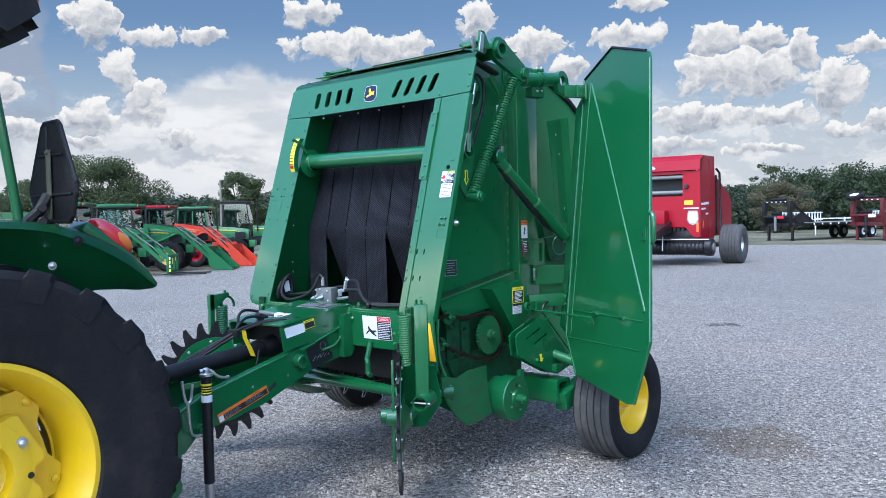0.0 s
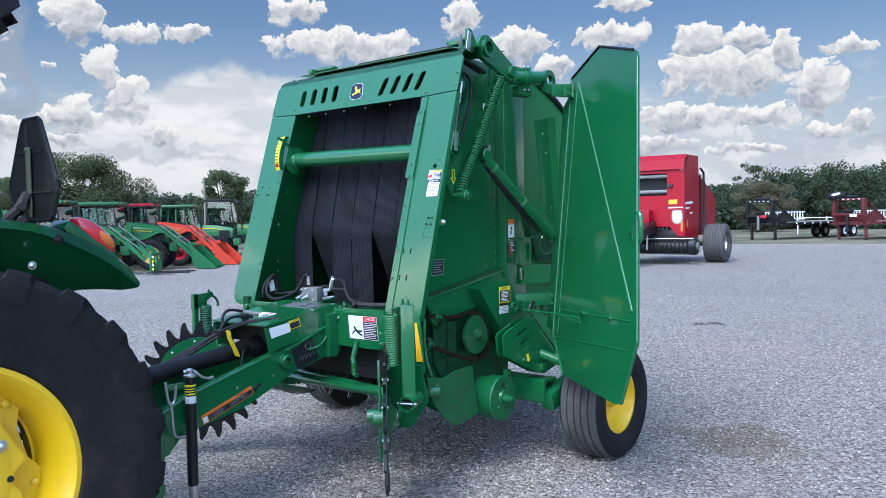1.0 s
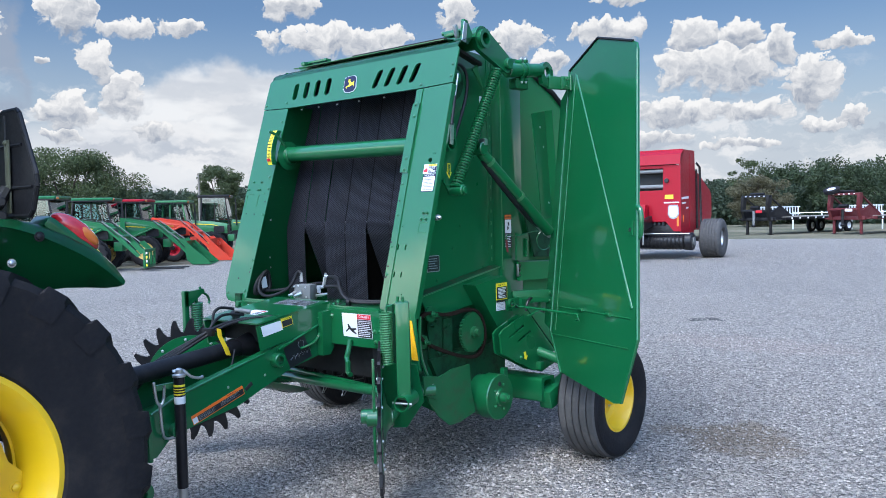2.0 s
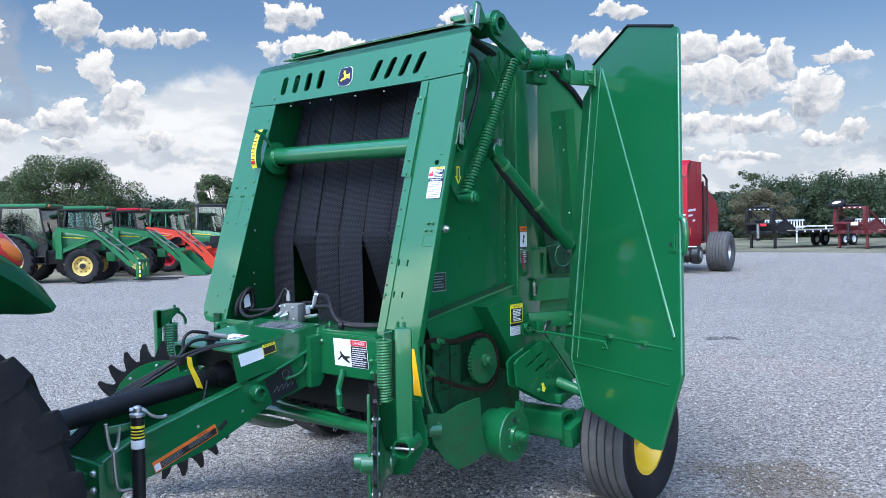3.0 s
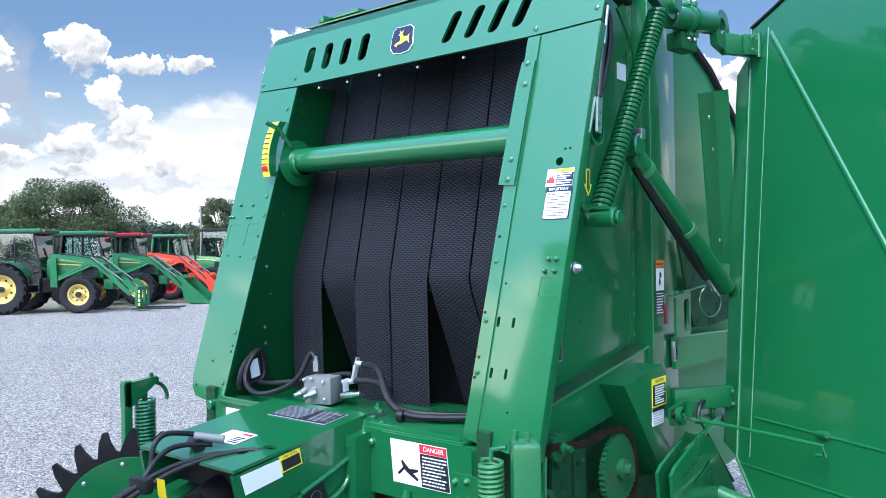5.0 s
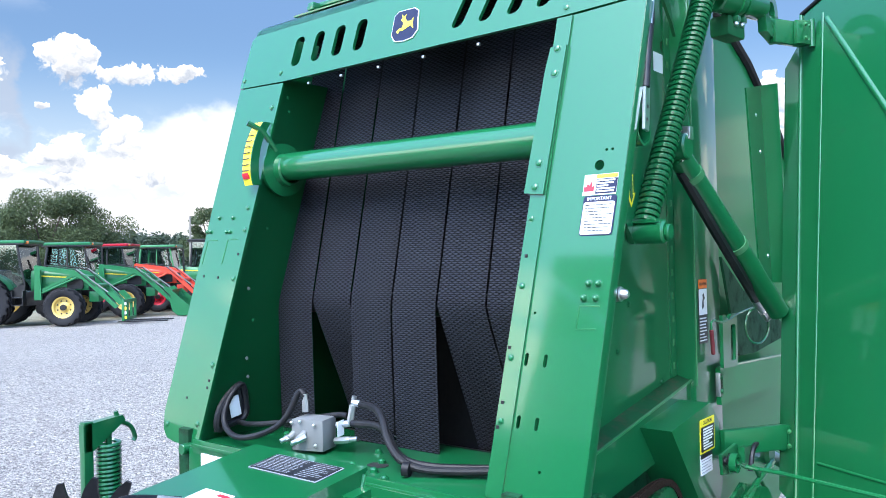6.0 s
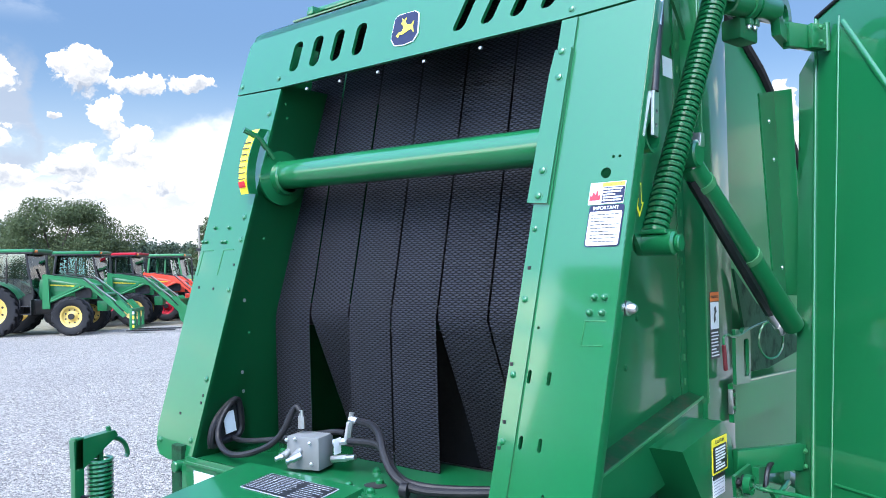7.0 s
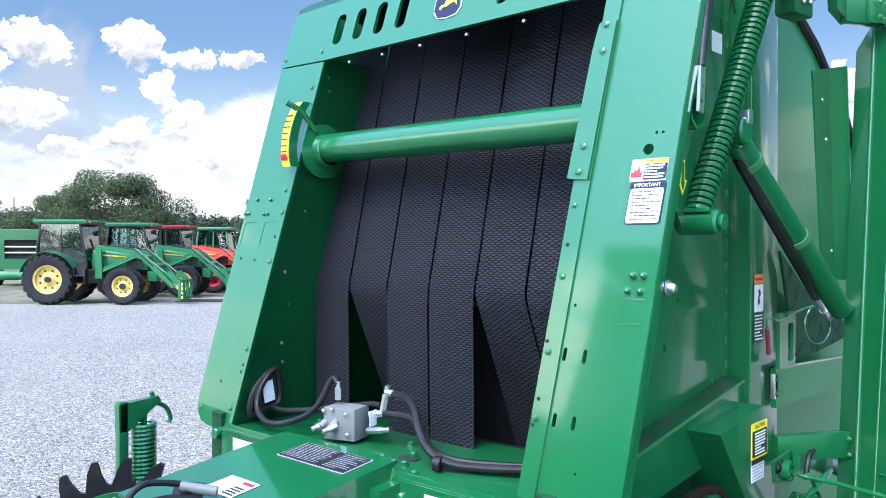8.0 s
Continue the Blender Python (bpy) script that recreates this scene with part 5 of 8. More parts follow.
    part("gear_housing", yz_prism(0.60, 0.70, [(0.42, 0.78), (1.20, 0.80), (1.18, 0.48), (1.0, 0.38), (0.62, 0.42)]), GREEN_GREASE_SHADE, baler)
    # slotted plate and roller before the axle
    sl = [(0.844, 0.891), (0.876, 0.914), (1.113, 0.984), (1.20, 0.957), (1.52, 0.63), (1.314, 0.585), (1.193, 0.619), (0.862, 0.769)]
    s1, s2 = [(0.937, 0.867), (0.951, 0.855), (1.119, 0.911), (1.105, 0.923)], [(1.035, 0.828), (1.049, 0.816), (1.194, 0.865), (1.180, 0.877)]
    p = part("slotted_plate", yz_plate(0.895, 0.012, sl, [s1, s2]), GREEN, baler)
    part("slotted_plate", yz_plate(0.845, 0.012, sl, [s1, s2]), GREEN, baler)
    flat_part("arrow_label", [(1.10, 0.745), (1.125, 0.748), (1.135, 0.715), (1.15, 0.718), (1.128, 0.692), (1.10, 0.708), (1.112, 0.711)], side(0.9073), LABEL_YELLOW, p, "yellow arrow label")
    bolt((0.907, 1.07, 0.715), (1, 0, 0), 0.011, p, GREEN_OLD, 1.0)
    part("pin_block", box((0.915, 1.285, 0.635), (0.05, 0.07, 0.05), 0.006), GREEN, baler)
    part("side_roller", rod((0.86, 1.285, 0.735), (1.06, 1.315, 0.675), 0.031, seg=22, bevel=0.004), GREEN_DULL, baler)
    part("side_roller_pin", rod((1.05, 1.313, 0.678), (1.10, 1.32, 0.665), 0.012, seg=12), STEEL, baler)
    # brace rods
    part("brace", pipe([(0.86, 1.21, 1.018), (0.86, 1.56, 0.70)], 0.006, 8), GREEN_DIRTY, baler)
    part("brace", pipe([(0.86, 1.414, 0.989), (0.86, 1.071, 0.924)], 0.010, 8), GREEN, baler)
    # axle beam: hollow square tube, and wheel spindles
    sq = rounded(-0.08, -0.08, 0.08, 0.08, 0.020, 3)
    hole = rounded(-0.056, -0.060, 0.056, 0.060, 0.03, 4)
    part("axle_beam", plate(sq, [hole], axes((-1.20, 1.29, 0.485), (0, 1, 0), (0, 0, 1)), 2.17), GREEN, baler)
    for sgn, x in ((1, 1.03), (-1, -1.23)):
        own = box((x - 0.06 * sgn, 1.42, 0.46), (0.09, 0.36, 0.12), 0.01, (14, 0, 0))
        rod((x - 0.08 * sgn, WHEEL_Y, 0.385), (x + 0.16 * sgn, WHEEL_Y, 0.385), 0.035, bm=own)
        part("spindle_arm", own, GREEN, baler)


WHEEL_Y = 1.64


def ribbed_wheel(parent, c, sgn, r=0.385, w=0.30, rim_r=0.205):
    """Implement wheel: tyre with circular ribs, yellow dished rim. sgn: side of the outer face."""
    m = axes(c, (0, 0, 1), (0, 1, 0)) if sgn > 0 else axes(c, (0, 0, 1), (0, -1, 0))
    m = Matrix.Translation(c) @ Vector((sgn, 0, 0)).to_track_quat("Z", "Y").to_matrix().to_4x4()
    h = w / 2
    wall = [(rim_r, 0.72), (rim_r + 0.03, 0.88), (r * 0.80, 1.0), (r * 0.92, 0.96), (r * 0.962, 0.86), (r * 0.950, 0.76)]
    prof = [(r * 0.960, -h * 0.86)]
    ribs = 5
    for i in range(ribs):
        a, b = -h * 0.84 + i * (1.68 * h / ribs), -h * 0.84 + (i + 1) * (1.68 * h / ribs)
        crown = r * (1 - 0.02 * abs((a + b) / (2 * h)) ** 2)
        prof += [(crown - 0.004, a + 0.003), (crown, a + 0.008), (crown, b - 0.010), (crown - 0.004, b - 0.005)]
        if i < ribs - 1:
            prof += [(crown - 0.016, b - 0.004), (crown - 0.016, b + 0.001)]
    prof += [(r * 0.960, h * 0.86)]
    wh = part("wheel", lathe([(rim_r, -h * 0.75), (rim_r + 0.012, -h * 0.75), (rim_r + 0.012, -h * 0.68), (rim_r - 0.01, -h * 0.6), (rim_r - 0.025, 0), (rim_r - 0.008, h * 0.55), (rim_r + 0.010, h * 0.70),
                              (rim_r + 0.010, h * 0.78), (rim_r - 0.006, h * 0.78), (rim_r - 0.018, h * 0.62), (rim_r - 0.03, h * 0.35), (rim_r - 0.045, h * 0.10), (rim_r - 0.075, -h * 0.02), (0.085, h * 0.06), (0.07, h * 0.14), (0.0, h * 0.14)], m, 48), YELLOW, parent, "dished yellow steel rim")
    own = lathe([(q, -h * k) for q, k in wall], m, 64)
    lathe([(q, h * k) for q, k in wall], m, 64, own)
    part("tyre", own, RUBBER, wh, "black tyre sidewalls")
    part("tread", lathe(prof, m, 64), RUBBER_GREY, wh, "worn grey ribbed tread")
    part("hub", lathe([(0, h * 0.14), (0.045, h * 0.14), (0.042, h * 0.5), (0.03, h * 0.56), (0, h * 0.56)], m, 20), YELLOW, wh)
    for i in range(6):
        a = 2 * math.pi * i / 6
        bolt(m @ V(0.066 * math.cos(a), 0.066 * math.sin(a), h * 0.14), V(sgn, 0, 0), 0.009, wh, STEEL, 1.2)
    return wh


drives()
ribbed_wheel(baler, V(1.185, WHEEL_Y, 0.388), 1)
ribbed_wheel(baler, V(-1.385, WHEEL_Y, 0.388), -1)


def rake_wheel(c, nrm, right_side):
    """Gathering wheel: green disc, black hooked rubber teeth, with its arm, post and spring."""
    zv = V(0, 0, 1)
    m = axes(c, zv.cross(Vector(nrm)), zv)
    teeth, out = 22, []
    for i in range(teeth):
        for da, k in ((0.0, 0.325), (0.30, 0.385), (0.52, 0.418), (0.68, 0.415), (0.70, 0.37), (0.80, 0.335)):
            a = 2 * math.pi * (i + da) / teeth
            out.append((k * math.cos(a), k * math.sin(a)))
    part("tooth_ring", plate(out, [circle(0, 0, 0.25, 40)], m @ Matrix.Translation((0, 0, -0.008)), 0.016), BLACK, baler, "black rubber ring of hooked teeth")
    disc = part("gathering_disc", lathe([(0, -0.012), (0.300, -0.012), (0.305, 0.0), (0.300, 0.012), (0.20, 0.014), (0.08, 0.03), (0.04, 0.06), (0, 0.06)], m, 56), GREEN, baler)
    for i in range(10):
        a = 2 * math.pi * (i + 0.3) / 10
        for s in (1, -1):
            bolt(m @ V(0.275 * math.cos(a), 0.275 * math.sin(a), 0.012 * s), Vector(nrm) * s, 0.008, disc, STEEL, 0.8)
    part("wheel_hub", rod(m @ V(0, 0, -0.08), m @ V(0, 0, 0.07), 0.045, seg=20, bevel=0.006), GREEN, baler)
    return m


def front_gear():
    """Tongue, cross beam, deck, valve, hoses, pick-up, jack."""
    # two tongue beams
    beam = [(0.10, 0.99), (-0.10, 0.925), (-0.31, 0.865), (-0.87, 0.725), (-1.015, 0.66), (-1.015, 0.44), (-0.985, 0.445), (-0.90, 0.53), (-0.48, 0.608), (-0.11, 0.752), (0.12, 0.80), (0.20, 0.83), (0.20, 1.0)]
    tongue = part("tongue_beam", yz_prism(0.015, 0.08, beam), GREEN, baler)
    part("tongue_beam", yz_prism(-0.38, -0.315, beam), GREEN, baler)
    for x, lip in ((0.0475, 0.06), (-0.3475, 0.06)):
        part("beam_edge", pipe([(x + 0.03, -0.31, 0.866), (x + 0.03, -0.87, 0.726), (x + 0.03, -1.01, 0.662)], 0.007, 8), GREEN, tongue)
    part("hitch_plate", box((-0.15, -1.10, 0.60), (0.34, 0.12, 0.03), 0.006), GREEN, baler)
    own = box((-0.15, -1.27, 0.585), (0.10, 0.26, 0.03), 0.006)
    box((-0.15, -1.27, 0.515), (0.10, 0.26, 0.03), 0.006, bm=own)
    rod((-0.15, -1.33, 0.45), (-0.15, -1.33, 0.66), 0.018, bm=own)
    part("hitch_clevis", own, GREEN, baler)
    ep = part("tongue_end_plate", box((-0.15, -1.028, 0.545), (0.50, 0.022, 0.23), 0.004), GREEN, baler)
    for x in (-0.36, 0.06):
        for z in (0.48, 0.55, 0.62):
            bolt((x, -1.039, z), (0, -1, 0), 0.013, ep, STEEL, 1.1)
    # upper cover, hollow at its front
    cov = part("tongue_cover", yz_prism(0.075, 0.088, [(-0.353, 1.027), (-0.326, 0.886), (-0.10, 0.925), (0.12, 0.99), (0.185, 1.075), (0.20, 1.112)]), GREEN, baler)
    part("tongue_cover", yz_prism(-0.425, -0.412, [(-0.353, 1.027), (-0.326, 0.886), (-0.10, 0.925), (0.12, 0.99), (0.20, 1.112)]), GREEN, baler)
    top = axes((-0.17, -0.35, 1.034), (1, 0, 0), (0, 0.60, 0.080))
    hole1, hole2 = [(x, y) for x, y in rounded(0.10, 0.10, 0.165, 0.135, 0.015, 3)], [(x, y) for x, y in rounded(0.17, 0.17, 0.225, 0.20, 0.013, 3)]
    part("cover_top", plate([(-0.255, 0), (0.258, 0), (0.258, 0.56), (-0.255, 0.56)], [hole1, hole2], top, 0.010), GREEN, baler)
    # near-black block fills the cover, its colour standing in for shade
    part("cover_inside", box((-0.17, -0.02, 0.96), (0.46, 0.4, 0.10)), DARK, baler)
    part("cover_edge", pipe([(0.09, -0.10, 0.915), (0.09, 0.12, 0.985), (0.092, 0.17, 1.04), (0.092, 0.19, 1.10)], 0.008, 8, smooth_path=2), GREEN, baler)
    own = box((0.085, -0.155, 0.895), (0.03, 0.11, 0.012), 0.003, (17, 0, 0))
    part("weld_tab", own, GREEN, baler)
    # gusset to the cross beam: rounded web
    web = [(0.10, 0.80), (0.10, 1.06), (0.19, 1.07), (0.19, 0.84), (0.16, 0.80)]
    part("gusset", yz_prism(0.08, 0.13, web), GREEN, baler)
    part("gusset_bead", pipe([(0.094, -0.04, 0.86), (0.094, 0.05, 0.875), (0.094, 0.10, 0.91), (0.094, 0.12, 0.97), (0.094, 0.10, 1.03)], 0.009, 8, smooth_path=2), GREEN, baler)
    part("cross_beam", box((-0.11, 0.235, 0.965), (1.34, 0.10, 0.20), 0.01), GREEN, baler)
    plate_m = axes((0, 0.180, 0), (1, 0, 0), (0, 0, 1))
    dp = part("front_plate", plate(rounded(0.10, 0.865, 0.56, 1.075, 0.006, 2), [], plate_m, 0.006), GREEN, baler)
    m = plate_m @ Matrix.Translation((0, 0, 0.0063))
    flat_part("danger_label", [(0.235, 0.918), (0.478, 0.918), (0.462, 1.058), (0.222, 1.058)], m, WHITE, dp, "white, red and black danger label")
    flat_part("danger_field", [(0.360, 0.921), (0.475, 0.921), (0.464, 1.026), (0.352, 1.026)], m, PAPER_BLACK, dp, "black text field", 0.0013)
    flat_part("danger_band", [(0.352, 1.028), (0.464, 1.028), (0.461, 1.056), (0.350, 1.056)], m, LABEL_RED, dp, "red band", 0.0013)
    writing("DANGER", m @ Matrix.Translation((0.409, 1.042, 0.0026)), 0.021, WHITE, dp)
    bars(0.364, 0.468, 0.926, 1.022, 9, m @ Matrix.Translation((0, 0, 0.0026)), WHITE, dp, seed=8, fill=0.4)
    fig = [(0.262, 0.945), (0.285, 0.965), (0.300, 0.955), (0.318, 0.945), (0.342, 0.935), (0.345, 0.942), (0.322, 0.957), (0.345, 0.965), (0.342, 0.972), (0.305, 0.97), (0.29, 0.982), (0.278, 0.995), (0.270, 0.99), (0.279, 0.972), (0.255, 0.95)]
    flat_part("pictogram", fig, m, PAPER_BLACK, dp, "", 0.0013)
    part("joint_plate", plate(rounded(0.485, 0.88, 0.60, 0.99, 0.006, 2), [], plate_m @ Matrix.Translation((0, 0, 0.008)), 0.008), GREEN, baler)
    for x, z in ((0.505, 0.965), (0.550, 0.972), (0.510, 0.905), (0.552, 0.912)):
        bolt((x, 0.164, z), (0, -1, 0), 0.0095, dp, GREEN_OLD, 1.3)
    # deck behind the beam
    dk = part("deck", box((-0.12, 0.42, 1.075), (1.28, 0.48, 0.012), 0.002), GREEN, baler)
    deck_top = 1.081
    part("deck_lip", box((-0.12, 0.190, 1.072), (1.26, 0.012, 0.05), 0.003), GREEN, baler)
    m = axes((-0.10, 0.13, 1.1095), (1, 0.0, 0), (0, 0.6, 0.08))
    flat_part("deck_label", rounded(-0.165, -0.080, 0.135, 0.035, 0.004, 2), m, LABEL_GREY, dk, "black information plate with pale edge")
    flat_part("deck_label_field", rounded(-0.161, -0.076, 0.131, 0.031, 0.003, 2), m, PAPER_BLACK, dk, "", 0.0013)
    bars(-0.155, 0.01, -0.070, 0.026, 11, m @ Matrix.Translation((0, 0, 0.0026)), LABEL_GREY, dk, seed=9, fill=0.22)
    bars(0.03, 0.125, -0.070, 0.026, 9, m @ Matrix.Translation((0, 0, 0.0026)), LABEL_GREY, dk, seed=10, fill=0.22)
    flat_part("white_label", rounded(-0.14, -0.34, -0.005, -0.245, 0.004, 2), m, WHITE, dk, "white label with red print")
    bars(-0.06, -0.01, -0.275, -0.25, 1, m @ Matrix.Translation((0, 0, 0.0014)), LABEL_RED, dk, seed=11)
    bars(-0.06, -0.01, -0.335, -0.285, 4, m @ Matrix.Translation((0, 0, 0.0014)), LABEL_BLUE, dk, seed=12)
    # side labels on the tongue
    m = side(0.0883)
    flat_part("white_label", [(-0.327, 1.023), (-0.31, 0.963), (-0.169, 0.987), (-0.183, 1.042)], m, WHITE, cov, "white label")
    flat_part("caution_label", [(-0.183, 1.050), (-0.172, 0.997), (-0.091, 1.011), (-0.102, 1.062)], m, LABEL_YELLOW, cov, "yellow and black caution label")
    flat_part("caution_field", [(-0.176, 1.036), (-0.168, 1.002), (-0.096, 1.015), (-0.105, 1.048)], m, PAPER_BLACK, cov, "", 0.0013)
    writing("CAUTION", m @ Matrix.Translation((-0.142, 1.049, 0.0014)) @ Matrix.Rotation(radians(9), 4, "Z"), 0.0125, PAPER_BLACK, cov)
    m = side(0.0803)
    flat_part("dark_label", [(-0.172, 0.896), (-0.116, 0.752), (0.055, 0.800), (-0.005, 0.940)], m, PAPER_BLACK, tongue, "black diagram label")
    own = pipe([m @ V(-0.03 + 0.022 * math.cos(a), 0.885 + 0.022 * math.sin(a), 0.0014) for a in [2 * math.pi * i / 20 for i in range(20)]], 0.0008, 5, closed=True)
    for k in range(5):
        pipe([m @ V(-0.11 + 0.03 * k, 0.80 + 0.006 * k, 0.0014), m @ V(-0.085 + 0.03 * k, 0.83 + 0.006 * k, 0.0014), m @ V(-0.075 + 0.03 * k, 0.80 + 0.008 * k, 0.0014)], 0.0007, 5, own)
    part("label_drawing", own, LABEL_GREY, tongue)
    ang = math.atan2(0.699 - 0.612, -0.482 + 0.75)
    m2 = m @ Matrix.Translation((-0.603, 0.640, 0)) @ Matrix.Rotation(ang, 4, "Z")
    flat_part("warning_label", rounded(-0.185, -0.026, 0.160, 0.026, 0.003, 2), m2, LABEL_ORANGE, tongue, "orange-edged warning label")
    flat_part("warning_field", rounded(-0.150, -0.021, 0.155, 0.010, 0.002, 2), m2, PAPER_BLACK, tongue, "", 0.0013)
    flat_part("label_end", rounded(-0.182, -0.021, -0.153, 0.010, 0.002, 2), m2, WHITE, tongue, "", 0.0013)
    writing("WARNING", m2 @ Matrix.Translation((0.08, 0.018, 0.0014)), 0.012, PAPER_BLACK, tongue)
    bars(-0.145, -0.03, -0.018, 0.008, 4, m2 @ Matrix.Translation((0, 0, 0.0026)), LABEL_GREY, tongue, seed=13, fill=0.22)
    bars(0.0, 0.13, -0.014, 0.010, 4, m2 @ Matrix.Translation((0, 0, 0.0026)), LABEL_GREY, tongue, seed=14, fill=0.22)
    part("pivot_boss", lathe([(0, 0), (0.040, 0), (0.040, 0.045), (0.036, 0.05), (0.024, 0.05), (0.024, 0.015), (0, 0.015)], aim((0.08, -0.222, 0.820), (1, -0.222, 0.820))[0], 22), GREEN, tongue)
    part("beam_slot", box((0.0805, -0.415, 0.70), (0.004, 0.055, 0.022), 0.001, (35, 0, 0)), DARK, tongue)
    for y, z in ((-0.30, 0.745), (-0.20, 0.88), (-0.55, 0.72)):
        bolt((0.08, y, z), (1, 0, 0), 0.006, tongue, STEEL)
    # valve block with fittings
    vc = V(-0.305, 0.355, 1.148)
    rot = (0, 0, 18)
    vb = part("valve_block", box(vc - V(0, 0, 0.006), (0.118, 0.094, 0.104), 0.006, rot), ALU, baler, "cast grey hydraulic valve block")
    def fit_at(p, q, r=0.012):
        own = rod(p, q, r, seg=6)
        d = (Vector(q) - Vector(p))
        rod(Vector(p) + d * 0.75, Vector(q) + d * 0.5, r * 0.72, seg=12, bm=own)
        return part("fitting", own, STEEL, vb, "bright hydraulic fitting")
    fit_at(vc + V(-0.04, 0.0, 0.06), vc + V(-0.04, 0.0, 0.10))
    fit_at(vc + V(-0.045, -0.05, -0.01), vc + V(-0.055, -0.080, -0.02), 0.012)
    fit_at(vc + V(0.01, -0.05, -0.01), vc + V(0.0, -0.080, -0.02), 0.012)
    fit_at(vc + V(0.07, 0.04, 0.02), vc + V(0.12, 0.05, 0.03))
    fit_at(vc + V(0.07, 0.03, -0.03), vc + V(0.13, 0.04, -0.02))
    fit_at(vc + V(0.12, 0.05, 0.03), vc + V(0.13, 0.055, 0.09))
    fit_at(vc + V(0.13, 0.055, 0.10), vc + V(0.17, 0.06, 0.095), 0.011)
    flat_part("block_label", rounded(0.02, -0.02, 0.065, 0.03, 0.002, 2), axes(vc + V(0.03, -0.02, 0.0), (math.cos(radians(108)), math.sin(radians(108)), 0), (0, 0, 1)) @ Matrix.Translation((-0.02, 0.01, -0.0)), WHITE, vb, "", 0.08)
    for dx, dz in ((-0.05, 0.035), (-0.02, 0.04), (0.03, 0.03), (-0.05, -0.035), (0.035, -0.035)):
        bolt(vc + V(dx + 0.015, -0.052 + dx * 0.32, dz), (0.31, -0.95, 0), 0.005, vb, STEEL, 1.0)
    part("solenoid", rod(vc + V(-0.035, -0.045, 0.005), vc + V(-0.044, -0.072, -0.018), 0.012, seg=14, bevel=0.003), ALU, vb)
    part("solenoid", rod(vc + V(0.005, -0.04, 0.005), vc + V(-0.004, -0.067, -0.018), 0.012, seg=14, bevel=0.003), ALU, vb)
    part("hose_tie", rod((0.155, 0.285, 1.105), (0.175, 0.292, 1.104), 0.021, seg=14), BLACK, baler)
    # hoses across the deck
    def hose(pts, r=0.013, label="black hydraulic hose"):
        return part("hose", pipe(pts, r, 10, smooth_path=3), BLACK, baler, label)
    hose([vc + V(0.16, 0.06, 0.095), (0.0, 0.36, 1.25), (0.08, 0.30, 1.16), (0.17, 0.29, 1.105), (0.30, 0.36, 1.10), (0.50, 0.46, 1.115)], 0.0120)
    hose([vc + V(0.13, 0.05, 0.03), (-0.02, 0.40, 1.19), (0.08, 0.33, 1.13), (0.18, 0.315, 1.11), (0.32, 0.39, 1.105), (0.50, 0.49, 1.115)], 0.0120)
    hose([vc + V(-0.04, 0.0, 0.11), vc + V(-0.07, 0.0, 0.14), (-0.40, 0.31, 1.17), (-0.50, 0.27, 1.12), (-0.60, 0.25, 1.105), (-0.700, 0.275, 1.14), (-0.712, 0.30, 1.21), (-0.716, 0.35, 1.262), (-0.74, 0.37, 1.25)], 0.0105)
    hose([vc + V(0.10, 0.06, 0.05), (-0.25, 0.42, 1.20), (-0.42, 0.36, 1.165), (-0.60, 0.32, 1.14), (-0.72, 0.36, 1.13)], 0.0095)
    part("white_tag", box((-0.722, 0.345, 1.19), (0.004, 0.045, 0.075), 0.001, (10, 0, 0)), WHITE, baler, "white plastic tag")
    tri = [(0.378, 1.277), (0.283, 1.204), (0.264, 1.108), (0.317, 1.128), (0.404, 1.135), (0.395, 1.238)]
    # no cut hole: a near-black plate carries the opening's shade
    part("hose_opening", yz_plate(-0.738, 0.006, tri), DARK, baler, "dark plate coloured as the shade in the wall's hose opening")
    part("opening_trim", pipe([(-0.728, y, z) for y, z in tri], 0.013, 8, smooth_path=2, closed=True), BLACK, baler, "black rubber edge trim")
    for x, y in ((-0.05, 0.28), (0.0, 0.36), (-0.10, 0.45), (0.05, 0.27), (-0.56, 0.45), (-0.46, 0.25), (-0.15, 0.25), (0.14, 0.22), (0.02, 0.215)):
        bolt((x, y, deck_top), (0, 0, 1), 0.013, dk, GREEN, 1.1)
    part("deck_opening", plate(rounded(0.0, 0.29, 0.07, 0.34, 0.02, 4), [], Matrix.Translation((-0.03, 0.02, deck_top + 0.0015)), 0.001), DARK, dk)
    for x in (0.10, 0.135):
        bolt((x, 0.178, 1.06 - x * 0.2), (0.2, -1, 0), 0.014, dk, STEEL if x < 0.12 else GREEN, 1.1)
    # left-hand bracket below the post
    part("post_foot", box((-0.80, 0.24, 1.00), (0.07, 0.05, 0.16), 0.006, (0, 0, 20)), GREEN, baler)
    part("foot_pin", rod((-0.80, 0.17, 1.055), (-0.80, 0.30, 1.055), 0.02, seg=14, bevel=0.003), GREEN, baler)
    part("chain_bracket", yz_prism(-0.74, -0.70, [(-0.02, 0.95), (0.16, 0.98), (0.20, 0.90), (0.05, 0.88)]), GREEN, baler)
    part("corner_label", box((-0.63, 0.184, 1.01), (0.14, 0.002, 0.09)), WHITE, baler, "white label with red border")
    links = bmesh.new()
    for i in range(6):
        c = V(-0.70, -0.03 + 0.004 * i, 0.955 - 0.022 * i)
        ring = [c + (V(0.009 * math.cos(a), 0, 0.016 * math.sin(a)) if i % 2 else V(0, 0.009 * math.cos(a), 0.016 * math.sin(a))) for a in [2 * math.pi * k / 10 for k in range(10)]]
        pipe(ring, 0.004, 5, links, closed=True)
    part("safety_chain", links, GREEN_OLD, baler)
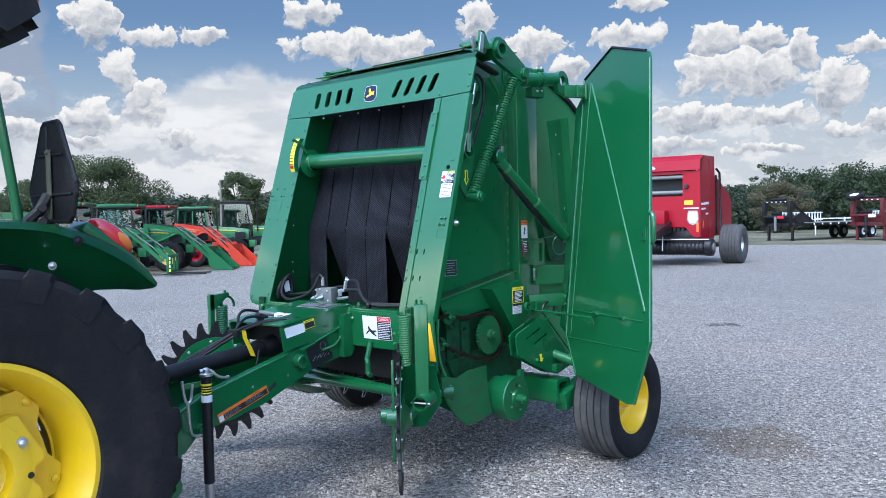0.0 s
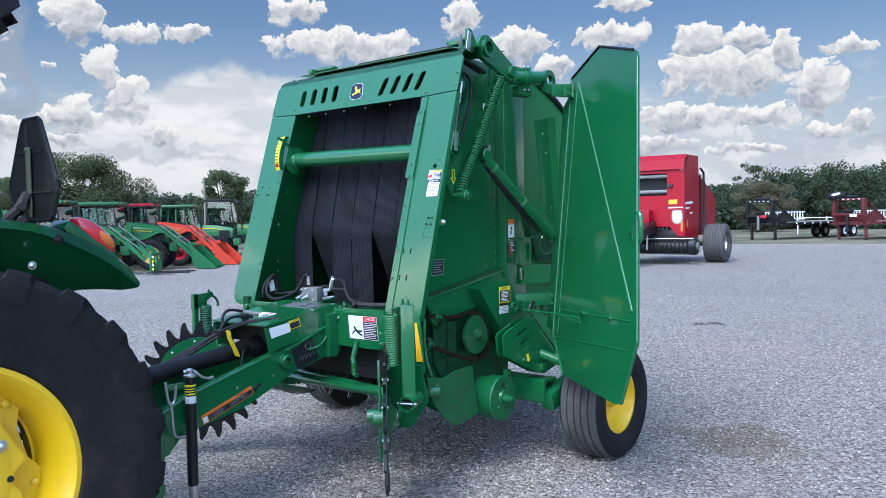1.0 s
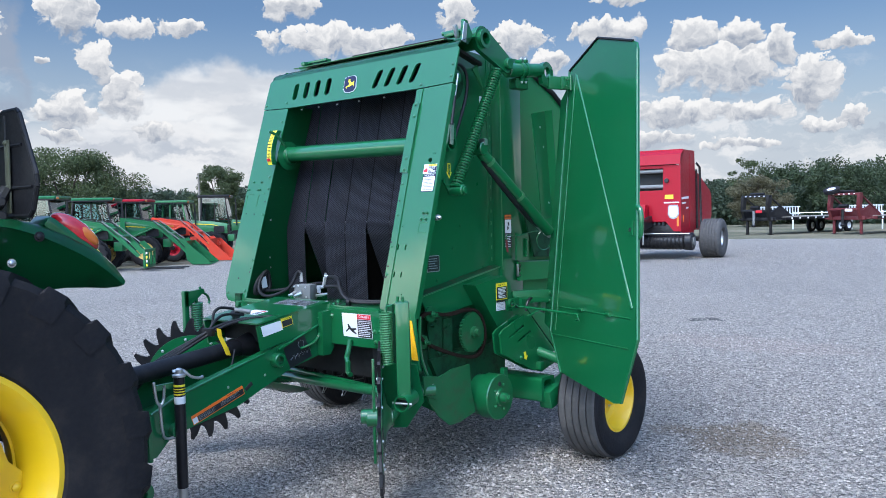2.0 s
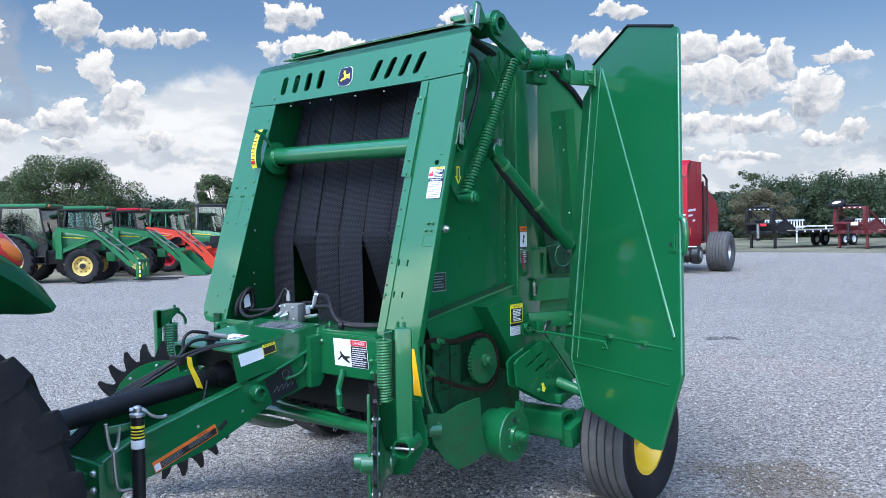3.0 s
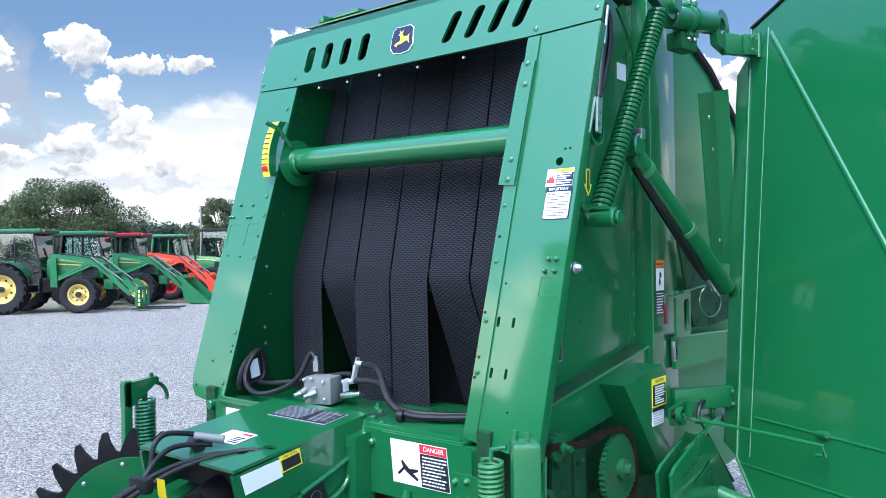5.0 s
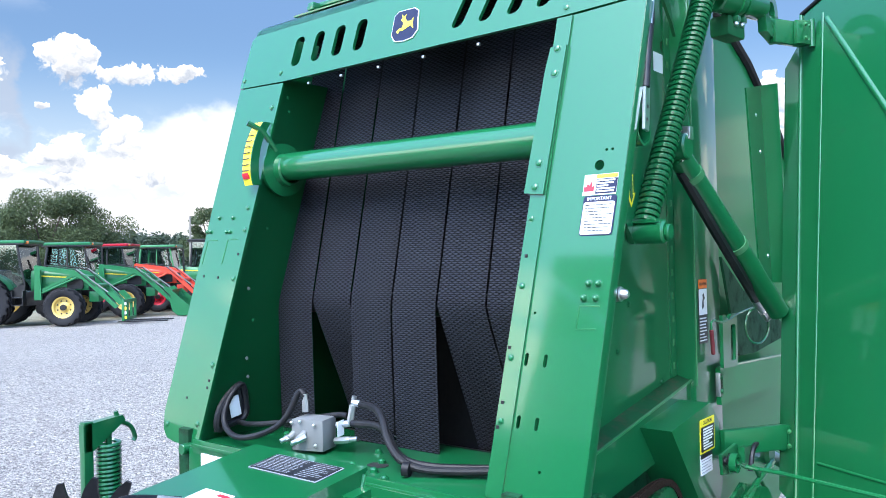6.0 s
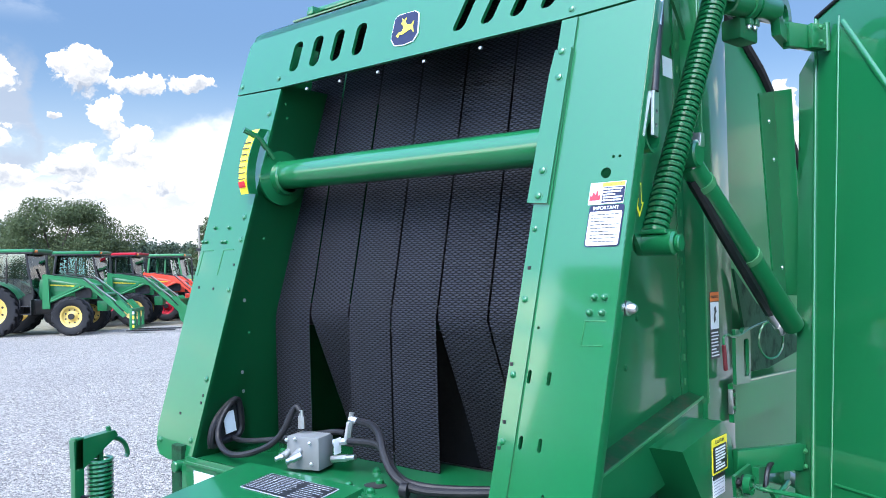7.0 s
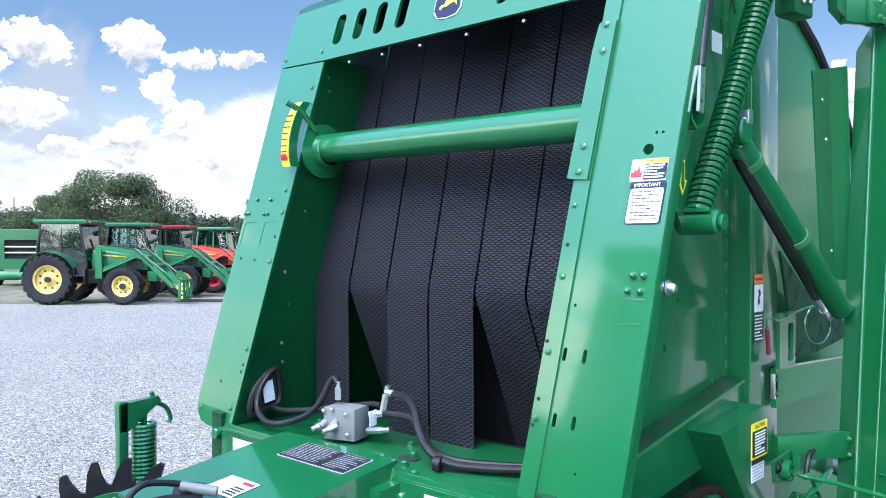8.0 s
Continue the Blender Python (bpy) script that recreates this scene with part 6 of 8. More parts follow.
    # drive shaft with its black guard, and the hose bundle above it
    s0, s1 = V(-0.17, -0.14, 0.895), V(-0.12, -1.75, 0.76)
    sh = part("shaft_guard", rod(s0, s1, 0.048, seg=28), BLACK, baler, "black plastic drive shaft guard")
    part("guard_cone", rod(s0 + V(0, 0.03, 0), s0.lerp(s1, 0.10), 0.10, 0.052, seg=28), BLACK, sh)
    part("guard_chain", pipe([s0 + V(0.06, -0.05, 0.03), s0 + V(0.10, -0.02, -0.05), s0 + V(0.07, -0.06, -0.10)], 0.006, 6, smooth_path=2), STEEL, sh)
    own = rod(s0 + V(0.03, -0.06, -0.08), s0 + V(0.05, -0.10, -0.16), 0.02, seg=12)
    part("lower_fitting", own, STEEL, sh)
    tail = [(-0.22, -0.64, 0.895), (-0.25, -0.80, 0.82), (-0.22, -1.00, 0.66), (-0.20, -1.25, 0.60), (-0.20, -1.45, 0.70)]
    heads = [[(0.04, -0.150, 1.045), (0.02, -0.185, 1.062), (-0.05, -0.250, 1.062), (-0.11, -0.40, 1.035), (-0.13, -0.50, 0.995)],
             [(-0.02, -0.215, 1.040), (-0.04, -0.245, 1.058), (-0.09, -0.32, 1.058), (-0.13, -0.43, 1.035), (-0.145, -0.51, 1.005)],
             [(-0.17, -0.24, 1.090), (-0.20, -0.35, 1.118), (-0.205, -0.40, 1.122), (-0.205, -0.435, 1.090), (-0.185, -0.45, 1.03), (-0.165, -0.50, 0.995)],
             [(-0.15, -0.26, 1.07), (-0.19, -0.37, 1.085), (-0.18, -0.44, 1.055), (-0.155, -0.50, 1.0)]]
    for i, head in enumerate(heads):
        k = 0.014 * i
        hose(head + [(x - k, y, z + 0.4 * k) for x, y, z in tail], 0.0085)
    part("hose_sleeve", rod((-0.12, -0.235, 1.085), (-0.185, -0.30, 1.10), 0.014, seg=12), ALU, baler)
    part("hose_collar", rod((-0.16, -0.30, 1.07), (-0.22, -0.28, 1.075), 0.022, seg=12), BLACK, baler)
    part("hose_clip", box((-0.150, -0.505, 0.998), (0.075, 0.03, 0.045), 0.006, (0, 0, 10)), BLACK, baler)
    own = bmesh.new()
    tape = [(V(-0.115, -0.475, 1.018), V(-0.085, -0.468, 1.016)), (V(-0.098, -0.482, 0.975), V(-0.068, -0.472, 0.973)), (V(-0.062, -0.475, 0.915), V(-0.032, -0.462, 0.913)), (V(-0.045, -0.468, 0.872), V(-0.015, -0.455, 0.870))]
    rows = [(own.verts.new(a), own.verts.new(b)) for a, b in tape]
    for (a, b), (c, d) in zip(rows, rows[1:]):
        own.faces.new((a, b, d, c))
    bmesh.ops.solidify(own, geom=own.faces[:], thickness=0.003)
    part("strap", own, STRAP, baler, "yellow hanging strap")
    lever = part("shaft_coupling", rod((-0.155, -0.36, 0.74), (-0.10, -0.62, 0.70), 0.035, seg=18, bevel=0.006), BLACK_PAINT, baler, "black shaft coupling inside the tongue")
    part("coupling_eye", lathe([(0.016, 0), (0.036, 0), (0.036, 0.03), (0.016, 0.03), (0.016, 0)], Matrix.Translation((-0.03, -0.60, 0.735)), 20), BLACK_PAINT, lever)
    part("coupling_arm", box((-0.06, -0.50, 0.745), (0.05, 0.22, 0.03), 0.006, (6, 0, -14)), BLACK_PAINT, lever)
    part("cable", pipe([(-0.03, -0.42, 0.90), (-0.01, -0.46, 0.80), (-0.02, -0.52, 0.73), (-0.05, -0.60, 0.70)], 0.006, 6, smooth_path=2), BLACK, lever)
    part("tongue_floor", box((-0.15, -0.55, 0.655), (0.33, 0.80, 0.012), 0.003, (12, 0, 0)), GREEN_DIRTY, baler)
    for k in range(4):
        hose([(-0.22 - 0.02 * k, -0.80, 0.83 - 0.01 * k), (-0.20 - 0.02 * k, -1.05, 0.78), (-0.10 - 0.025 * k, -1.22, 0.70 - 0.015 * k), (-0.02 - 0.03 * k, -1.38, 0.60), (-0.05 - 0.03 * k, -1.60, 0.62), (-0.10 - 0.03 * k, -1.80, 0.80)], 0.013)
    # folding jack
    jx, jy = 0.132, -0.880
    jk = part("jack_tube", rod((jx, jy, 0.27), (jx, jy, 0.84), 0.028, seg=24, bevel=0.004), BLACK_PAINT, baler, "black tubular parking jack")
    part("jack_leg", rod((jx, jy, 0.03), (jx, jy, 0.29), 0.025, seg=20), STEEL, jk)
    part("jack_foot", box((jx, jy, 0.02), (0.14, 0.14, 0.018), 0.004), STEEL, jk)
    part("jack_cap", lathe([(0, 0.84), (0.033, 0.84), (0.033, 0.852), (0.02, 0.858), (0.02, 0.878), (0.012, 0.884), (0, 0.884)], Matrix.Translation((jx, jy, 0)), 20), STEEL, jk)
    part("jack_crank", pipe([(jx - 0.01, jy - 0.03, 0.872), (jx + 0.01, jy + 0.02, 0.875), (jx + 0.02, jy + 0.05, 0.835), (jx + 0.02, jy + 0.10, 0.818), (jx + 0.02, jy + 0.125, 0.822)], 0.008, 8, smooth_path=2), STEEL, jk)
    for z0, z1, mat in ((0.750, 0.757, LABEL_YELLOW), (0.705, 0.742, WHITE), (0.765, 0.770, LABEL_YELLOW), (0.778, 0.783, LABEL_YELLOW), (0.792, 0.803, LABEL_YELLOW)):
        part("jack_label", lathe([(0.0282, z0), (0.0286, z0 + 0.001), (0.0286, z1 - 0.001), (0.0282, z1)], Matrix.Translation((jx, jy, 0)), 24), mat, jk)
    part("jack_mount", rod((0.08, jy, 0.56), (jx - 0.005, jy, 0.56), 0.04, seg=20), GREEN, jk)
    part("pull_rod", pipe([(0.12, -1.015, 0.832), (0.12, -1.003, 0.735), (0.12, -0.985, 0.712), (0.12, -0.965, 0.725), (0.12, -0.957, 0.81)], 0.008, 8, smooth_path=1), STEEL, baler, "bent steel latch rod")
    part("pull_rod", pipe([(0.12, -0.985, 0.712), (0.12, -0.975, 0.56), (0.12, -0.955, 0.535), (0.12, -0.905, 0.535)], 0.008, 8, smooth_path=1), STEEL, baler, "bent steel latch rod")
    part("rod_tube", box((0.11, -0.95, 0.80), (0.02, 0.12, 0.03), 0.004), GREEN, baler)
    # pick-up: reel with curved bands and spring tines, wind guard, bar
    reel = part("pickup_reel", rod((-0.80, 0.62, 0.62), (0.62, 0.62, 0.62), 0.11, seg=28), DARK, baler)
    for i in range(15):
        x = -0.76 + i * 0.096
        own = bmesh.new()
        ring = [(x, 0.62 + 0.145 * math.cos(a), 0.62 + 0.14 * math.sin(a)) for a in [2 * math.pi * k / 24 for k in range(24)]]
        pipe(ring, 0.012, 6, own, closed=True)
        part("reel_band", own, BLACK_PAINT, baler, "black curved pick-up band")
        for a in (200, 250, 300):
            a = radians(a + (i % 2) * 22)
            part("tine", pipe([(x + 0.048, 0.62 + 0.11 * math.cos(a), 0.62 + 0.11 * math.sin(a)), (x + 0.048, 0.62 + 0.21 * math.cos(a - 0.2), 0.62 + 0.21 * math.sin(a - 0.2))], 0.0035, 5), STEEL, reel)
    part("guard_bar", rod((-0.30, 0.20, 0.658), (0.60, 0.20, 0.617), 0.018, seg=14), GREEN, baler)
    part("guard_tube", rod((-0.90, 0.16, 0.62), (0.72, 0.16, 0.62), 0.03, seg=18), GREEN, baler)
    own = bmesh.new()
    rows = []
    for i in range(9):
        a = radians(190 + 95 * i / 8)
        rows.append((own.verts.new((-0.80, 0.30 + 0.30 * math.cos(a), 0.66 + 0.17 * math.sin(a))), own.verts.new((-0.30, 0.30 + 0.30 * math.cos(a), 0.66 + 0.17 * math.sin(a)))))
    for (a, b), (c, d) in zip(rows, rows[1:]):
        own.faces.new((a, b, d, c))
    bmesh.ops.solidify(own, geom=own.faces[:], thickness=0.008)
    part("curved_guard", own, GREEN, baler)
    for x in (-0.82, 0.66):
        part("pickup_side", yz_plate(x, 0.01, [(0.20, 0.74), (0.80, 0.76), (0.80, 0.52), (0.66, 0.43), (0.50, 0.45), (0.24, 0.58)]), GREEN, baler)
    # near-black fill under the deck, shade given by its colour
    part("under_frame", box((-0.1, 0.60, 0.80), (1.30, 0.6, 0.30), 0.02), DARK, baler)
    own = bmesh.new()
    pipe([(0.30, 0.165, 0.90), (0.30, 0.13, 0.80), (0.33, 0.11, 0.78), (0.33, 0.11, 0.72), (0.36, 0.10, 0.71)], 0.016, 8, own)
    part("hook", own, GREEN, baler)
    part("feed_rubber", box((0.50, 0.20, 0.80), (0.10, 0.01, 0.22), 0.003), BLACK, baler, "black rubber flap")
    # gathering wheels with their posts and springs
    rake_wheel(V(0.725, -0.03, 0.535), V(0.745, 0.667, 0), True)
    rake_wheel(V(-1.05, -0.03, 0.545), V(-0.718, 0.695, 0), False)
    part("wheel_arm", pipe([(0.76, 0.0, 0.53), (0.72, 0.15, 0.60), (0.70, 0.20, 0.62)], 0.03, 10), GREEN, baler)
    part("wheel_arm", pipe([(-1.08, 0.0, 0.55), (-0.95, 0.15, 0.62), (-0.85, 0.20, 0.62)], 0.03, 10), GREEN, baler)
    own = box((0.70, -0.06, 0.575), (0.016, 0.035, 0.57), 0.004, (0, 0, 44))
    part("wheel_stay", own, GREEN, baler)
    part("hub_stub", rod((0.64, -0.10, 0.545), (0.72, -0.03, 0.545), 0.04, seg=18, bevel=0.004), GREEN, baler)
    # right post: square tube with an open round end and a pin, spring beside it
    rp = part("spring_post", box((0.885, -0.02, 0.92), (0.075, 0.075, 0.52), 0.012, (0, 0, 42)), GREEN, baler)
    em = aim((0.885, 0.03, 0.655), (0.925, -0.085, 0.650))[0]
    part("post_end_ring", lathe([(0.036, -0.02), (0.044, -0.02), (0.044, 0.125), (0.036, 0.125), (0.036, -0.02)], em, 24), GREEN, rp)
    part("post_end_inside", rod(em @ V(0, 0, 0.0), em @ V(0, 0, 0.06), 0.0365, seg=20), DARK, rp)
    part("end_pin", rod(em @ V(-0.055, 0.0, 0.115), em @ V(0.055, 0.0, 0.115), 0.006, seg=8), STEEL, rp)
    for x in (0.862, 0.90):
        part("top_stud", rod((x, -0.03, 1.17), (x, -0.03, 1.205), 0.008, seg=8), GREEN, rp)
    part("post_spring", coil((0.80, -0.055, 0.84), (0.80, -0.055, 1.12), 0.030, 0.006, 22, 6, 14), GREEN_OLD, rp, "pale green coil spring")
    part("spring_eye", pipe([(0.80, -0.055, 1.12), (0.80, -0.05, 1.15), (0.84, -0.04, 1.16)], 0.007, 8), GREEN, rp)
    part("lower_guard", plate(inside(axes((0.80, 0.10, 0.6), (1, 0.3, 0), (0, 0, 1)), [(0.66, 0.06, 0.82), (0.86, 0.12, 0.82), (0.90, 0.13, 0.62), (0.80, 0.10, 0.47), (0.72, 0.08, 0.46), (0.66, 0.06, 0.55)]), [], axes((0.80, 0.10, 0.6), (1, 0.3, 0), (0, 0, 1)), 0.01), GREEN, baler)
    part("foot_tube", rod((0.70, 0.20, 0.63), (0.80, 0.34, 0.63), 0.03, seg=16), GREEN, baler)
    part("reflector", plate([(0.749, fz(1.038)), (0.764, fz(1.038)), (0.846, fz(0.828)), (0.799, fz(0.828))][::-1], [], FRONT @ Matrix.Translation((0, 0, 0.02)), 0.004), REFLECTOR, baler, "amber reflective strip")
    part("reflector_backing", plate([(0.70, fz(1.08)), (0.773, fz(1.08)), (0.855, fz(0.78)), (0.74, fz(0.78))][::-1], [], FRONT @ Matrix.Translation((0, 0, 0.004)), 0.012), GREEN, baler)
    # left post: plate post with a hook and a spring
    part("spring_post", box((-1.170, 0.015, 0.92), (0.036, 0.036, 0.44), 0.005), GREEN, baler)
    own = yz_prism(-1.188, -1.152, [(-0.005, 1.13), (0.15, 1.145), (0.16, 1.125), (0.033, 1.03), (-0.003, 1.03)])
    part("post_head", own, GREEN, baler)
    part("spring_hook", pipe([(-1.17, 0.13, 1.16), (-1.17, 0.14, 1.12), (-1.17, 0.19, 1.10), (-1.17, 0.21, 1.05), (-1.17, 0.20, 1.035)], 0.009, 8, smooth_path=2), GREEN, baler)
    part("post_spring", coil((-1.17, 0.10, 0.80), (-1.17, 0.10, 1.05), 0.040, 0.0075, 16, 6, 16), GREEN, baler, "green coil spring")
    part("spring_core", rod((-1.17, 0.10, 0.80), (-1.17, 0.10, 1.09), 0.012, seg=8), GREEN, baler)


front_gear()


# ---- tractors ----
def lug_tyre(m, r, w, rim_r, lugs, parent, label="", single=False, base=0.952, mat=RUBBER):
    """Tractor tyre with slanted lugs, turned round the z axis of m; single: each lug is a part."""
    h = w / 2
    part("tyre", lathe([(rim_r, -h * 0.70), (rim_r + 0.03, -h * 0.86), (r * 0.78, -h * 1.0), (r * (base - 0.045), -h * 0.985), (r * (base - 0.008), -h * 0.88), (r * base, 0), (r * (base - 0.008), h * 0.88), (r * (base - 0.045), h * 0.985), (r * 0.78, h * 1.0),
                        (rim_r + 0.03, h * 0.86), (rim_r, h * 0.70)], m, 56), mat, parent, label)
    sk, th = 0.50 * 2 * math.pi / lugs * 1.9, 0.048 / r

    def lug(own, m, a0, s):
        ring = []
        for u, a, rr in ((0.02 * h, a0, 1.0), (0.55 * h, a0 + sk * 0.55, 0.998), (0.93 * h, a0 + sk, 0.990), (1.008 * h, a0 + sk * 1.05, 0.955), (1.012 * h, a0 + sk * 1.10, 0.86)):
            q = []
            for da, k in ((-th * 1.15, min(0.955, rr - 0.02)), (-th * 0.85, rr), (th * 0.85, rr), (th * 1.15, min(0.955, rr - 0.02))):
                q.append(own.verts.new(m @ V(r * k * math.cos(a + da), r * k * math.sin(a + da), s * u)))
            ring.append(q)
        for p, q in zip(ring, ring[1:]):
            for k in range(3):
                own.faces.new((p[k], p[k + 1], q[k + 1], q[k]))
        own.faces.new(ring[0])
        own.faces.new(ring[-1][::-1])
        return own
    if single:
        for s in (1, -1):
            me = finish(lug(bmesh.new(), Matrix(), 0.0, s), "tread_lug", mat)
            for i in range(lugs):
                ob = new("tread_lug", me)
                ob.parent = parent
                ob.matrix_basis = m @ Matrix.Rotation(2 * math.pi * (i + (0.5 if s > 0 else 0)) / lugs, 4, "Z")
        return
    own = bmesh.new()
    for i in range(lugs):
        for s in (1, -1):
            lug(own, m, 2 * math.pi * (i + (0.5 if s > 0 else 0)) / lugs, s)
    tagged(part("tread", own, mat, parent), "", "", "", "stuff")


def near_tractor():
    c = V(0.68, -2.24, 0.76)
    tr = thing("tractor", (-0.11, -2.24, 0), "green tractor with cab hitched to the baler, yellow wheel rims", "tractor")
    for sgn, cx in ((1, 0.68), (-1, -0.90)):
        m = axes((cx, c.y, c.z), (0, sgn, 0), (0, 0, 1))
        # rim: broad ring, a recessed star-shaped disc bolted to it, and the hub
        wheel = part("rear_wheel", lathe([(0.40, -0.19), (0.42, -0.19), (0.42, -0.17), (0.38, -0.15), (0.36, -0.02), (0.38, 0.12), (0.425, 0.165), (0.425, 0.185), (0.405, 0.188), (0.385, 0.165), (0.36, 0.12), (0.345, 0.06), (0.335, 0.0), (0.325, 0.0), (0.34, -0.1), (0.37, -0.18), (0.40, -0.19)], m, 64), YELLOW, tr, "yellow steel rear wheel rim")
        lug_tyre(m, 0.765, 0.45, 0.405, 22, wheel, "black lugged tractor tyre", True, 0.978)
        out = []
        for i in range(6):
            for da, k in ((-0.30, 0.295), (-0.13, 0.352), (0.13, 0.352), (0.30, 0.295)):
                a = radians(47 + 60 * (i + da))
                out.append((k * math.cos(a), k * math.sin(a)))
        part("wheel_disc", plate(out, [], m @ Matrix.Translation((0, 0, 0.02)), 0.018), YELLOW, wheel)
        part("rim_inside", lathe([(0.345, -0.16), (0.338, -0.12), (0.30, -0.13), (0.10, -0.14)], m, 48), YELLOW, wheel)
        ring = []
        for i in range(5):
            for da, k in ((-0.34, 0.25), (-0.28, 0.262), (0.28, 0.262), (0.34, 0.25), (0.40, 0.222), (0.60, 0.222)):
                a = radians(30 + 72 * (i + da))
                ring.append((k * math.cos(a), k * math.sin(a)))
        part("hub_casting", plate(ring, [circle(0, 0, 0.145, 32)], m @ Matrix.Translation((0, 0, 0.045)), 0.055), YELLOW, wheel)
        part("hub_dish", lathe([(0.215, 0.10), (0.17, 0.112), (0.145, 0.105), (0.135, 0.06), (0.10, 0.035), (0.0, 0.03)], m, 48), YELLOW, wheel)
        part("axle_hub", lathe([(0, 0.03), (0.060, 0.03), (0.055, 0.10), (0.035, 0.115), (0, 0.115)], m, 36), YELLOW, wheel)
        for i in range(6):
            a = radians(47 + 60 * i)
            bolt(m @ V(0.325 * math.cos(a), 0.325 * math.sin(a), 0.038), V(sgn, 0, 0), 0.018, wheel, YELLOW, 0.8)
        for i in range(10):
            a = radians(30 + 36 * i)
            p = m @ V(0.205 * math.cos(a), 0.205 * math.sin(a), 0.104)
            if i % 2:
                part("bolt_hole", rod(p - V(sgn * 0.01, 0, 0), p + V(sgn * 0.0035, 0, 0), 0.012, seg=12), DARK, wheel)
            else:
                bolt(p, V(sgn, 0, 0), 0.017, wheel, STEEL, 1.0)
        # fender: arched sheet with a rolled outer lip
        own = bmesh.new()
        rows = []
        inner, outer = (0.16, 0.80) if sgn > 0 else (-0.38, -1.02)
        def along(a, pairs):
            for (a0, r0), (a1, r1) in zip(pairs, pairs[1:]):
                if a0 >= a >= a1:
                    return r0 + (r1 - r0) * (a0 - a) / (a0 - a1)
            return pairs[-1][1]
        for i in range(27):
            ang = 150 - 108.6 * i / 26
            a = radians(ang)
            rr = along(ang, ((150, 0.90), (95, 0.905), (81, 0.922), (69, 0.956), (59, 0.982), (50, 0.998), (45, 0.998), (42.5, 0.992), (41.4, 0.975)))
            lip = along(ang, ((150, 0.86), (95, 0.868), (81.8, 0.886), (70, 0.912), (59, 0.924), (49, 0.941), (41.4, 0.949)))
            low = along(ang, ((150, 0.71), (58, 0.72), (46.6, 0.858), (42.5, 0.905), (41.4, 0.925)))
            ny, nz = math.cos(a), math.sin(a)
            xs = [(inner, rr - 0.03), (inner + 0.1 * sgn, rr - 0.008), ((inner + outer) / 2, rr + 0.006), (outer - 0.10 * sgn, rr), (outer - 0.045 * sgn, rr - 0.005), (outer - 0.012 * sgn, (rr + lip) / 2 + 0.006), (outer, lip),
                  (outer - 0.018 * sgn, lip - 0.010), (outer - 0.10 * sgn, low)]
            rows.append([own.verts.new((x, c.y + ny * d, c.z + nz * d)) for x, d in xs])
        for p, q in zip(rows, rows[1:]):
            for k in range(8):
                own.faces.new((p[k], p[k + 1], q[k + 1], q[k]))
        bmesh.ops.solidify(own, geom=own.faces[:], thickness=0.012)
        fd = part("fender", own, GREEN, tr, "glossy green rear fender", 50)
        part("fender_liner", lathe_arc(c, 0.865, inner, outer - 0.06 * sgn, 60, 150), BLACK, fd, "black fender underside")
        x = outer - 0.13 * sgn
        own = bmesh.new()
        bmesh.ops.create_uvsphere(own, u_segments=24, v_segments=14, radius=1.0)
        spread(own.verts, Matrix.Translation((x + 0.04 * sgn, c.y + 0.572, c.z + 0.835)) @ Euler((radians(-39), 0, 0)).to_matrix().to_4x4() @ Matrix.Diagonal((0.065, 0.108, 0.046, 1)))
        lamp = part("tail_lamp", own, LAMP_RED, fd, "red tail lamp lens")
        own = bmesh.new()
        bmesh.ops.create_uvsphere(own, u_segments=20, v_segments=12, radius=1.0)
        spread(own.verts, Matrix.Translation((x + 0.072 * sgn, c.y + 0.595, c.z + 0.825)) @ Euler((radians(-39), 0, 0)).to_matrix().to_4x4() @ Matrix.Diagonal((0.037, 0.062, 0.026, 1)))
        part("turn_lens", own, LAMP_ORANGE, lamp, "amber part of the lamp")
        part("lamp_base", box((x + 0.03 * sgn, c.y + 0.545, c.z + 0.805), (0.14, 0.26, 0.05), 0.02, (-38, 0, 0)), GREEN, fd)
        bolt((outer - 0.001 * sgn, c.y + 0.40, c.z + 0.825), V(sgn, 0, 0), 0.014, fd, BLACK, 0.8)
        bolt((outer - 0.02 * sgn, c.y + 0.31, c.z + 0.735), V(sgn, 0, 0), 0.012, fd, STEEL, 0.8)
    # slow-vehicle plate, seen from behind: black ribbed plastic on a steel strap
    sm = axes((0.70, -1.88, 1.66), (-1, 0, 0), (0, 0, 1))
    tri = [(-0.19, 0.10), (-0.155, 0.02), (-0.13, 0.0), (0.13, 0.0), (0.155, 0.02), (0.19, 0.10), (0.19, 0.14), (0.075, 0.36), (0.055, 0.375), (-0.055, 0.375), (-0.075, 0.36), (-0.19, 0.14)]
    sv = part("warning_triangle", plate(tri, [], sm @ Matrix.Translation((0, 0, -0.006)), 0.008), BLACK, tr, "black back of the slow-vehicle plate")
    own = bmesh.new()
    for i in range(len(tri)):
        rod(sm @ V(*tri[i], 0.0), sm @ V(*tri[(i + 1) % len(tri)], 0.0), 0.009, seg=8, bm=own)
    part("plate_rim", own, BLACK, sv)
    for x0, y0, x1, y1 in ((-0.17, 0.10, 0.17, 0.10), (-0.10, 0.25, 0.10, 0.25), (0.03, 0.02, 0.03, 0.36)):
        part("plate_rib", rod(sm @ V(x0, y0, -0.007), sm @ V(x1, y1, -0.007), 0.006, seg=6), BLACK, sv)
    own = box(sm @ V(0.0, 0.14, -0.016), (0.034, 0.006, 0.26), 0.002)
    part("steel_strap", own, OLIVE, sv, "drab olive steel strap")
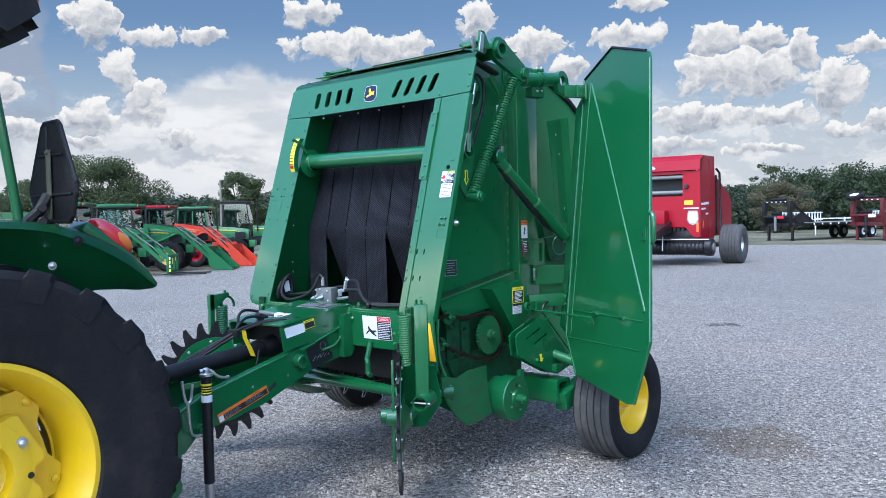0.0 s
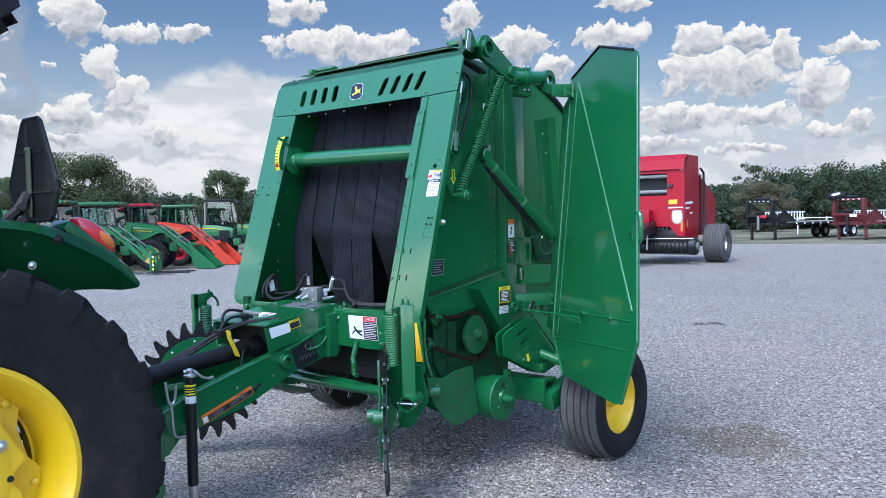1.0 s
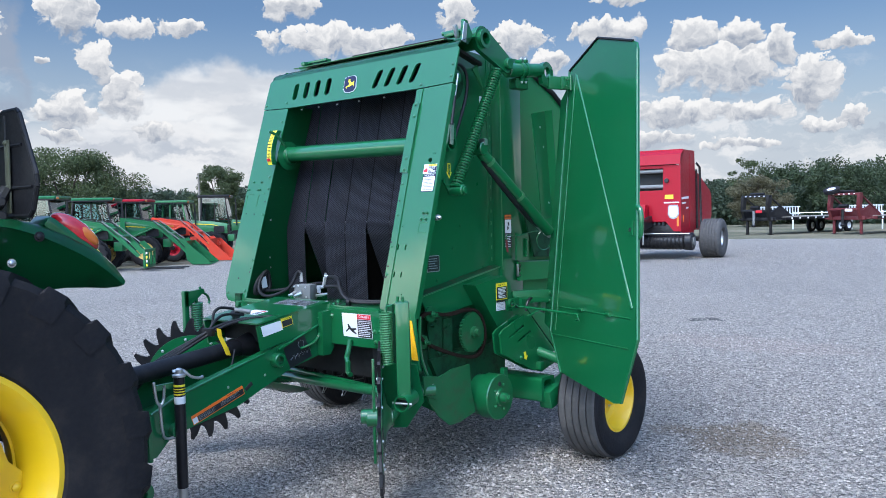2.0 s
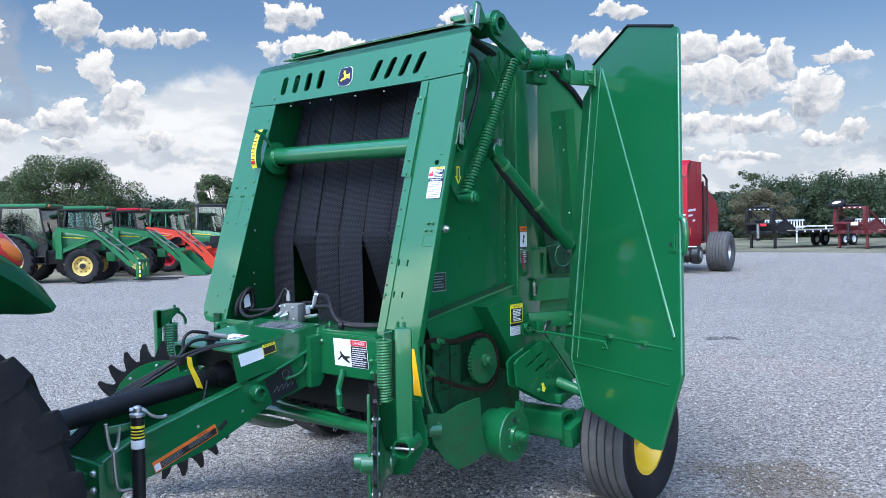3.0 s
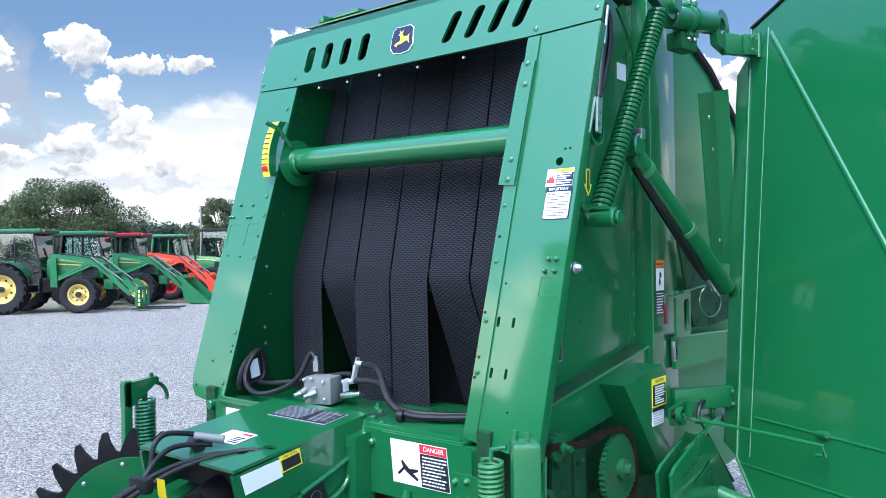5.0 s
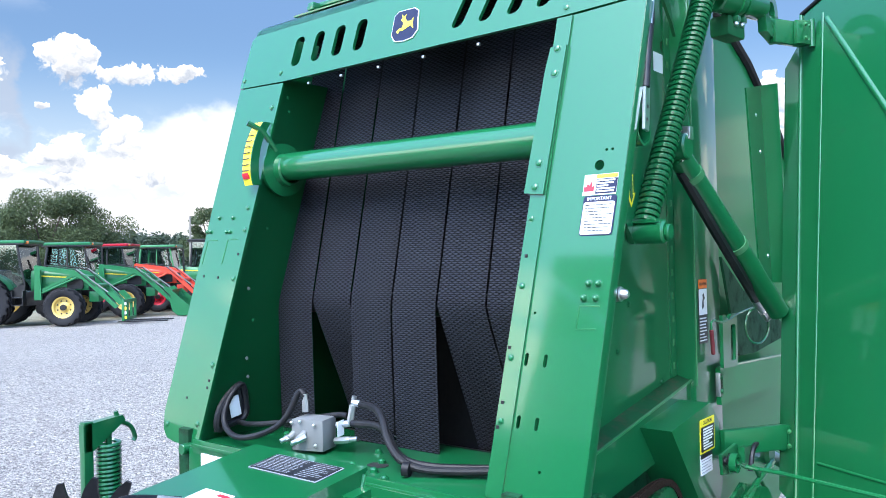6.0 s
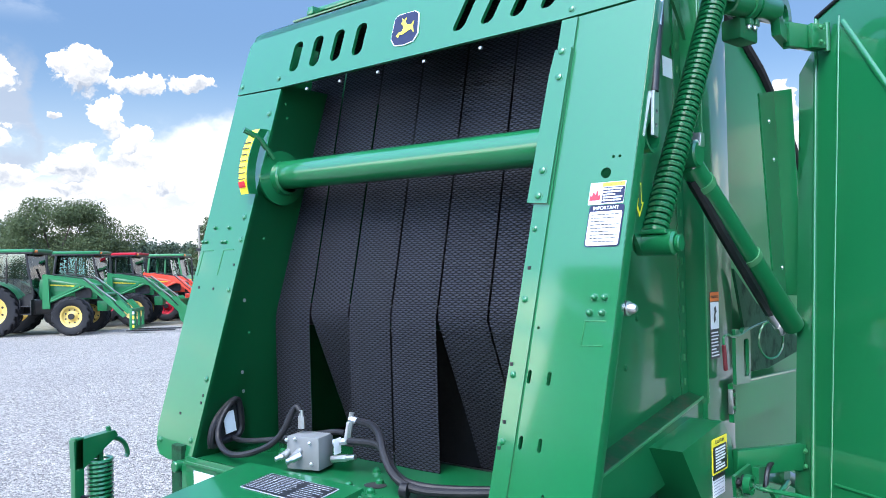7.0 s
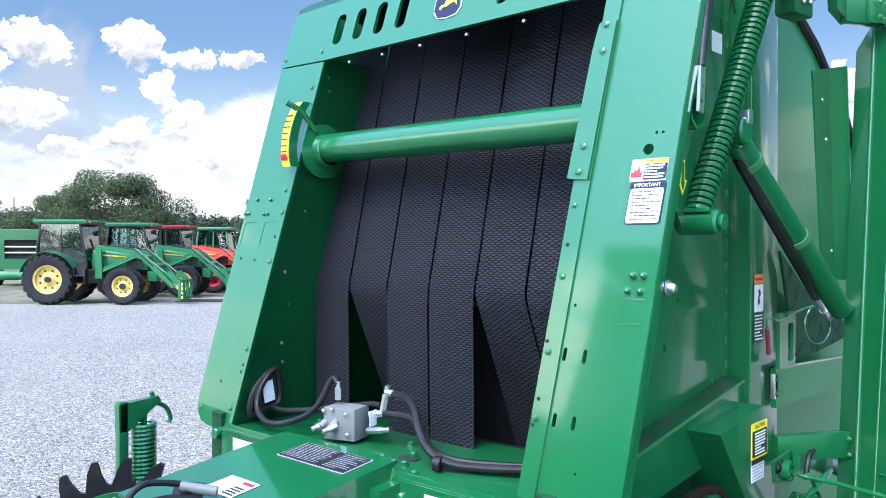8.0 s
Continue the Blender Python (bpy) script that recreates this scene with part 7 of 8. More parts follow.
    for y in (0.26, 0.10):
        bolt(sm @ V(0.0, y, -0.019), (0, -1, 0), 0.010, sv, OLIVE, 0.8)
    part("plate_bracket", pipe([(0.70, -1.90, 1.76), (0.69, -1.93, 1.70), (0.67, -1.98, 1.65), (0.64, -2.0, 1.60)], 0.022, 8), BLACK_PAINT, sv)
    for z in (1.66, 1.71):
        part("bracket_knob", rod((0.735, -1.94, z), (0.775, -1.955, z), 0.018, seg=14, bevel=0.004), BLACK_PAINT, sv)
    # cab: pillars, glass, roof, rear lamp on the corner
    cab_top = 2.62
    cr, cl = 0.66, -0.88
    for x in (cr, cl):
        part("rear_pillar", pipe([(x, -1.985, 1.58), (x, -1.995, 1.68), (x, -2.05, 2.07), (x - 0.03, -2.12, cab_top)], 0.018, 12, smooth_path=1), GREEN, tr, "green cab pillar")
        part("front_pillar", pipe([(x, -3.25, 1.30), (x - 0.02, -3.20, 2.0), (x - 0.05, -3.10, cab_top)], 0.035, 10), BLACK_PAINT, tr)
        part("door_pillar", pipe([(x, -2.62, 1.30), (x - 0.02, -2.62, 2.0), (x - 0.05, -2.62, cab_top)], 0.03, 10), BLACK_PAINT, tr)
        g = part("side_glass", yz_plate(x - 0.012, 0.006, [(-2.05, 1.66), (-2.10, 2.58), (-3.10, 2.58), (-3.22, 1.40), (-2.6, 1.40), (-2.55, 1.70)]), GLASS, tr, "tinted cab glass")
        g.visible_shadow = False
    g = part("rear_glass", box((-0.11, -2.06, 2.12), (1.44, 0.006, 0.92)), GLASS, tr, "tinted rear window")
    g.visible_shadow = False
    part("cab_roof", box((-0.11, -2.66, 2.70), (1.58, 1.36, 0.16), 0.05), GREEN, tr)
    part("cab_floor", box((-0.11, -2.65, 1.25), (1.36, 1.2, 0.22), 0.03), BLACK_PAINT, tr)
    part("seat_back", box((-0.11, -2.36, 1.72), (0.50, 0.12, 0.62), 0.05, (-8, 0, 0)), BLACK, tr, "black operator seat back")
    part("seat", box((-0.11, -2.58, 1.44), (0.52, 0.48, 0.14), 0.05), BLACK, tr)
    part("rear_sill", box((-0.11, -2.02, 1.55), (1.50, 0.10, 0.12), 0.02), GREEN, tr)
    wedge = [(-2.30, 2.62), (-2.30, 2.34), (-2.11, 2.25), (-1.985, 2.335), (-2.02, 2.375), (-2.06, 2.43), (-2.10, 2.62)]
    own = yz_prism(0.62, 0.93, wedge)
    bmesh.ops.bevel(own, geom=own.edges[:], offset=0.045, segments=4, affect="EDGES")
    part("corner_lamp", own, BLACK, tr, "black work lamp housing")
    part("amber_lamp", box((0.885, -2.045, 2.455), (0.09, 0.075, 0.13), 0.025, (15, 0, 0)), LAMP_ORANGE, tr, "amber flasher lens")
    # axle, hitch, hood, front wheels
    part("rear_axle", rod((-0.85, c.y, c.z), (0.62, c.y, c.z), 0.13, seg=24), GREEN, tr)
    part("gear_case", box((-0.11, -2.35, 0.80), (0.62, 0.90, 0.55), 0.06), GREEN, tr)
    part("drawbar", box((-0.13, -1.62, 0.50), (0.09, 0.75, 0.05), 0.01), BLACK_PAINT, tr)
    part("power_shaft", rod((-0.12, -1.92, 0.75), (-0.12, -1.70, 0.755), 0.03, seg=16), STEEL, tr)
    for x in (0.28, -0.52):
        own = pipe([(x, -1.85, 0.50), (x + 0.02, -1.40, 0.38), (x + 0.02, -1.25, 0.37)], 0.03, 10)
        part("lift_arm", own, GREEN, tr)
        part("arm_eye", lathe([(0.022, -0.02), (0.055, -0.02), (0.055, 0.02), (0.022, 0.02), (0.022, -0.02)], Matrix.Translation((x + 0.02, -1.205, 0.365)) @ Euler((0, radians(90), 0)).to_matrix().to_4x4(), 20), GREEN, tr)
    part("hood", box((-0.11, -4.05, 1.30), (0.72, 1.7, 0.62), 0.12), GREEN, tr)
    part("front_frame", box((-0.11, -4.0, 0.78), (0.50, 1.9, 0.40), 0.05), GREEN, tr)
    for sgn, cx in ((1, 0.62), (-1, -0.84)):
        m = Matrix.Translation((cx, -4.45, 0.52)) @ Vector((sgn, 0, 0)).to_track_quat("Z", "Y").to_matrix().to_4x4()
        fw = part("front_wheel", lathe([(0.28, -0.12), (0.30, -0.12), (0.30, 0.12), (0.28, 0.12), (0.25, 0.03), (0.08, 0.03), (0.07, 0.10), (0, 0.10)], m, 40), YELLOW, tr)
        lug_tyre(m, 0.52, 0.32, 0.285, 18, fw)
    part("front_axle", rod((-0.75, -4.45, 0.52), (0.55, -4.45, 0.52), 0.07, seg=16), GREEN, tr)
    return tr


def lathe_arc(c, r, x0, x1, a0, a1):
    own = bmesh.new()
    rows = []
    for i in range(15):
        a = radians(a0 + (a1 - a0) * i / 14)
        rows.append((own.verts.new((x0, c.y + r * math.cos(a), c.z + r * math.sin(a))), own.verts.new((x1, c.y + r * math.cos(a), c.z + r * math.sin(a)))))
    for (a, b), (p, q) in zip(rows, rows[1:]):
        own.faces.new((a, b, q, p))
    bmesh.ops.solidify(own, geom=own.faces[:], thickness=0.006)
    return own


near_tractor()


def yard_tractor(label, paint=GREEN_DULL, roof=None, loader=None, tool="", rims=YELLOW_SOFT, cab=BLACK_PAINT, tall=0.0, group="tractors parked in a row"):
    """Utility tractor at the origin: rear axle over it, nose to +y."""
    tr = thing("parked_tractor", (0, 0, 0), label, "tractor", group)
    roof = roof or (paint)
    for sgn in (1, -1):
        for nm, y, r, w, rr, lugs, x in (("rear_wheel", 0.0, 0.73, 0.42, 0.40, 20, 0.74), ("front_wheel", 2.12, 0.54, 0.34, 0.29, 16, 0.74)):
            m = Matrix.Translation((x * sgn, y, r)) @ Vector((sgn, 0, 0)).to_track_quat("Z", "Y").to_matrix().to_4x4()
            wh = part(nm, lathe([(rr - 0.02, -w * 0.20), (rr + 0.01, -w * 0.36), (rr - 0.03, 0), (rr + 0.015, w * 0.36), (rr + 0.015, w * 0.40), (rr - 0.03, w * 0.34), (rr - 0.06, w * 0.15), (rr * 0.55, w * 0.10), (rr * 0.35, w * 0.22), (0.08, w * 0.24), (0.075, w * 0.36), (0, w * 0.36)], m, 36), rims, tr)
            lug_tyre(m, r, w, rr, lugs, wh, base=0.925, mat=RUBBER_DARK)
            part("hub", rod(m @ V(0, 0, w * 0.2), m @ V(0, 0, w * 0.42), 0.085, seg=16), BLACK_PAINT, wh)
            for k in range(8):
                a = 2 * math.pi * (k + 0.5) / 8
                c = m @ V(rr * 0.66 * math.cos(a), rr * 0.66 * math.sin(a), w * 0.10)
                part("rim_slot", rod(c, m @ V(rr * 0.66 * math.cos(a), rr * 0.66 * math.sin(a), w * 0.155), rr * 0.08, seg=8), BLACK, wh, "dark rim opening")
        own = bmesh.new()
        rows = []
        for i in range(13):
            a = radians(25 + 140 * i / 12)
            rows.append([own.verts.new((x * sgn, 0.80 * math.cos(a) * (1.0 if i > 2 else 1.02), 0.73 + 0.82 * math.sin(a) + d)) for x, d in ((0.42, 0.0), (0.88, 0.0), (0.96, -0.03))])
        for p, q in zip(rows, rows[1:]):
            for k in range(2):
                own.faces.new((p[k], p[k + 1], q[k + 1], q[k]))
        bmesh.ops.solidify(own, geom=own.faces[:], thickness=0.02)
        part("fender", own, paint, tr)
        own = box((0.70 * sgn, 0.86, 0.62), (0.26, 0.32, 0.03), 0.005)
        for yy in (0.71, 1.01):
            box((0.70 * sgn, yy, 0.82), (0.24, 0.03, 0.42), 0.005, bm=own)
        box((0.70 * sgn, 0.86, 0.84), (0.26, 0.32, 0.03), 0.005, bm=own)
        part("step", own, BLACK_PAINT, tr)
    part("body", box((0, 1.0, 0.80), (0.52, 2.5, 0.42), 0.06), BLACK_PAINT, tr)
    hood = bmesh.new()
    sec = [(0.30, 1.00), (0.345, 1.18), (0.33, 1.42), (0.26, 1.53), (-0.26, 1.53), (-0.33, 1.42), (-0.345, 1.18), (-0.30, 1.00)]
    rows = []
    for y, k, dz in ((1.05, 1.0, 0.06), (1.8, 0.97, 0.0), (2.35, 0.92, -0.07), (2.62, 0.84, -0.13)):
        rows.append([hood.verts.new((x * k, y, z + (dz if z > 1.2 else 0))) for x, z in sec])
    for p, q in zip(rows, rows[1:]):
        for k in range(8):
            hood.faces.new((p[k], p[(k + 1) % 8], q[(k + 1) % 8], q[k]))
    hood.faces.new(rows[0][::-1])
    hood.faces.new(rows[-1])
    hd = part("hood", hood, paint, tr)
    for sgn in (1, -1):
        part("side_grille", yz_plate(0.335 * sgn - (0 if sgn > 0 else 0.01), 0.012, rounded(2.05, 1.04, 2.50, 1.32, 0.05, 3)), BLACK, hd, "black side grille")
        part("hood_stripe", yz_plate(0.338 * sgn - (0 if sgn > 0 else 0.012), 0.010, [(1.15, 1.42), (2.0, 1.37), (2.3, 1.32), (2.0, 1.40), (1.15, 1.46)]), LABEL_YELLOW, hd, "yellow hood stripe")
        part("engine_side", yz_plate(0.29 * sgn, 0.02, [(1.10, 0.95), (2.0, 0.95), (2.0, 1.15), (1.10, 1.25)]), BLACK_PAINT, hd)
    part("grille", box((0, 2.615, 1.18), (0.46, 0.05, 0.34), 0.02), BLACK, hd)
    part("front_weight", box((0, 2.75, 0.80), (0.44, 0.28, 0.30), 0.03), paint, tr)
    # cab
    t = 2.37 + tall
    for sgn in (1, -1):
        for y0, y1, r in ((-0.42, -0.30, 0.04), (0.30, 0.30, 0.026), (1.02, 0.80, 0.032)):
            part("cab_pillar", pipe([(0.66 * sgn, y0, 1.20), (0.68 * sgn, (y0 + y1) / 2, 1.8), (0.62 * sgn, y1, t)], r, 8), cab, tr)
        g = part("side_window", yz_plate(0.655 * sgn, 0.006, [(-0.38, 1.45), (-0.32, t - 0.05), (0.79, t - 0.05), (1.00, 1.25), (0.40, 0.95), (0.36, 1.45)]), GLASS, tr, "clear cab side glass")
        g.visible_shadow = False
        part("door_sill", yz_plate(0.66 * sgn, 0.02, [(0.36, 0.80), (1.02, 0.85), (1.03, 1.22), (0.40, 1.0)]), cab, tr)
    for y, lean, nm in ((-0.37, -5.0, "rear_window"), (0.91, 9.5, "windscreen")):
        g = part(nm, box((0, y, 1.86 + tall / 2), (1.26, 0.006, 1.06 + tall), 0.0, (lean, 0, 0)), GLASS, tr, "clear cab glass")
        g.visible_shadow = False
    part("cab_roof", box((0, 0.26, t + 0.045), (1.42, 1.56, 0.10), 0.045), roof, tr)
    part("roof_edge", box((0, 0.26, t - 0.02), (1.38, 1.50, 0.06), 0.01), BLACK_PAINT, tr)
    part("work_lamp", box((0.5, 1.03, t + 0.03), (0.16, 0.05, 0.08), 0.01), LAMP_ORANGE, tr, "amber front lamp")
    part("seat", box((0, 0.10, 1.38), (0.46, 0.46, 0.50), 0.10), BLACK, tr)
    part("steering_wheel", lathe([(0.16, -0.012), (0.185, -0.012), (0.185, 0.012), (0.16, 0.012), (0.16, -0.012)], Matrix.Translation((0, 0.62, 1.62)) @ Euler((radians(-35), 0, 0)).to_matrix().to_4x4(), 20), BLACK, tr)
    part("exhaust", rod((0.40, 1.30, 1.3), (0.40, 1.28, 2.3 + tall), 0.035, seg=12), BLACK_PAINT, tr)
    if loader:
        for sgn in (1, -1):
            x = 0.50 * sgn
            part("loader_post", yz_prism(x - 0.05, x + 0.05, [(1.22, 0.75), (1.42, 0.75), (1.38, 1.72), (1.22, 1.72)]), loader, tr)
            part("loader_arm", yz_prism(x - 0.045, x + 0.045, [(1.22, 1.63), (1.26, 1.74), (2.30, 1.56), (2.58, 1.42), (3.32, 0.52), (3.24, 0.46), (2.50, 1.31), (2.25, 1.44)]), loader, tr)
            part("loader_ram", rod((x, 1.42, 0.95), (x, 2.35, 1.36), 0.035, seg=12), loader, tr)
            part("tilt_ram", rod((x - 0.0, 2.35, 1.62), (x, 3.15, 0.86), 0.018, seg=12), ALU, tr)
            part("arm_brace", yz_prism(x - 0.03, x + 0.03, [(1.40, 1.05), (1.46, 1.00), (2.30, 1.40), (2.26, 1.46)]), loader, tr)
            part("arm_hose", pipe([(x + 0.06, 1.5, 1.74), (x + 0.06, 2.35, 1.60), (x + 0.06, 2.9, 1.10)], 0.014, 6), BLACK, tr)
            part("tilt_link", yz_prism(x - 0.04, x + 0.04, [(3.05, 0.92), (3.20, 0.96), (3.45, 0.62), (3.34, 0.56)]), loader, tr)
        part("loader_tube", rod((-0.5, 2.78, 1.12), (0.5, 2.78, 1.12), 0.06, seg=14), loader, tr)
        if tool == "bucket":
            own = bmesh.new()
            prof = [(3.34, 0.86), (3.30, 0.50), (3.36, 0.18), (3.52, 0.04), (4.05, 0.03)]
            rows = [(own.verts.new((-0.92, y, z)), own.verts.new((0.92, y, z))) for y, z in prof]
            for (a, b), (p, q) in zip(rows, rows[1:]):
                own.faces.new((a, b, q, p))
            bmesh.ops.solidify(own, geom=own.faces[:], thickness=0.02)
            for x in (-0.92, 0.90):
                yz_prism(x, x + 0.02, [(3.34, 0.86), (4.05, 0.05), (4.05, 0.02), (3.50, 0.03), (3.36, 0.18), (3.30, 0.50)], own)
            part("bucket", own, loader, tr)
        else:
            own = bmesh.new()
            for z in (0.66, 0.15):
                box((0, 3.44, z), (1.20, 0.06, 0.10), 0.01, bm=own)
            for x in (-0.58, -0.2, 0.2, 0.58):
                box((x, 3.44, 0.405), (0.07, 0.06, 0.60), 0.01, bm=own)
            part("fork_frame", own, loader, tr)
            for x in (-0.35, 0.35):
                part("fork", box((x, 3.85, 0.07), (0.10, 1.15, 0.04), 0.008), BLACK_PAINT, tr)
            for k in range(4):
                part("warning_tape", box((0.60, 3.50, 0.20 + 0.13 * k), (0.02, 0.04, 0.075)), WHITE if k % 2 else LABEL_YELLOW, tr, "reflective tape patch")
    # the loader reaches well ahead of the front wheels
    for ob in tr.children:
        if ob.name.split("_")[0].split(".")[0] in ("loader", "tilt", "bucket", "fork", "warning"):
            for v in ob.data.vertices:
                v.co.y += max(0.0, v.co.y - 2.3) * 0.20
    return tr


ROW_A, ROW_STEP, ROW_TURN = V(-22.75, 8.45, 0.006), V(-1.62, 2.72, 0), -46.0
row = [dict(label="green tractor with loader forks, parked on the yard's edge", loader=GREEN_DULL, tool="forks"),
       dict(label="green loader tractor with bucket, parked in the row", loader=GREEN_DULL, tool="bucket"),
       dict(label="red-roofed tractor with orange loader, parked in the row", paint=ORANGE, roof=RED, loader=ORANGE, tool="bucket", rims=RED),
       dict(label="older green tractor with a pale cab, parked in the row", paint=GREEN_OLD, cab=GREEN_OLD),
       dict(label="tall old tractor with dark grey cab and stack", paint=GREEN_OLD, roof=BLACK, tall=0.35)]
for i, kw in enumerate(row):
    t = yard_tractor(**kw)
    p = ROW_A + ROW_STEP * i + (V(0, 0, 0), V(0, 0, 0), V(-0.19, -0.33, 0), V(-0.10, -0.20, 0), V(-1.2, 1.2, 0))[i]
    t.matrix_basis = Matrix.Translation(p) @ Euler((0, 0, radians(ROW_TURN + 3 * math.sin(i * 2.1)))).to_matrix().to_4x4()


# ---- the other machines ----
def red_baler():
    b = thing("red_baler", (0, 0, 0), "large red round baler with grey wheels, standing in the yard", "baler")
    front = axes((0, -0.80, 0), (1, 0, 0), (0, 0.02, 1))
    out = [(-1.05, 0.80), (-0.95, 1.08), (0.62, 1.08), (0.86, 0.80), (1.05, 0.80), (1.05, 2.68), (-1.05, 2.68)]
    fp = part("front_panel", plate(out, [rounded(-0.80, 1.97, 0.55, 2.60, 0.03, 3)], front, 0.03), RED, b)
    part("hood_band", yz_prism(-1.05, 1.05, [(-0.835, 2.70), (-0.77, 2.985), (-0.50, 3.12), (-0.45, 3.08), (-0.70, 2.70)]), RED, b)
    part("roof", box((0, 0.02, 3.11), (2.04, 1.10, 0.06), 0.02), RED, b)
    for x in (-1.05, 1.0):
        part("side_panel", yz_prism(x, x + 0.05, [(-0.80, 0.80), (-0.80, 2.70), (-0.74, 2.98), (-0.48, 3.12), (0.60, 3.14), (0.66, 2.2), (0.66, 1.05), (0.50, 0.72), (-0.30, 0.66)]), RED, b)
        part("panel_fold", yz_prism(x - 0.008, x + 0.06, [(0.02, 0.85), (0.06, 0.85), (0.10, 3.05), (0.06, 3.05)]), RED, b)
    # near-black sheet behind the opening, coloured as shade
    part("dark_opening", box((-0.1, -0.55, 2.3), (1.9, 0.04, 1.0)), DARK, b)
    for z in (2.52, 2.08):
        part("roller", rod((-0.84, -0.70, z), (0.56, -0.70, z), 0.058, seg=18), ALU, b)
    # rear chamber: rounded drum between two cheeks
    cheek = [(0.66, 0.80), (0.66, 2.55), (1.10, 2.45), (1.70, 2.22), (2.30, 2.0), (2.48, 1.80), (2.48, 1.20), (2.20, 0.95), (1.50, 0.80)]
    for x in (-1.05, 1.0):
        part("rear_cheek", yz_prism(x, x + 0.05, cheek), RED, b)
    own = bmesh.new()
    rows = [(own.verts.new((-1.0, y, z)), own.verts.new((1.0, y, z))) for y, z in cheek[1:8]]
    for (p, q), (r, s) in zip(rows, rows[1:]):
        own.faces.new((p, q, s, r))
    bmesh.ops.solidify(own, geom=own.faces[:], thickness=0.03)
    part("rear_skin", own, RED, b)
    part("side_strut", pipe([(1.08, 0.70, 2.78), (1.13, 0.86, 2.66), (1.13, 0.98, 1.00), (1.13, 0.90, 0.80)], 0.035, 8), BLACK_PAINT, b, "black steel strut")
    part("strut_frame", yz_prism(1.05, 1.09, [(0.70, 0.85), (0.82, 0.85), (0.76, 2.55), (0.68, 2.60)]), BLACK_PAINT, b)
    # print and badges
    for x0, x1, z0, z1, mat in ((0.60, 0.84, 1.72, 1.84, LABEL_YELLOW), (0.58, 1.0, 1.60, 1.635, WHITE), (0.94, 1.0, 0.94, 1.22, LABEL_ORANGE)):
        part("label", plate(rounded(x0, z0, x1, z1, 0.01, 2), [], front @ Matrix.Translation((0, 0, 0.032)), 0.004), mat, fp)
    own = bmesh.new()
    for a in range(0, 180, 45):
        c, d = math.cos(radians(a)) * 0.075, math.sin(radians(a)) * 0.06
        rod((-0.30 - c, -0.842 + 0.02, 2.80 - d), (-0.30 + c, -0.842 + 0.02, 2.80 + d), 0.012, seg=6, bm=own)
    part("emblem", own, WHITE, fp, "small white star emblem")
    badge = [(-0.15, 0.10), (-0.12, 0.17), (0.12, 0.17), (0.15, 0.10), (0.16, -0.10), (0.10, -0.20), (0.0, -0.24), (-0.10, -0.20), (-0.16, -0.10)]
    part("badge", plate(badge, [], front @ Matrix.Translation((0.84, 1.38, 0.032)), 0.004), LABEL_GREY, fp, "pale blue shield badge")
    part("badge_centre", plate([(x * 0.8, y * 0.8) for x, y in badge], [], front @ Matrix.Translation((0.84, 1.38, 0.037)), 0.004), WHITE, fp)
    for z, y0, y1 in ((1.70, -0.72, -0.02), (1.56, -0.70, -0.30), (1.42, -0.30, -0.05)):
        part("lettering_bar", yz_plate(1.051, 0.004, [(y0, z), (y1, z + 0.03), (y1, z + 0.10 if z > 1.6 else z + 0.07), (y0, z + 0.06)]), WHITE, b, "pale lettering bar")
    part("reflector", box((1.056, -0.55, 1.16), (0.01, 0.07, 0.2)), LABEL_ORANGE, b)
    part("lamp", lathe([(0, 0), (0.07, 0), (0.06, 0.03), (0, 0.04)], axes((0.66, -0.83, 2.24), (1, 0, 0), (0, 0, 1)), 16), PAPER_BLACK, fp)
    part("twine_box", box((-0.35, -1.00, 1.36), (1.0, 0.34, 0.42), 0.05), RED, b)
    for i in range(4):
        part("spool", rod((0.20 + 0.12 * i, -0.86, 1.02), (0.20 + 0.12 * i, -0.80, 1.02), 0.04, seg=10), PAPER_BLACK, b)
    part("hydraulic_arm", pipe([(0.10, -0.95, 1.20), (-0.20, -1.30, 0.86), (-0.60, -1.45, 0.80)], 0.06, 8), BLACK_PAINT, b)
    part("bent_rod", pipe([(0.10, -1.05, 1.15), (0.08, -1.15, 0.80), (0.08, -1.18, 0.42)], 0.015, 6), STEEL, b)
    # pick-up
    part("pickup", rod((-1.42, -0.85, 0.50), (1.20, -0.85, 0.50), 0.19, seg=24), BLACK_PAINT, b)
    for i in range(24):
        part("band", pipe([(-1.36 + i * 0.11, -0.85 + 0.21 * math.cos(a), 0.50 + 0.21 * math.sin(a)) for a in [2 * math.pi * k / 14 for k in range(14)]], 0.017, 5, closed=True), BLACK, b)
    part("pickup_end", rod((1.20, -0.85, 0.52), (1.42, -0.85, 0.52), 0.25, seg=28, bevel=0.03), BLACK_PAINT, b)
    part("end_hub", rod((1.42, -0.85, 0.52), (1.45, -0.85, 0.52), 0.12, seg=20), ALU, b)
    part("guard", rod((-1.3, -1.02, 0.74), (1.35, -1.02, 0.74), 0.022, seg=10), STEEL, b)
    part("under_frame", box((0, -0.2, 0.80), (2.0, 1.1, 0.40), 0.04), BLACK_PAINT, b)
    part("tongue", yz_prism(-0.25, 0.25, [(-0.9, 1.25), (-0.8, 0.95), (-3.0, 0.65), (-3.0, 0.80)]), BLACK_PAINT, b)
    for sgn in (1, -1):
        c = V(1.60 * sgn, 0.55, 0.565)
        m = Matrix.Translation(c) @ Vector((sgn, 0, 0)).to_track_quat("Z", "Y").to_matrix().to_4x4()
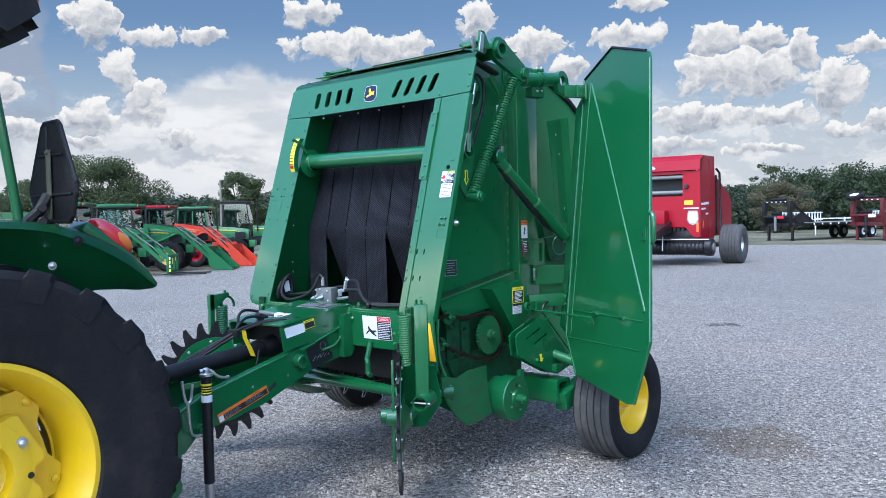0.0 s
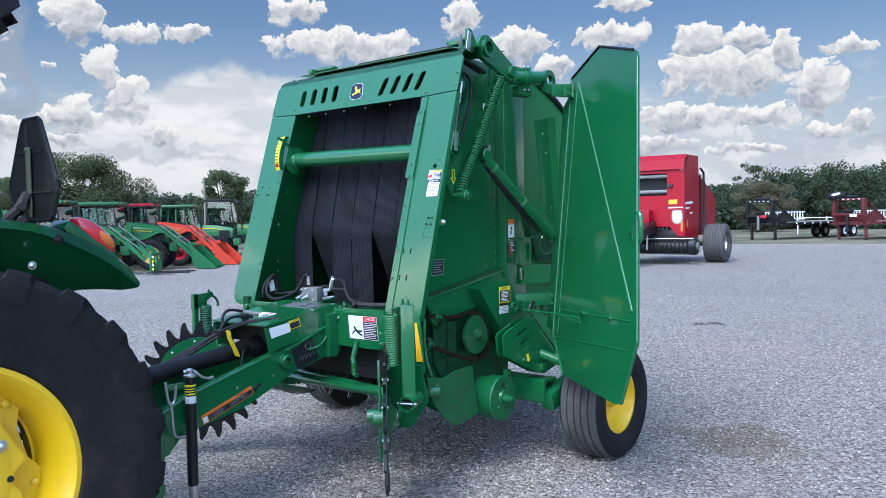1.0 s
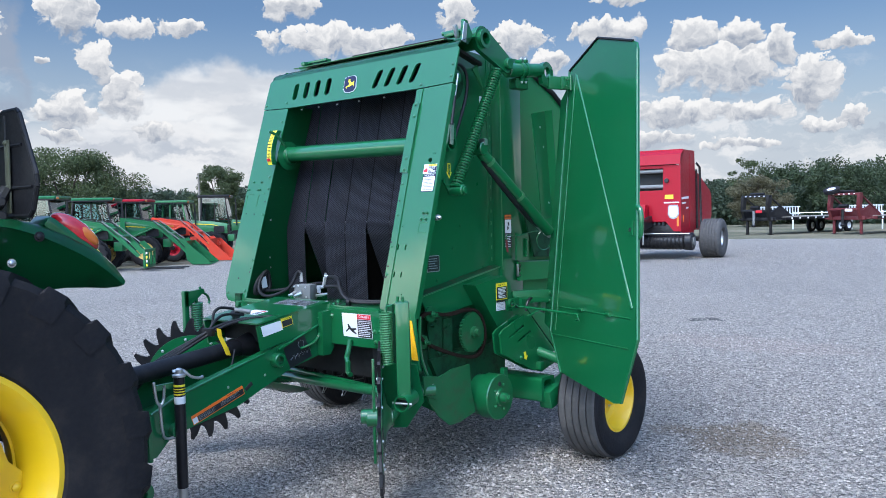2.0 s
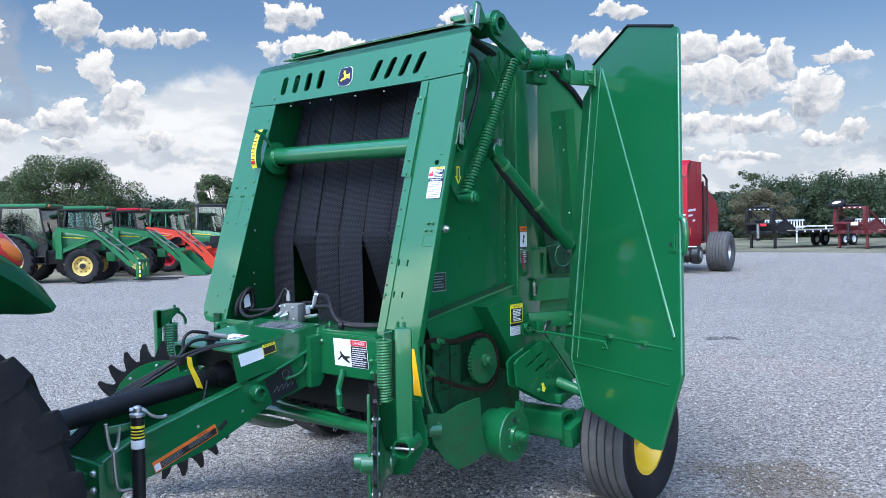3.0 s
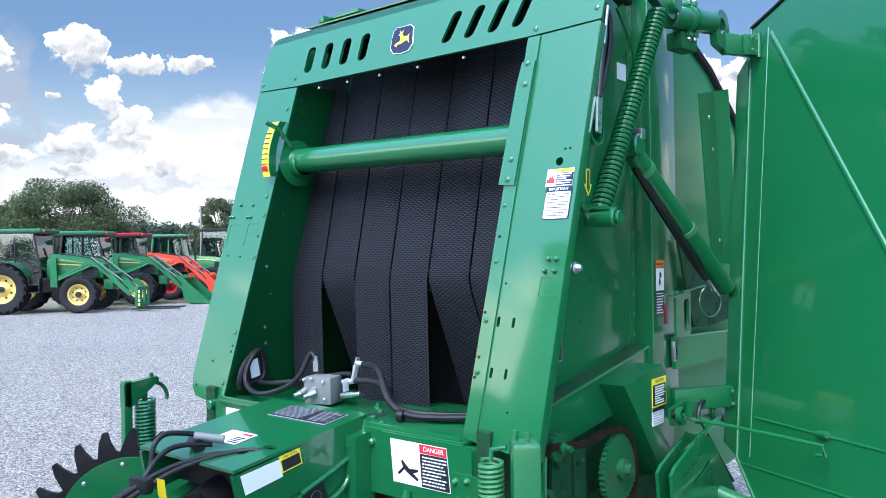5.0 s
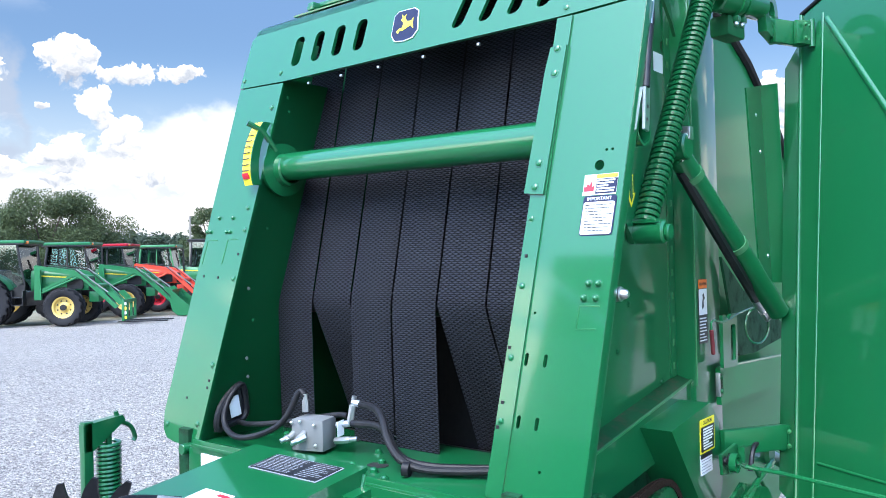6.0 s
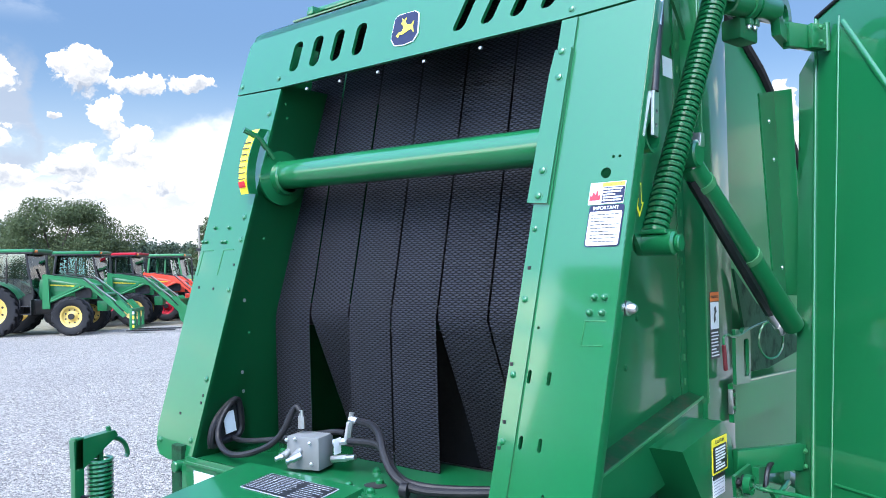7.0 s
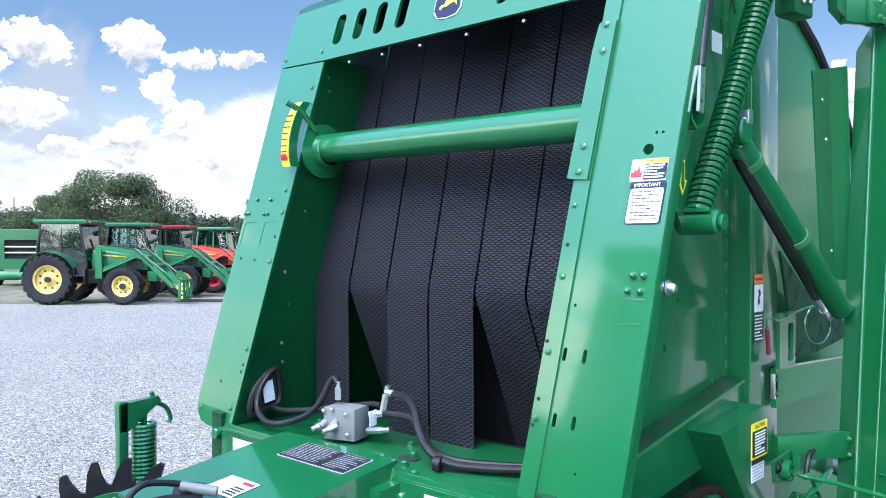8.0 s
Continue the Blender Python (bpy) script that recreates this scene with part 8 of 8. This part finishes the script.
        wh = part("wheel", lathe([(0.24, -0.20), (0.26, -0.20), (0.24, 0), (0.26, 0.20), (0.25, 0.22), (0.20, 0.10), (0.08, 0.05), (0.07, 0.16), (0, 0.16)], m, 32), STEEL, b, "pale steel rim")
        prof = [(0.25, -0.22), (0.31, -0.29), (0.44, -0.31), (0.53, -0.28)]
        for i in range(6):
            u = -0.25 + i * 0.085
            prof += [(0.562, u), (0.565, u + 0.012), (0.565, u + 0.060), (0.562, u + 0.070), (0.545, u + 0.074), (0.545, u + 0.082)]
        prof = prof[:-2] + [(0.53, 0.28), (0.44, 0.31), (0.31, 0.29), (0.25, 0.22)]
        part("tyre", lathe(prof, m, 44), RUBBER_GREY, wh, "worn grey ribbed flotation tyre")
    part("axle", rod((-1.5, 0.55, 0.545), (1.5, 0.55, 0.545), 0.07, seg=12), BLACK_PAINT, b)
    return b


rb = red_baler()
rb.matrix_basis = Matrix.Translation((-7.9, 22.6, 0.006)) @ Euler((0, 0, radians(6))).to_matrix().to_4x4() @ Matrix.Scale(1.15, 4)


def far_green_baler():
    b = thing("green_baler", (0, 0, 0), "older green round baler parked beside the tractors", "baler")
    for x in (-0.85, 0.83):
        part("side_panel", yz_plate(x, 0.02, [(-0.7, 0.7), (-0.65, 2.35), (0.6, 2.4), (1.5, 2.0), (1.9, 1.4), (1.5, 0.7)]), GREEN, b)
    part("roof", box((0, 0.0, 2.38), (1.7, 1.3, 0.06), 0.02), GREEN, b)
    part("front_panel", plate([(-0.87, 0.7), (0.87, 0.7), (0.87, 2.38), (-0.87, 2.38)], [rounded(-0.60, 1.15, 0.62, 1.95, 0.02, 2)], axes((0, -0.70, 0), (1, 0, 0), (0, 0, 1)), 0.02), GREEN, b)
    # the opening's shade is a near-black sheet set behind it
    part("dark_opening", box((0, -0.5, 1.5), (1.4, 0.04, 1.0)), DARK, b)
    for z in (1.4, 1.65):
        part("roller", rod((-0.6, -0.6, z), (0.6, -0.6, z), 0.05, seg=14), STEEL, b)
    part("side_stripe", box((-0.87, 0.1, 1.0), (0.01, 1.2, 0.10)), LABEL_YELLOW, b, "yellow stripe")
    part("pickup", rod((-0.9, -0.7, 0.45), (0.9, -0.7, 0.45), 0.2, seg=18), GREEN_OLD, b)
    for sgn in (1, -1):
        ribbed_far(b, V(1.0 * sgn, 0.4, 0.42), sgn)
    return b


def ribbed_far(b, c, sgn):
    m = Matrix.Translation(c) @ Vector((sgn, 0, 0)).to_track_quat("Z", "Y").to_matrix().to_4x4()
    wh = part("wheel", lathe([(0.2, -0.1), (0.22, 0.1), (0.1, 0.03), (0, 0.05)], m, 24), YELLOW, b)
    part("tyre", lathe([(0.2, -0.12), (0.32, -0.16), (0.41, -0.12), (0.42, 0), (0.41, 0.12), (0.32, 0.16), (0.2, 0.12)], m, 32), RUBBER, wh)


fb = far_green_baler()
fb.matrix_basis = Matrix.Translation((-35.0, 11.75, 0.0)) @ Euler((0, 0, radians(62))).to_matrix().to_4x4()


def gooseneck(label, paint, rails):
    """Gooseneck flatbed trailer: neck to -y, deck behind."""
    t = thing("flatbed_trailer", (0, 0, 0), label, "trailer", "trailers at the far edge")
    for x in (-0.80, 0.80):
        part("leg", box((x, -0.9, 0.45), (0.13, 0.13, 0.9), 0.01), BLACK_PAINT if paint is BLACK_PAINT else paint, t)
        part("foot", box((x, -0.9, 0.04), (0.26, 0.26, 0.03), 0.006), BLACK_PAINT, t)
    # open neck: two leaning uprights with braces, a top beam, a headboard behind
    for x in (-0.86, 0.86):
        part("upright", yz_prism(x - 0.09, x + 0.09, [(-1.10, 0.85), (-1.38, 1.45), (-1.30, 2.30), (-1.02, 2.36), (-0.98, 2.20), (-1.12, 1.50), (-0.82, 0.95)]), paint, t)
        part("neck_brace", yz_prism(x - 0.05, x + 0.05, [(-1.05, 2.30), (-0.95, 2.20), (0.95, 1.06), (0.95, 1.20)]), paint, t)
        part("side_gusset", yz_prism(x - 0.03, x + 0.03, [(-0.95, 0.95), (0.80, 0.95), (0.80, 1.20), (-0.20, 1.70), (-0.98, 1.35)]), paint, t)
        part("side_step", box((x * 1.32, -0.75, 0.92), (0.40, 0.5, 0.06), 0.01), paint, t)
    part("top_beam", box((0, -1.16, 2.32), (1.90, 0.26, 0.13), 0.02), paint, t)
    part("lower_beam", box((0, -1.36, 1.46), (1.70, 0.10, 0.12), 0.02), paint, t)
    part("cross_beam", box((0, -0.95, 0.94), (2.2, 0.30, 0.20), 0.02), paint, t)
    part("headboard", box((0, -0.30, 1.24), (1.62, 0.06, 0.55), 0.01), paint, t)
    for x in (-0.62, -0.3, 0.0, 0.3, 0.62):
        part("marker_lamp", box((x, -1.30, 2.32), (0.09, 0.03, 0.05), 0.008), WHITE, t)
    part("name_plate", box((0.36, -1.42, 1.40), (0.42, 0.02, 0.16), 0.01), LABEL_RED if paint is BLACK_PAINT else WHITE, t, "small pale plate")
    part("coil_of_straps", rod((-0.45, -1.0, 1.64), (0.10, -1.0, 1.64), 0.11, seg=14), BLACK, t)
    part("coupler", rod((0, -1.40, 0.55), (0, -1.40, 1.45), 0.08, seg=14), ALU if paint is BLACK_PAINT else BLACK_PAINT, t)
    part("coupler_ball", lathe([(0, 0), (0.12, 0.03), (0.14, 0.12), (0.09, 0.18), (0, 0.18)], Matrix.Translation((0, -1.40, 0.45)), 16), BLACK_PAINT, t)
    part("cargo_roll", rod((-0.5, -1.0, 2.46), (0.45, -1.0, 2.46), 0.08, seg=14), BLACK, t)
    for i in range(14):
        part("picket", box((-1.12, 0.9 + i * 0.30, 1.40), (0.05, 0.07, 0.60), 0.01), WHITE, t)
    for z in (1.20, 1.66):
        part("picket_rail", box((-1.08, 2.85, z), (0.04, 4.2, 0.06), 0.01), WHITE, t)
    part("deck_frame", box((0, 5.0, 0.95), (2.4, 10.0, 0.16), 0.02), paint, t)
    for i in range(9):
        part("deck_board", box((-1.06 + i * 0.265, 5.0, 1.055), (0.25, 9.8, 0.04), 0.004), WOOD, t)
    for sgn in (-1, 1):
        part("side_rail", box((1.24 * sgn, 5.0, 0.98), (0.05, 9.9, 0.10), 0.008), BLACK_PAINT, t)
        for i in range(12):
            part("stake_pocket", box((1.28 * sgn, 0.5 + i * 0.82, 0.98), (0.04, 0.10, 0.10)), rails, t)
        for y in (6.0, 7.0):
            c = V(0.95 * sgn, y, 0.42)
            m = Matrix.Translation(c) @ Vector((sgn, 0, 0)).to_track_quat("Z", "Y").to_matrix().to_4x4()
            wh = part("wheel", lathe([(0.22, -0.1), (0.24, 0.1), (0.1, 0.02), (0, 0.04)], m, 20), WHITE, t)
            part("tyre", lathe([(0.22, -0.11), (0.36, -0.13), (0.42, -0.08), (0.42, 0.08), (0.36, 0.13), (0.22, 0.11)], m, 28), RUBBER, wh)
    return t


g1 = gooseneck("black gooseneck flatbed trailer on the grass", BLACK_PAINT, WHITE)
g1.matrix_basis = Matrix.Translation((-11.6, 47.3, 0)) @ Euler((0, 0, radians(-18))).to_matrix().to_4x4()
g2 = gooseneck("dark red gooseneck trailer carrying a spare wheel", RED_DARK, WHITE)
g2.matrix_basis = Matrix.Translation((-6.85, 48.0, 0)) @ Euler((0, 0, radians(-18))).to_matrix().to_4x4()
sw = thing("spare_wheel", (0, 0, 0), "spare trailer wheel with white rim, on a trailer neck", "wheel")
m = Matrix.Translation((0, 0, 0.13))
part("rim", lathe([(0, 0.02), (0.10, 0.02), (0.2, -0.04), (0.25, 0.08), (0.25, -0.08), (0, -0.06)], m, 24), WHITE, sw, "white steel rim")
part("tyre", lathe([(0.24, -0.10), (0.36, -0.13), (0.45, -0.08), (0.45, 0.08), (0.36, 0.13), (0.24, 0.10)], m, 32), RUBBER, sw)
sw.matrix_basis = g2.matrix_basis @ Matrix.Translation((-0.78, -1.15, 2.44)) @ Euler((radians(24), 0, 0)).to_matrix().to_4x4()


def white_fence():
    f = thing("rail_fence", (-5, 62, 0), "white rail fence along the far field", "fence")
    for i in range(10):
        part("post", box((-13.2 + i * 1.9, 58.4 + i * 0.25, 0.65), (0.08, 0.08, 1.3), 0.01), WHITE, f)
    for z in (0.85, 1.22):
        part("rail", rod((-13.2, 58.4, z), (3.9, 60.65, z), 0.035, seg=8), WHITE, f)


white_fence()


# ---- trees ----
def leaf_cloud(rng, centres, radii, per, size, flat=0.75):
    """Arrays of small leaf quads round cluster centres."""
    k = len(centres)
    d = rng.normal(size=(k, per, 3))
    d /= np.linalg.norm(d, axis=2, keepdims=True)
    d *= (rng.random((k, per, 1)) ** 0.45)
    d[..., 2] *= flat
    pos = (centres[:, None] + d * radii[:, None, None]).reshape(-1, 3)
    n = len(pos)
    a = rng.normal(size=(n, 3))
    a /= np.linalg.norm(a, axis=1, keepdims=True)
    b = np.cross(a, rng.normal(size=(n, 3)))
    b /= np.linalg.norm(b, axis=1, keepdims=True)
    s = size * (0.6 + 0.8 * rng.random((n, 1)))
    q = np.stack([pos - a * s, pos - b * s * 0.55, pos + a * s, pos + b * s * 0.55], 1)
    return q.reshape(-1, 3)


def quads_mesh(name, co, mat):
    n = len(co) // 4
    me = bpy.data.meshes.new(name)
    me.vertices.add(len(co))
    me.vertices.foreach_set("co", co.astype(np.float32).ravel())
    me.loops.add(n * 4)
    me.loops.foreach_set("vertex_index", np.arange(n * 4, dtype=np.int32))
    me.polygons.add(n)
    me.polygons.foreach_set("loop_start", np.arange(0, n * 4, 4, dtype=np.int32))
    me.update(calc_edges=True)
    me.materials.append(mat)
    return me


def tree(p, height, width, seed, label, mat, clusters=60, per=150, leaf=0.10, low=0.22, trunk=0.16, group=""):
    """Trunk, limbs and a loose crown of leaf clusters."""
    rng = np.random.default_rng(seed)
    t = thing("tree", p, label, "tree", group)
    o = Vector(p)
    own = bmesh.new()
    rod(o, o + V(0.05 * height * 0.2, 0, height * 0.45), trunk, trunk * 0.55, seg=10, bm=own)
    th = rng.random(clusters) * 2 * np.pi
    zz = low + (0.95 - low) * rng.random(clusters)
    prof = np.sin(np.clip((zz - low * 0.6) / (1.02 - low * 0.6), 0, 1) * np.pi) ** 0.55
    rr = width / 2 * prof * (0.35 + 0.65 * rng.random(clusters) ** 0.6)
    lobes = 1 + 0.22 * np.sin(th * 3 + seed) + 0.12 * np.sin(th * 5 + 2 * seed)
    c = np.stack([rr * lobes * np.cos(th), rr * lobes * np.sin(th), zz * height], 1)
    for i in range(0, clusters, 4):
        e = o + Vector(c[i])
        s = o + V(0, 0, height * (0.18 + 0.25 * float(rng.random())))
        pipe([s, s.lerp(e, 0.5) + V(0, 0, 0.06 * height), e], trunk * 0.22, 5, own, smooth_path=1)
    part("trunk", own, BARK, t)
    co = leaf_cloud(rng, c + np.array(p), width * (0.085 + 0.075 * rng.random(clusters)), per, leaf)
    adopt(new("crown", quads_mesh("crown", co, mat)), t)
    return t


tree((-37.5, 16.6, 0), 5.2, 6.8, 3, "broad green shade tree behind the tractor row", LEAF, 84, 1250, 0.05, 0.10)
tree((-38.5, 26.8, 0), 5.0, 3.6, 5, "small dark round tree beyond the tractors", LEAF, 70, 360, 0.055, 0.2)
tree((-22.2, 75.0, 0), 6.7, 3.0, 6, "thin open tree with sparse leaves", LEAF, 34, 90, 0.075, 0.40, 0.09)
tree((-18.8, 68.0, 0), 4.3, 4.6, 7, "low olive-brown bushy tree by the field", LEAF_BROWN, 80, 380, 0.07, 0.05)


def far_woods():
    """Distant belt of woods all round, thick where it closes the view."""
    rng = np.random.default_rng(12)
    parts_, near_ = [], []
    for k in range(360):
        if k < 260:
            az = -82 + 86 * rng.random()
        else:
            az = 10 + 265 * rng.random()
        right = az > -24
        dist = rng.uniform(60, 85) if 8 < az < 70 else rng.uniform(170, 220) if az > 70 else rng.uniform(82, 110) if right else rng.uniform(150, 210)
        h = (rng.uniform(3.6, 5.0) if az < -15.4 else rng.uniform(4.4, 6.8)) if right else rng.uniform(6.5, 9.5)
        if -50 < az < -26:
            h *= 0.85
        x, y = 1.5 + dist * math.sin(radians(az)), -1.5 + dist * math.cos(radians(az))
        w = h * rng.uniform(0.9, 1.5)
        n = 22
        th, zz = rng.random(n) * 2 * np.pi, 0.12 + 0.82 * rng.random(n)
        rr = w / 2 * np.sin(np.clip(zz, 0.05, 0.97) * np.pi) ** 0.5 * rng.random(n) ** 0.5
        c = np.stack([x + rr * np.cos(th), y + rr * np.sin(th), zz * h], 1)
        (near_ if -15.4 < az < 8 else parts_).append(leaf_cloud(rng, c, w * (0.10 + 0.10 * rng.random(n)), 170 if right else 45, 0.125 if right else 0.34))
    me = quads_mesh("far_woods", np.concatenate(parts_), LEAF_FAR)
    tagged(new("far_woods", me), "distant belt of green woods on the horizon", "woods", kind="stuff")
    me = quads_mesh("dark_woods", np.concatenate(near_), LEAF_DARK)
    tagged(new("dark_woods", me), "dark green oak wood behind the trailers", "woods", kind="stuff")
    # low scrub fills the foot of the woods
    own = []
    for k in range(420):
        az = -84 + 90 * rng.random()
        right = az > -24
        dist = rng.uniform(80, 90) if right else rng.uniform(140, 155)
        x, y = 1.5 + dist * math.sin(radians(az)), -1.5 + dist * math.cos(radians(az))
        c = np.array([[x, y, rng.uniform(0.4, 1.2)], [x + 1.2, y, rng.uniform(0.4, 1.6)], [x - 1.2, y, 0.6]])
        own.append(leaf_cloud(rng, c, np.array([1.5, 1.6, 1.4]), 40, 0.3, 0.6))
    me = quads_mesh("scrub", np.concatenate(own), LEAF_FAR)
    tagged(new("scrub", me), "low scrub along the foot of the woods", "scrub", kind="stuff")


far_woods()


def pole(p, h, arm=True):
    t = thing("utility_pole", p, "weathered wooden utility pole beyond the yard", "pole", "utility poles")
    o = Vector(p)
    part("shaft", rod(o, o + V(0, 0, h), 0.07, 0.05, seg=12), WOOD, t)
    if arm:
        part("cross_arm", box(o + V(0, 0, h - 0.5), (1.6, 0.1, 0.12), 0.01, (0, 0, 35)), WOOD, t)


pole((-57.0, 19.0, 0), 5.0, False)
pole((-36.5, 24.0, 0), 4.3, False)
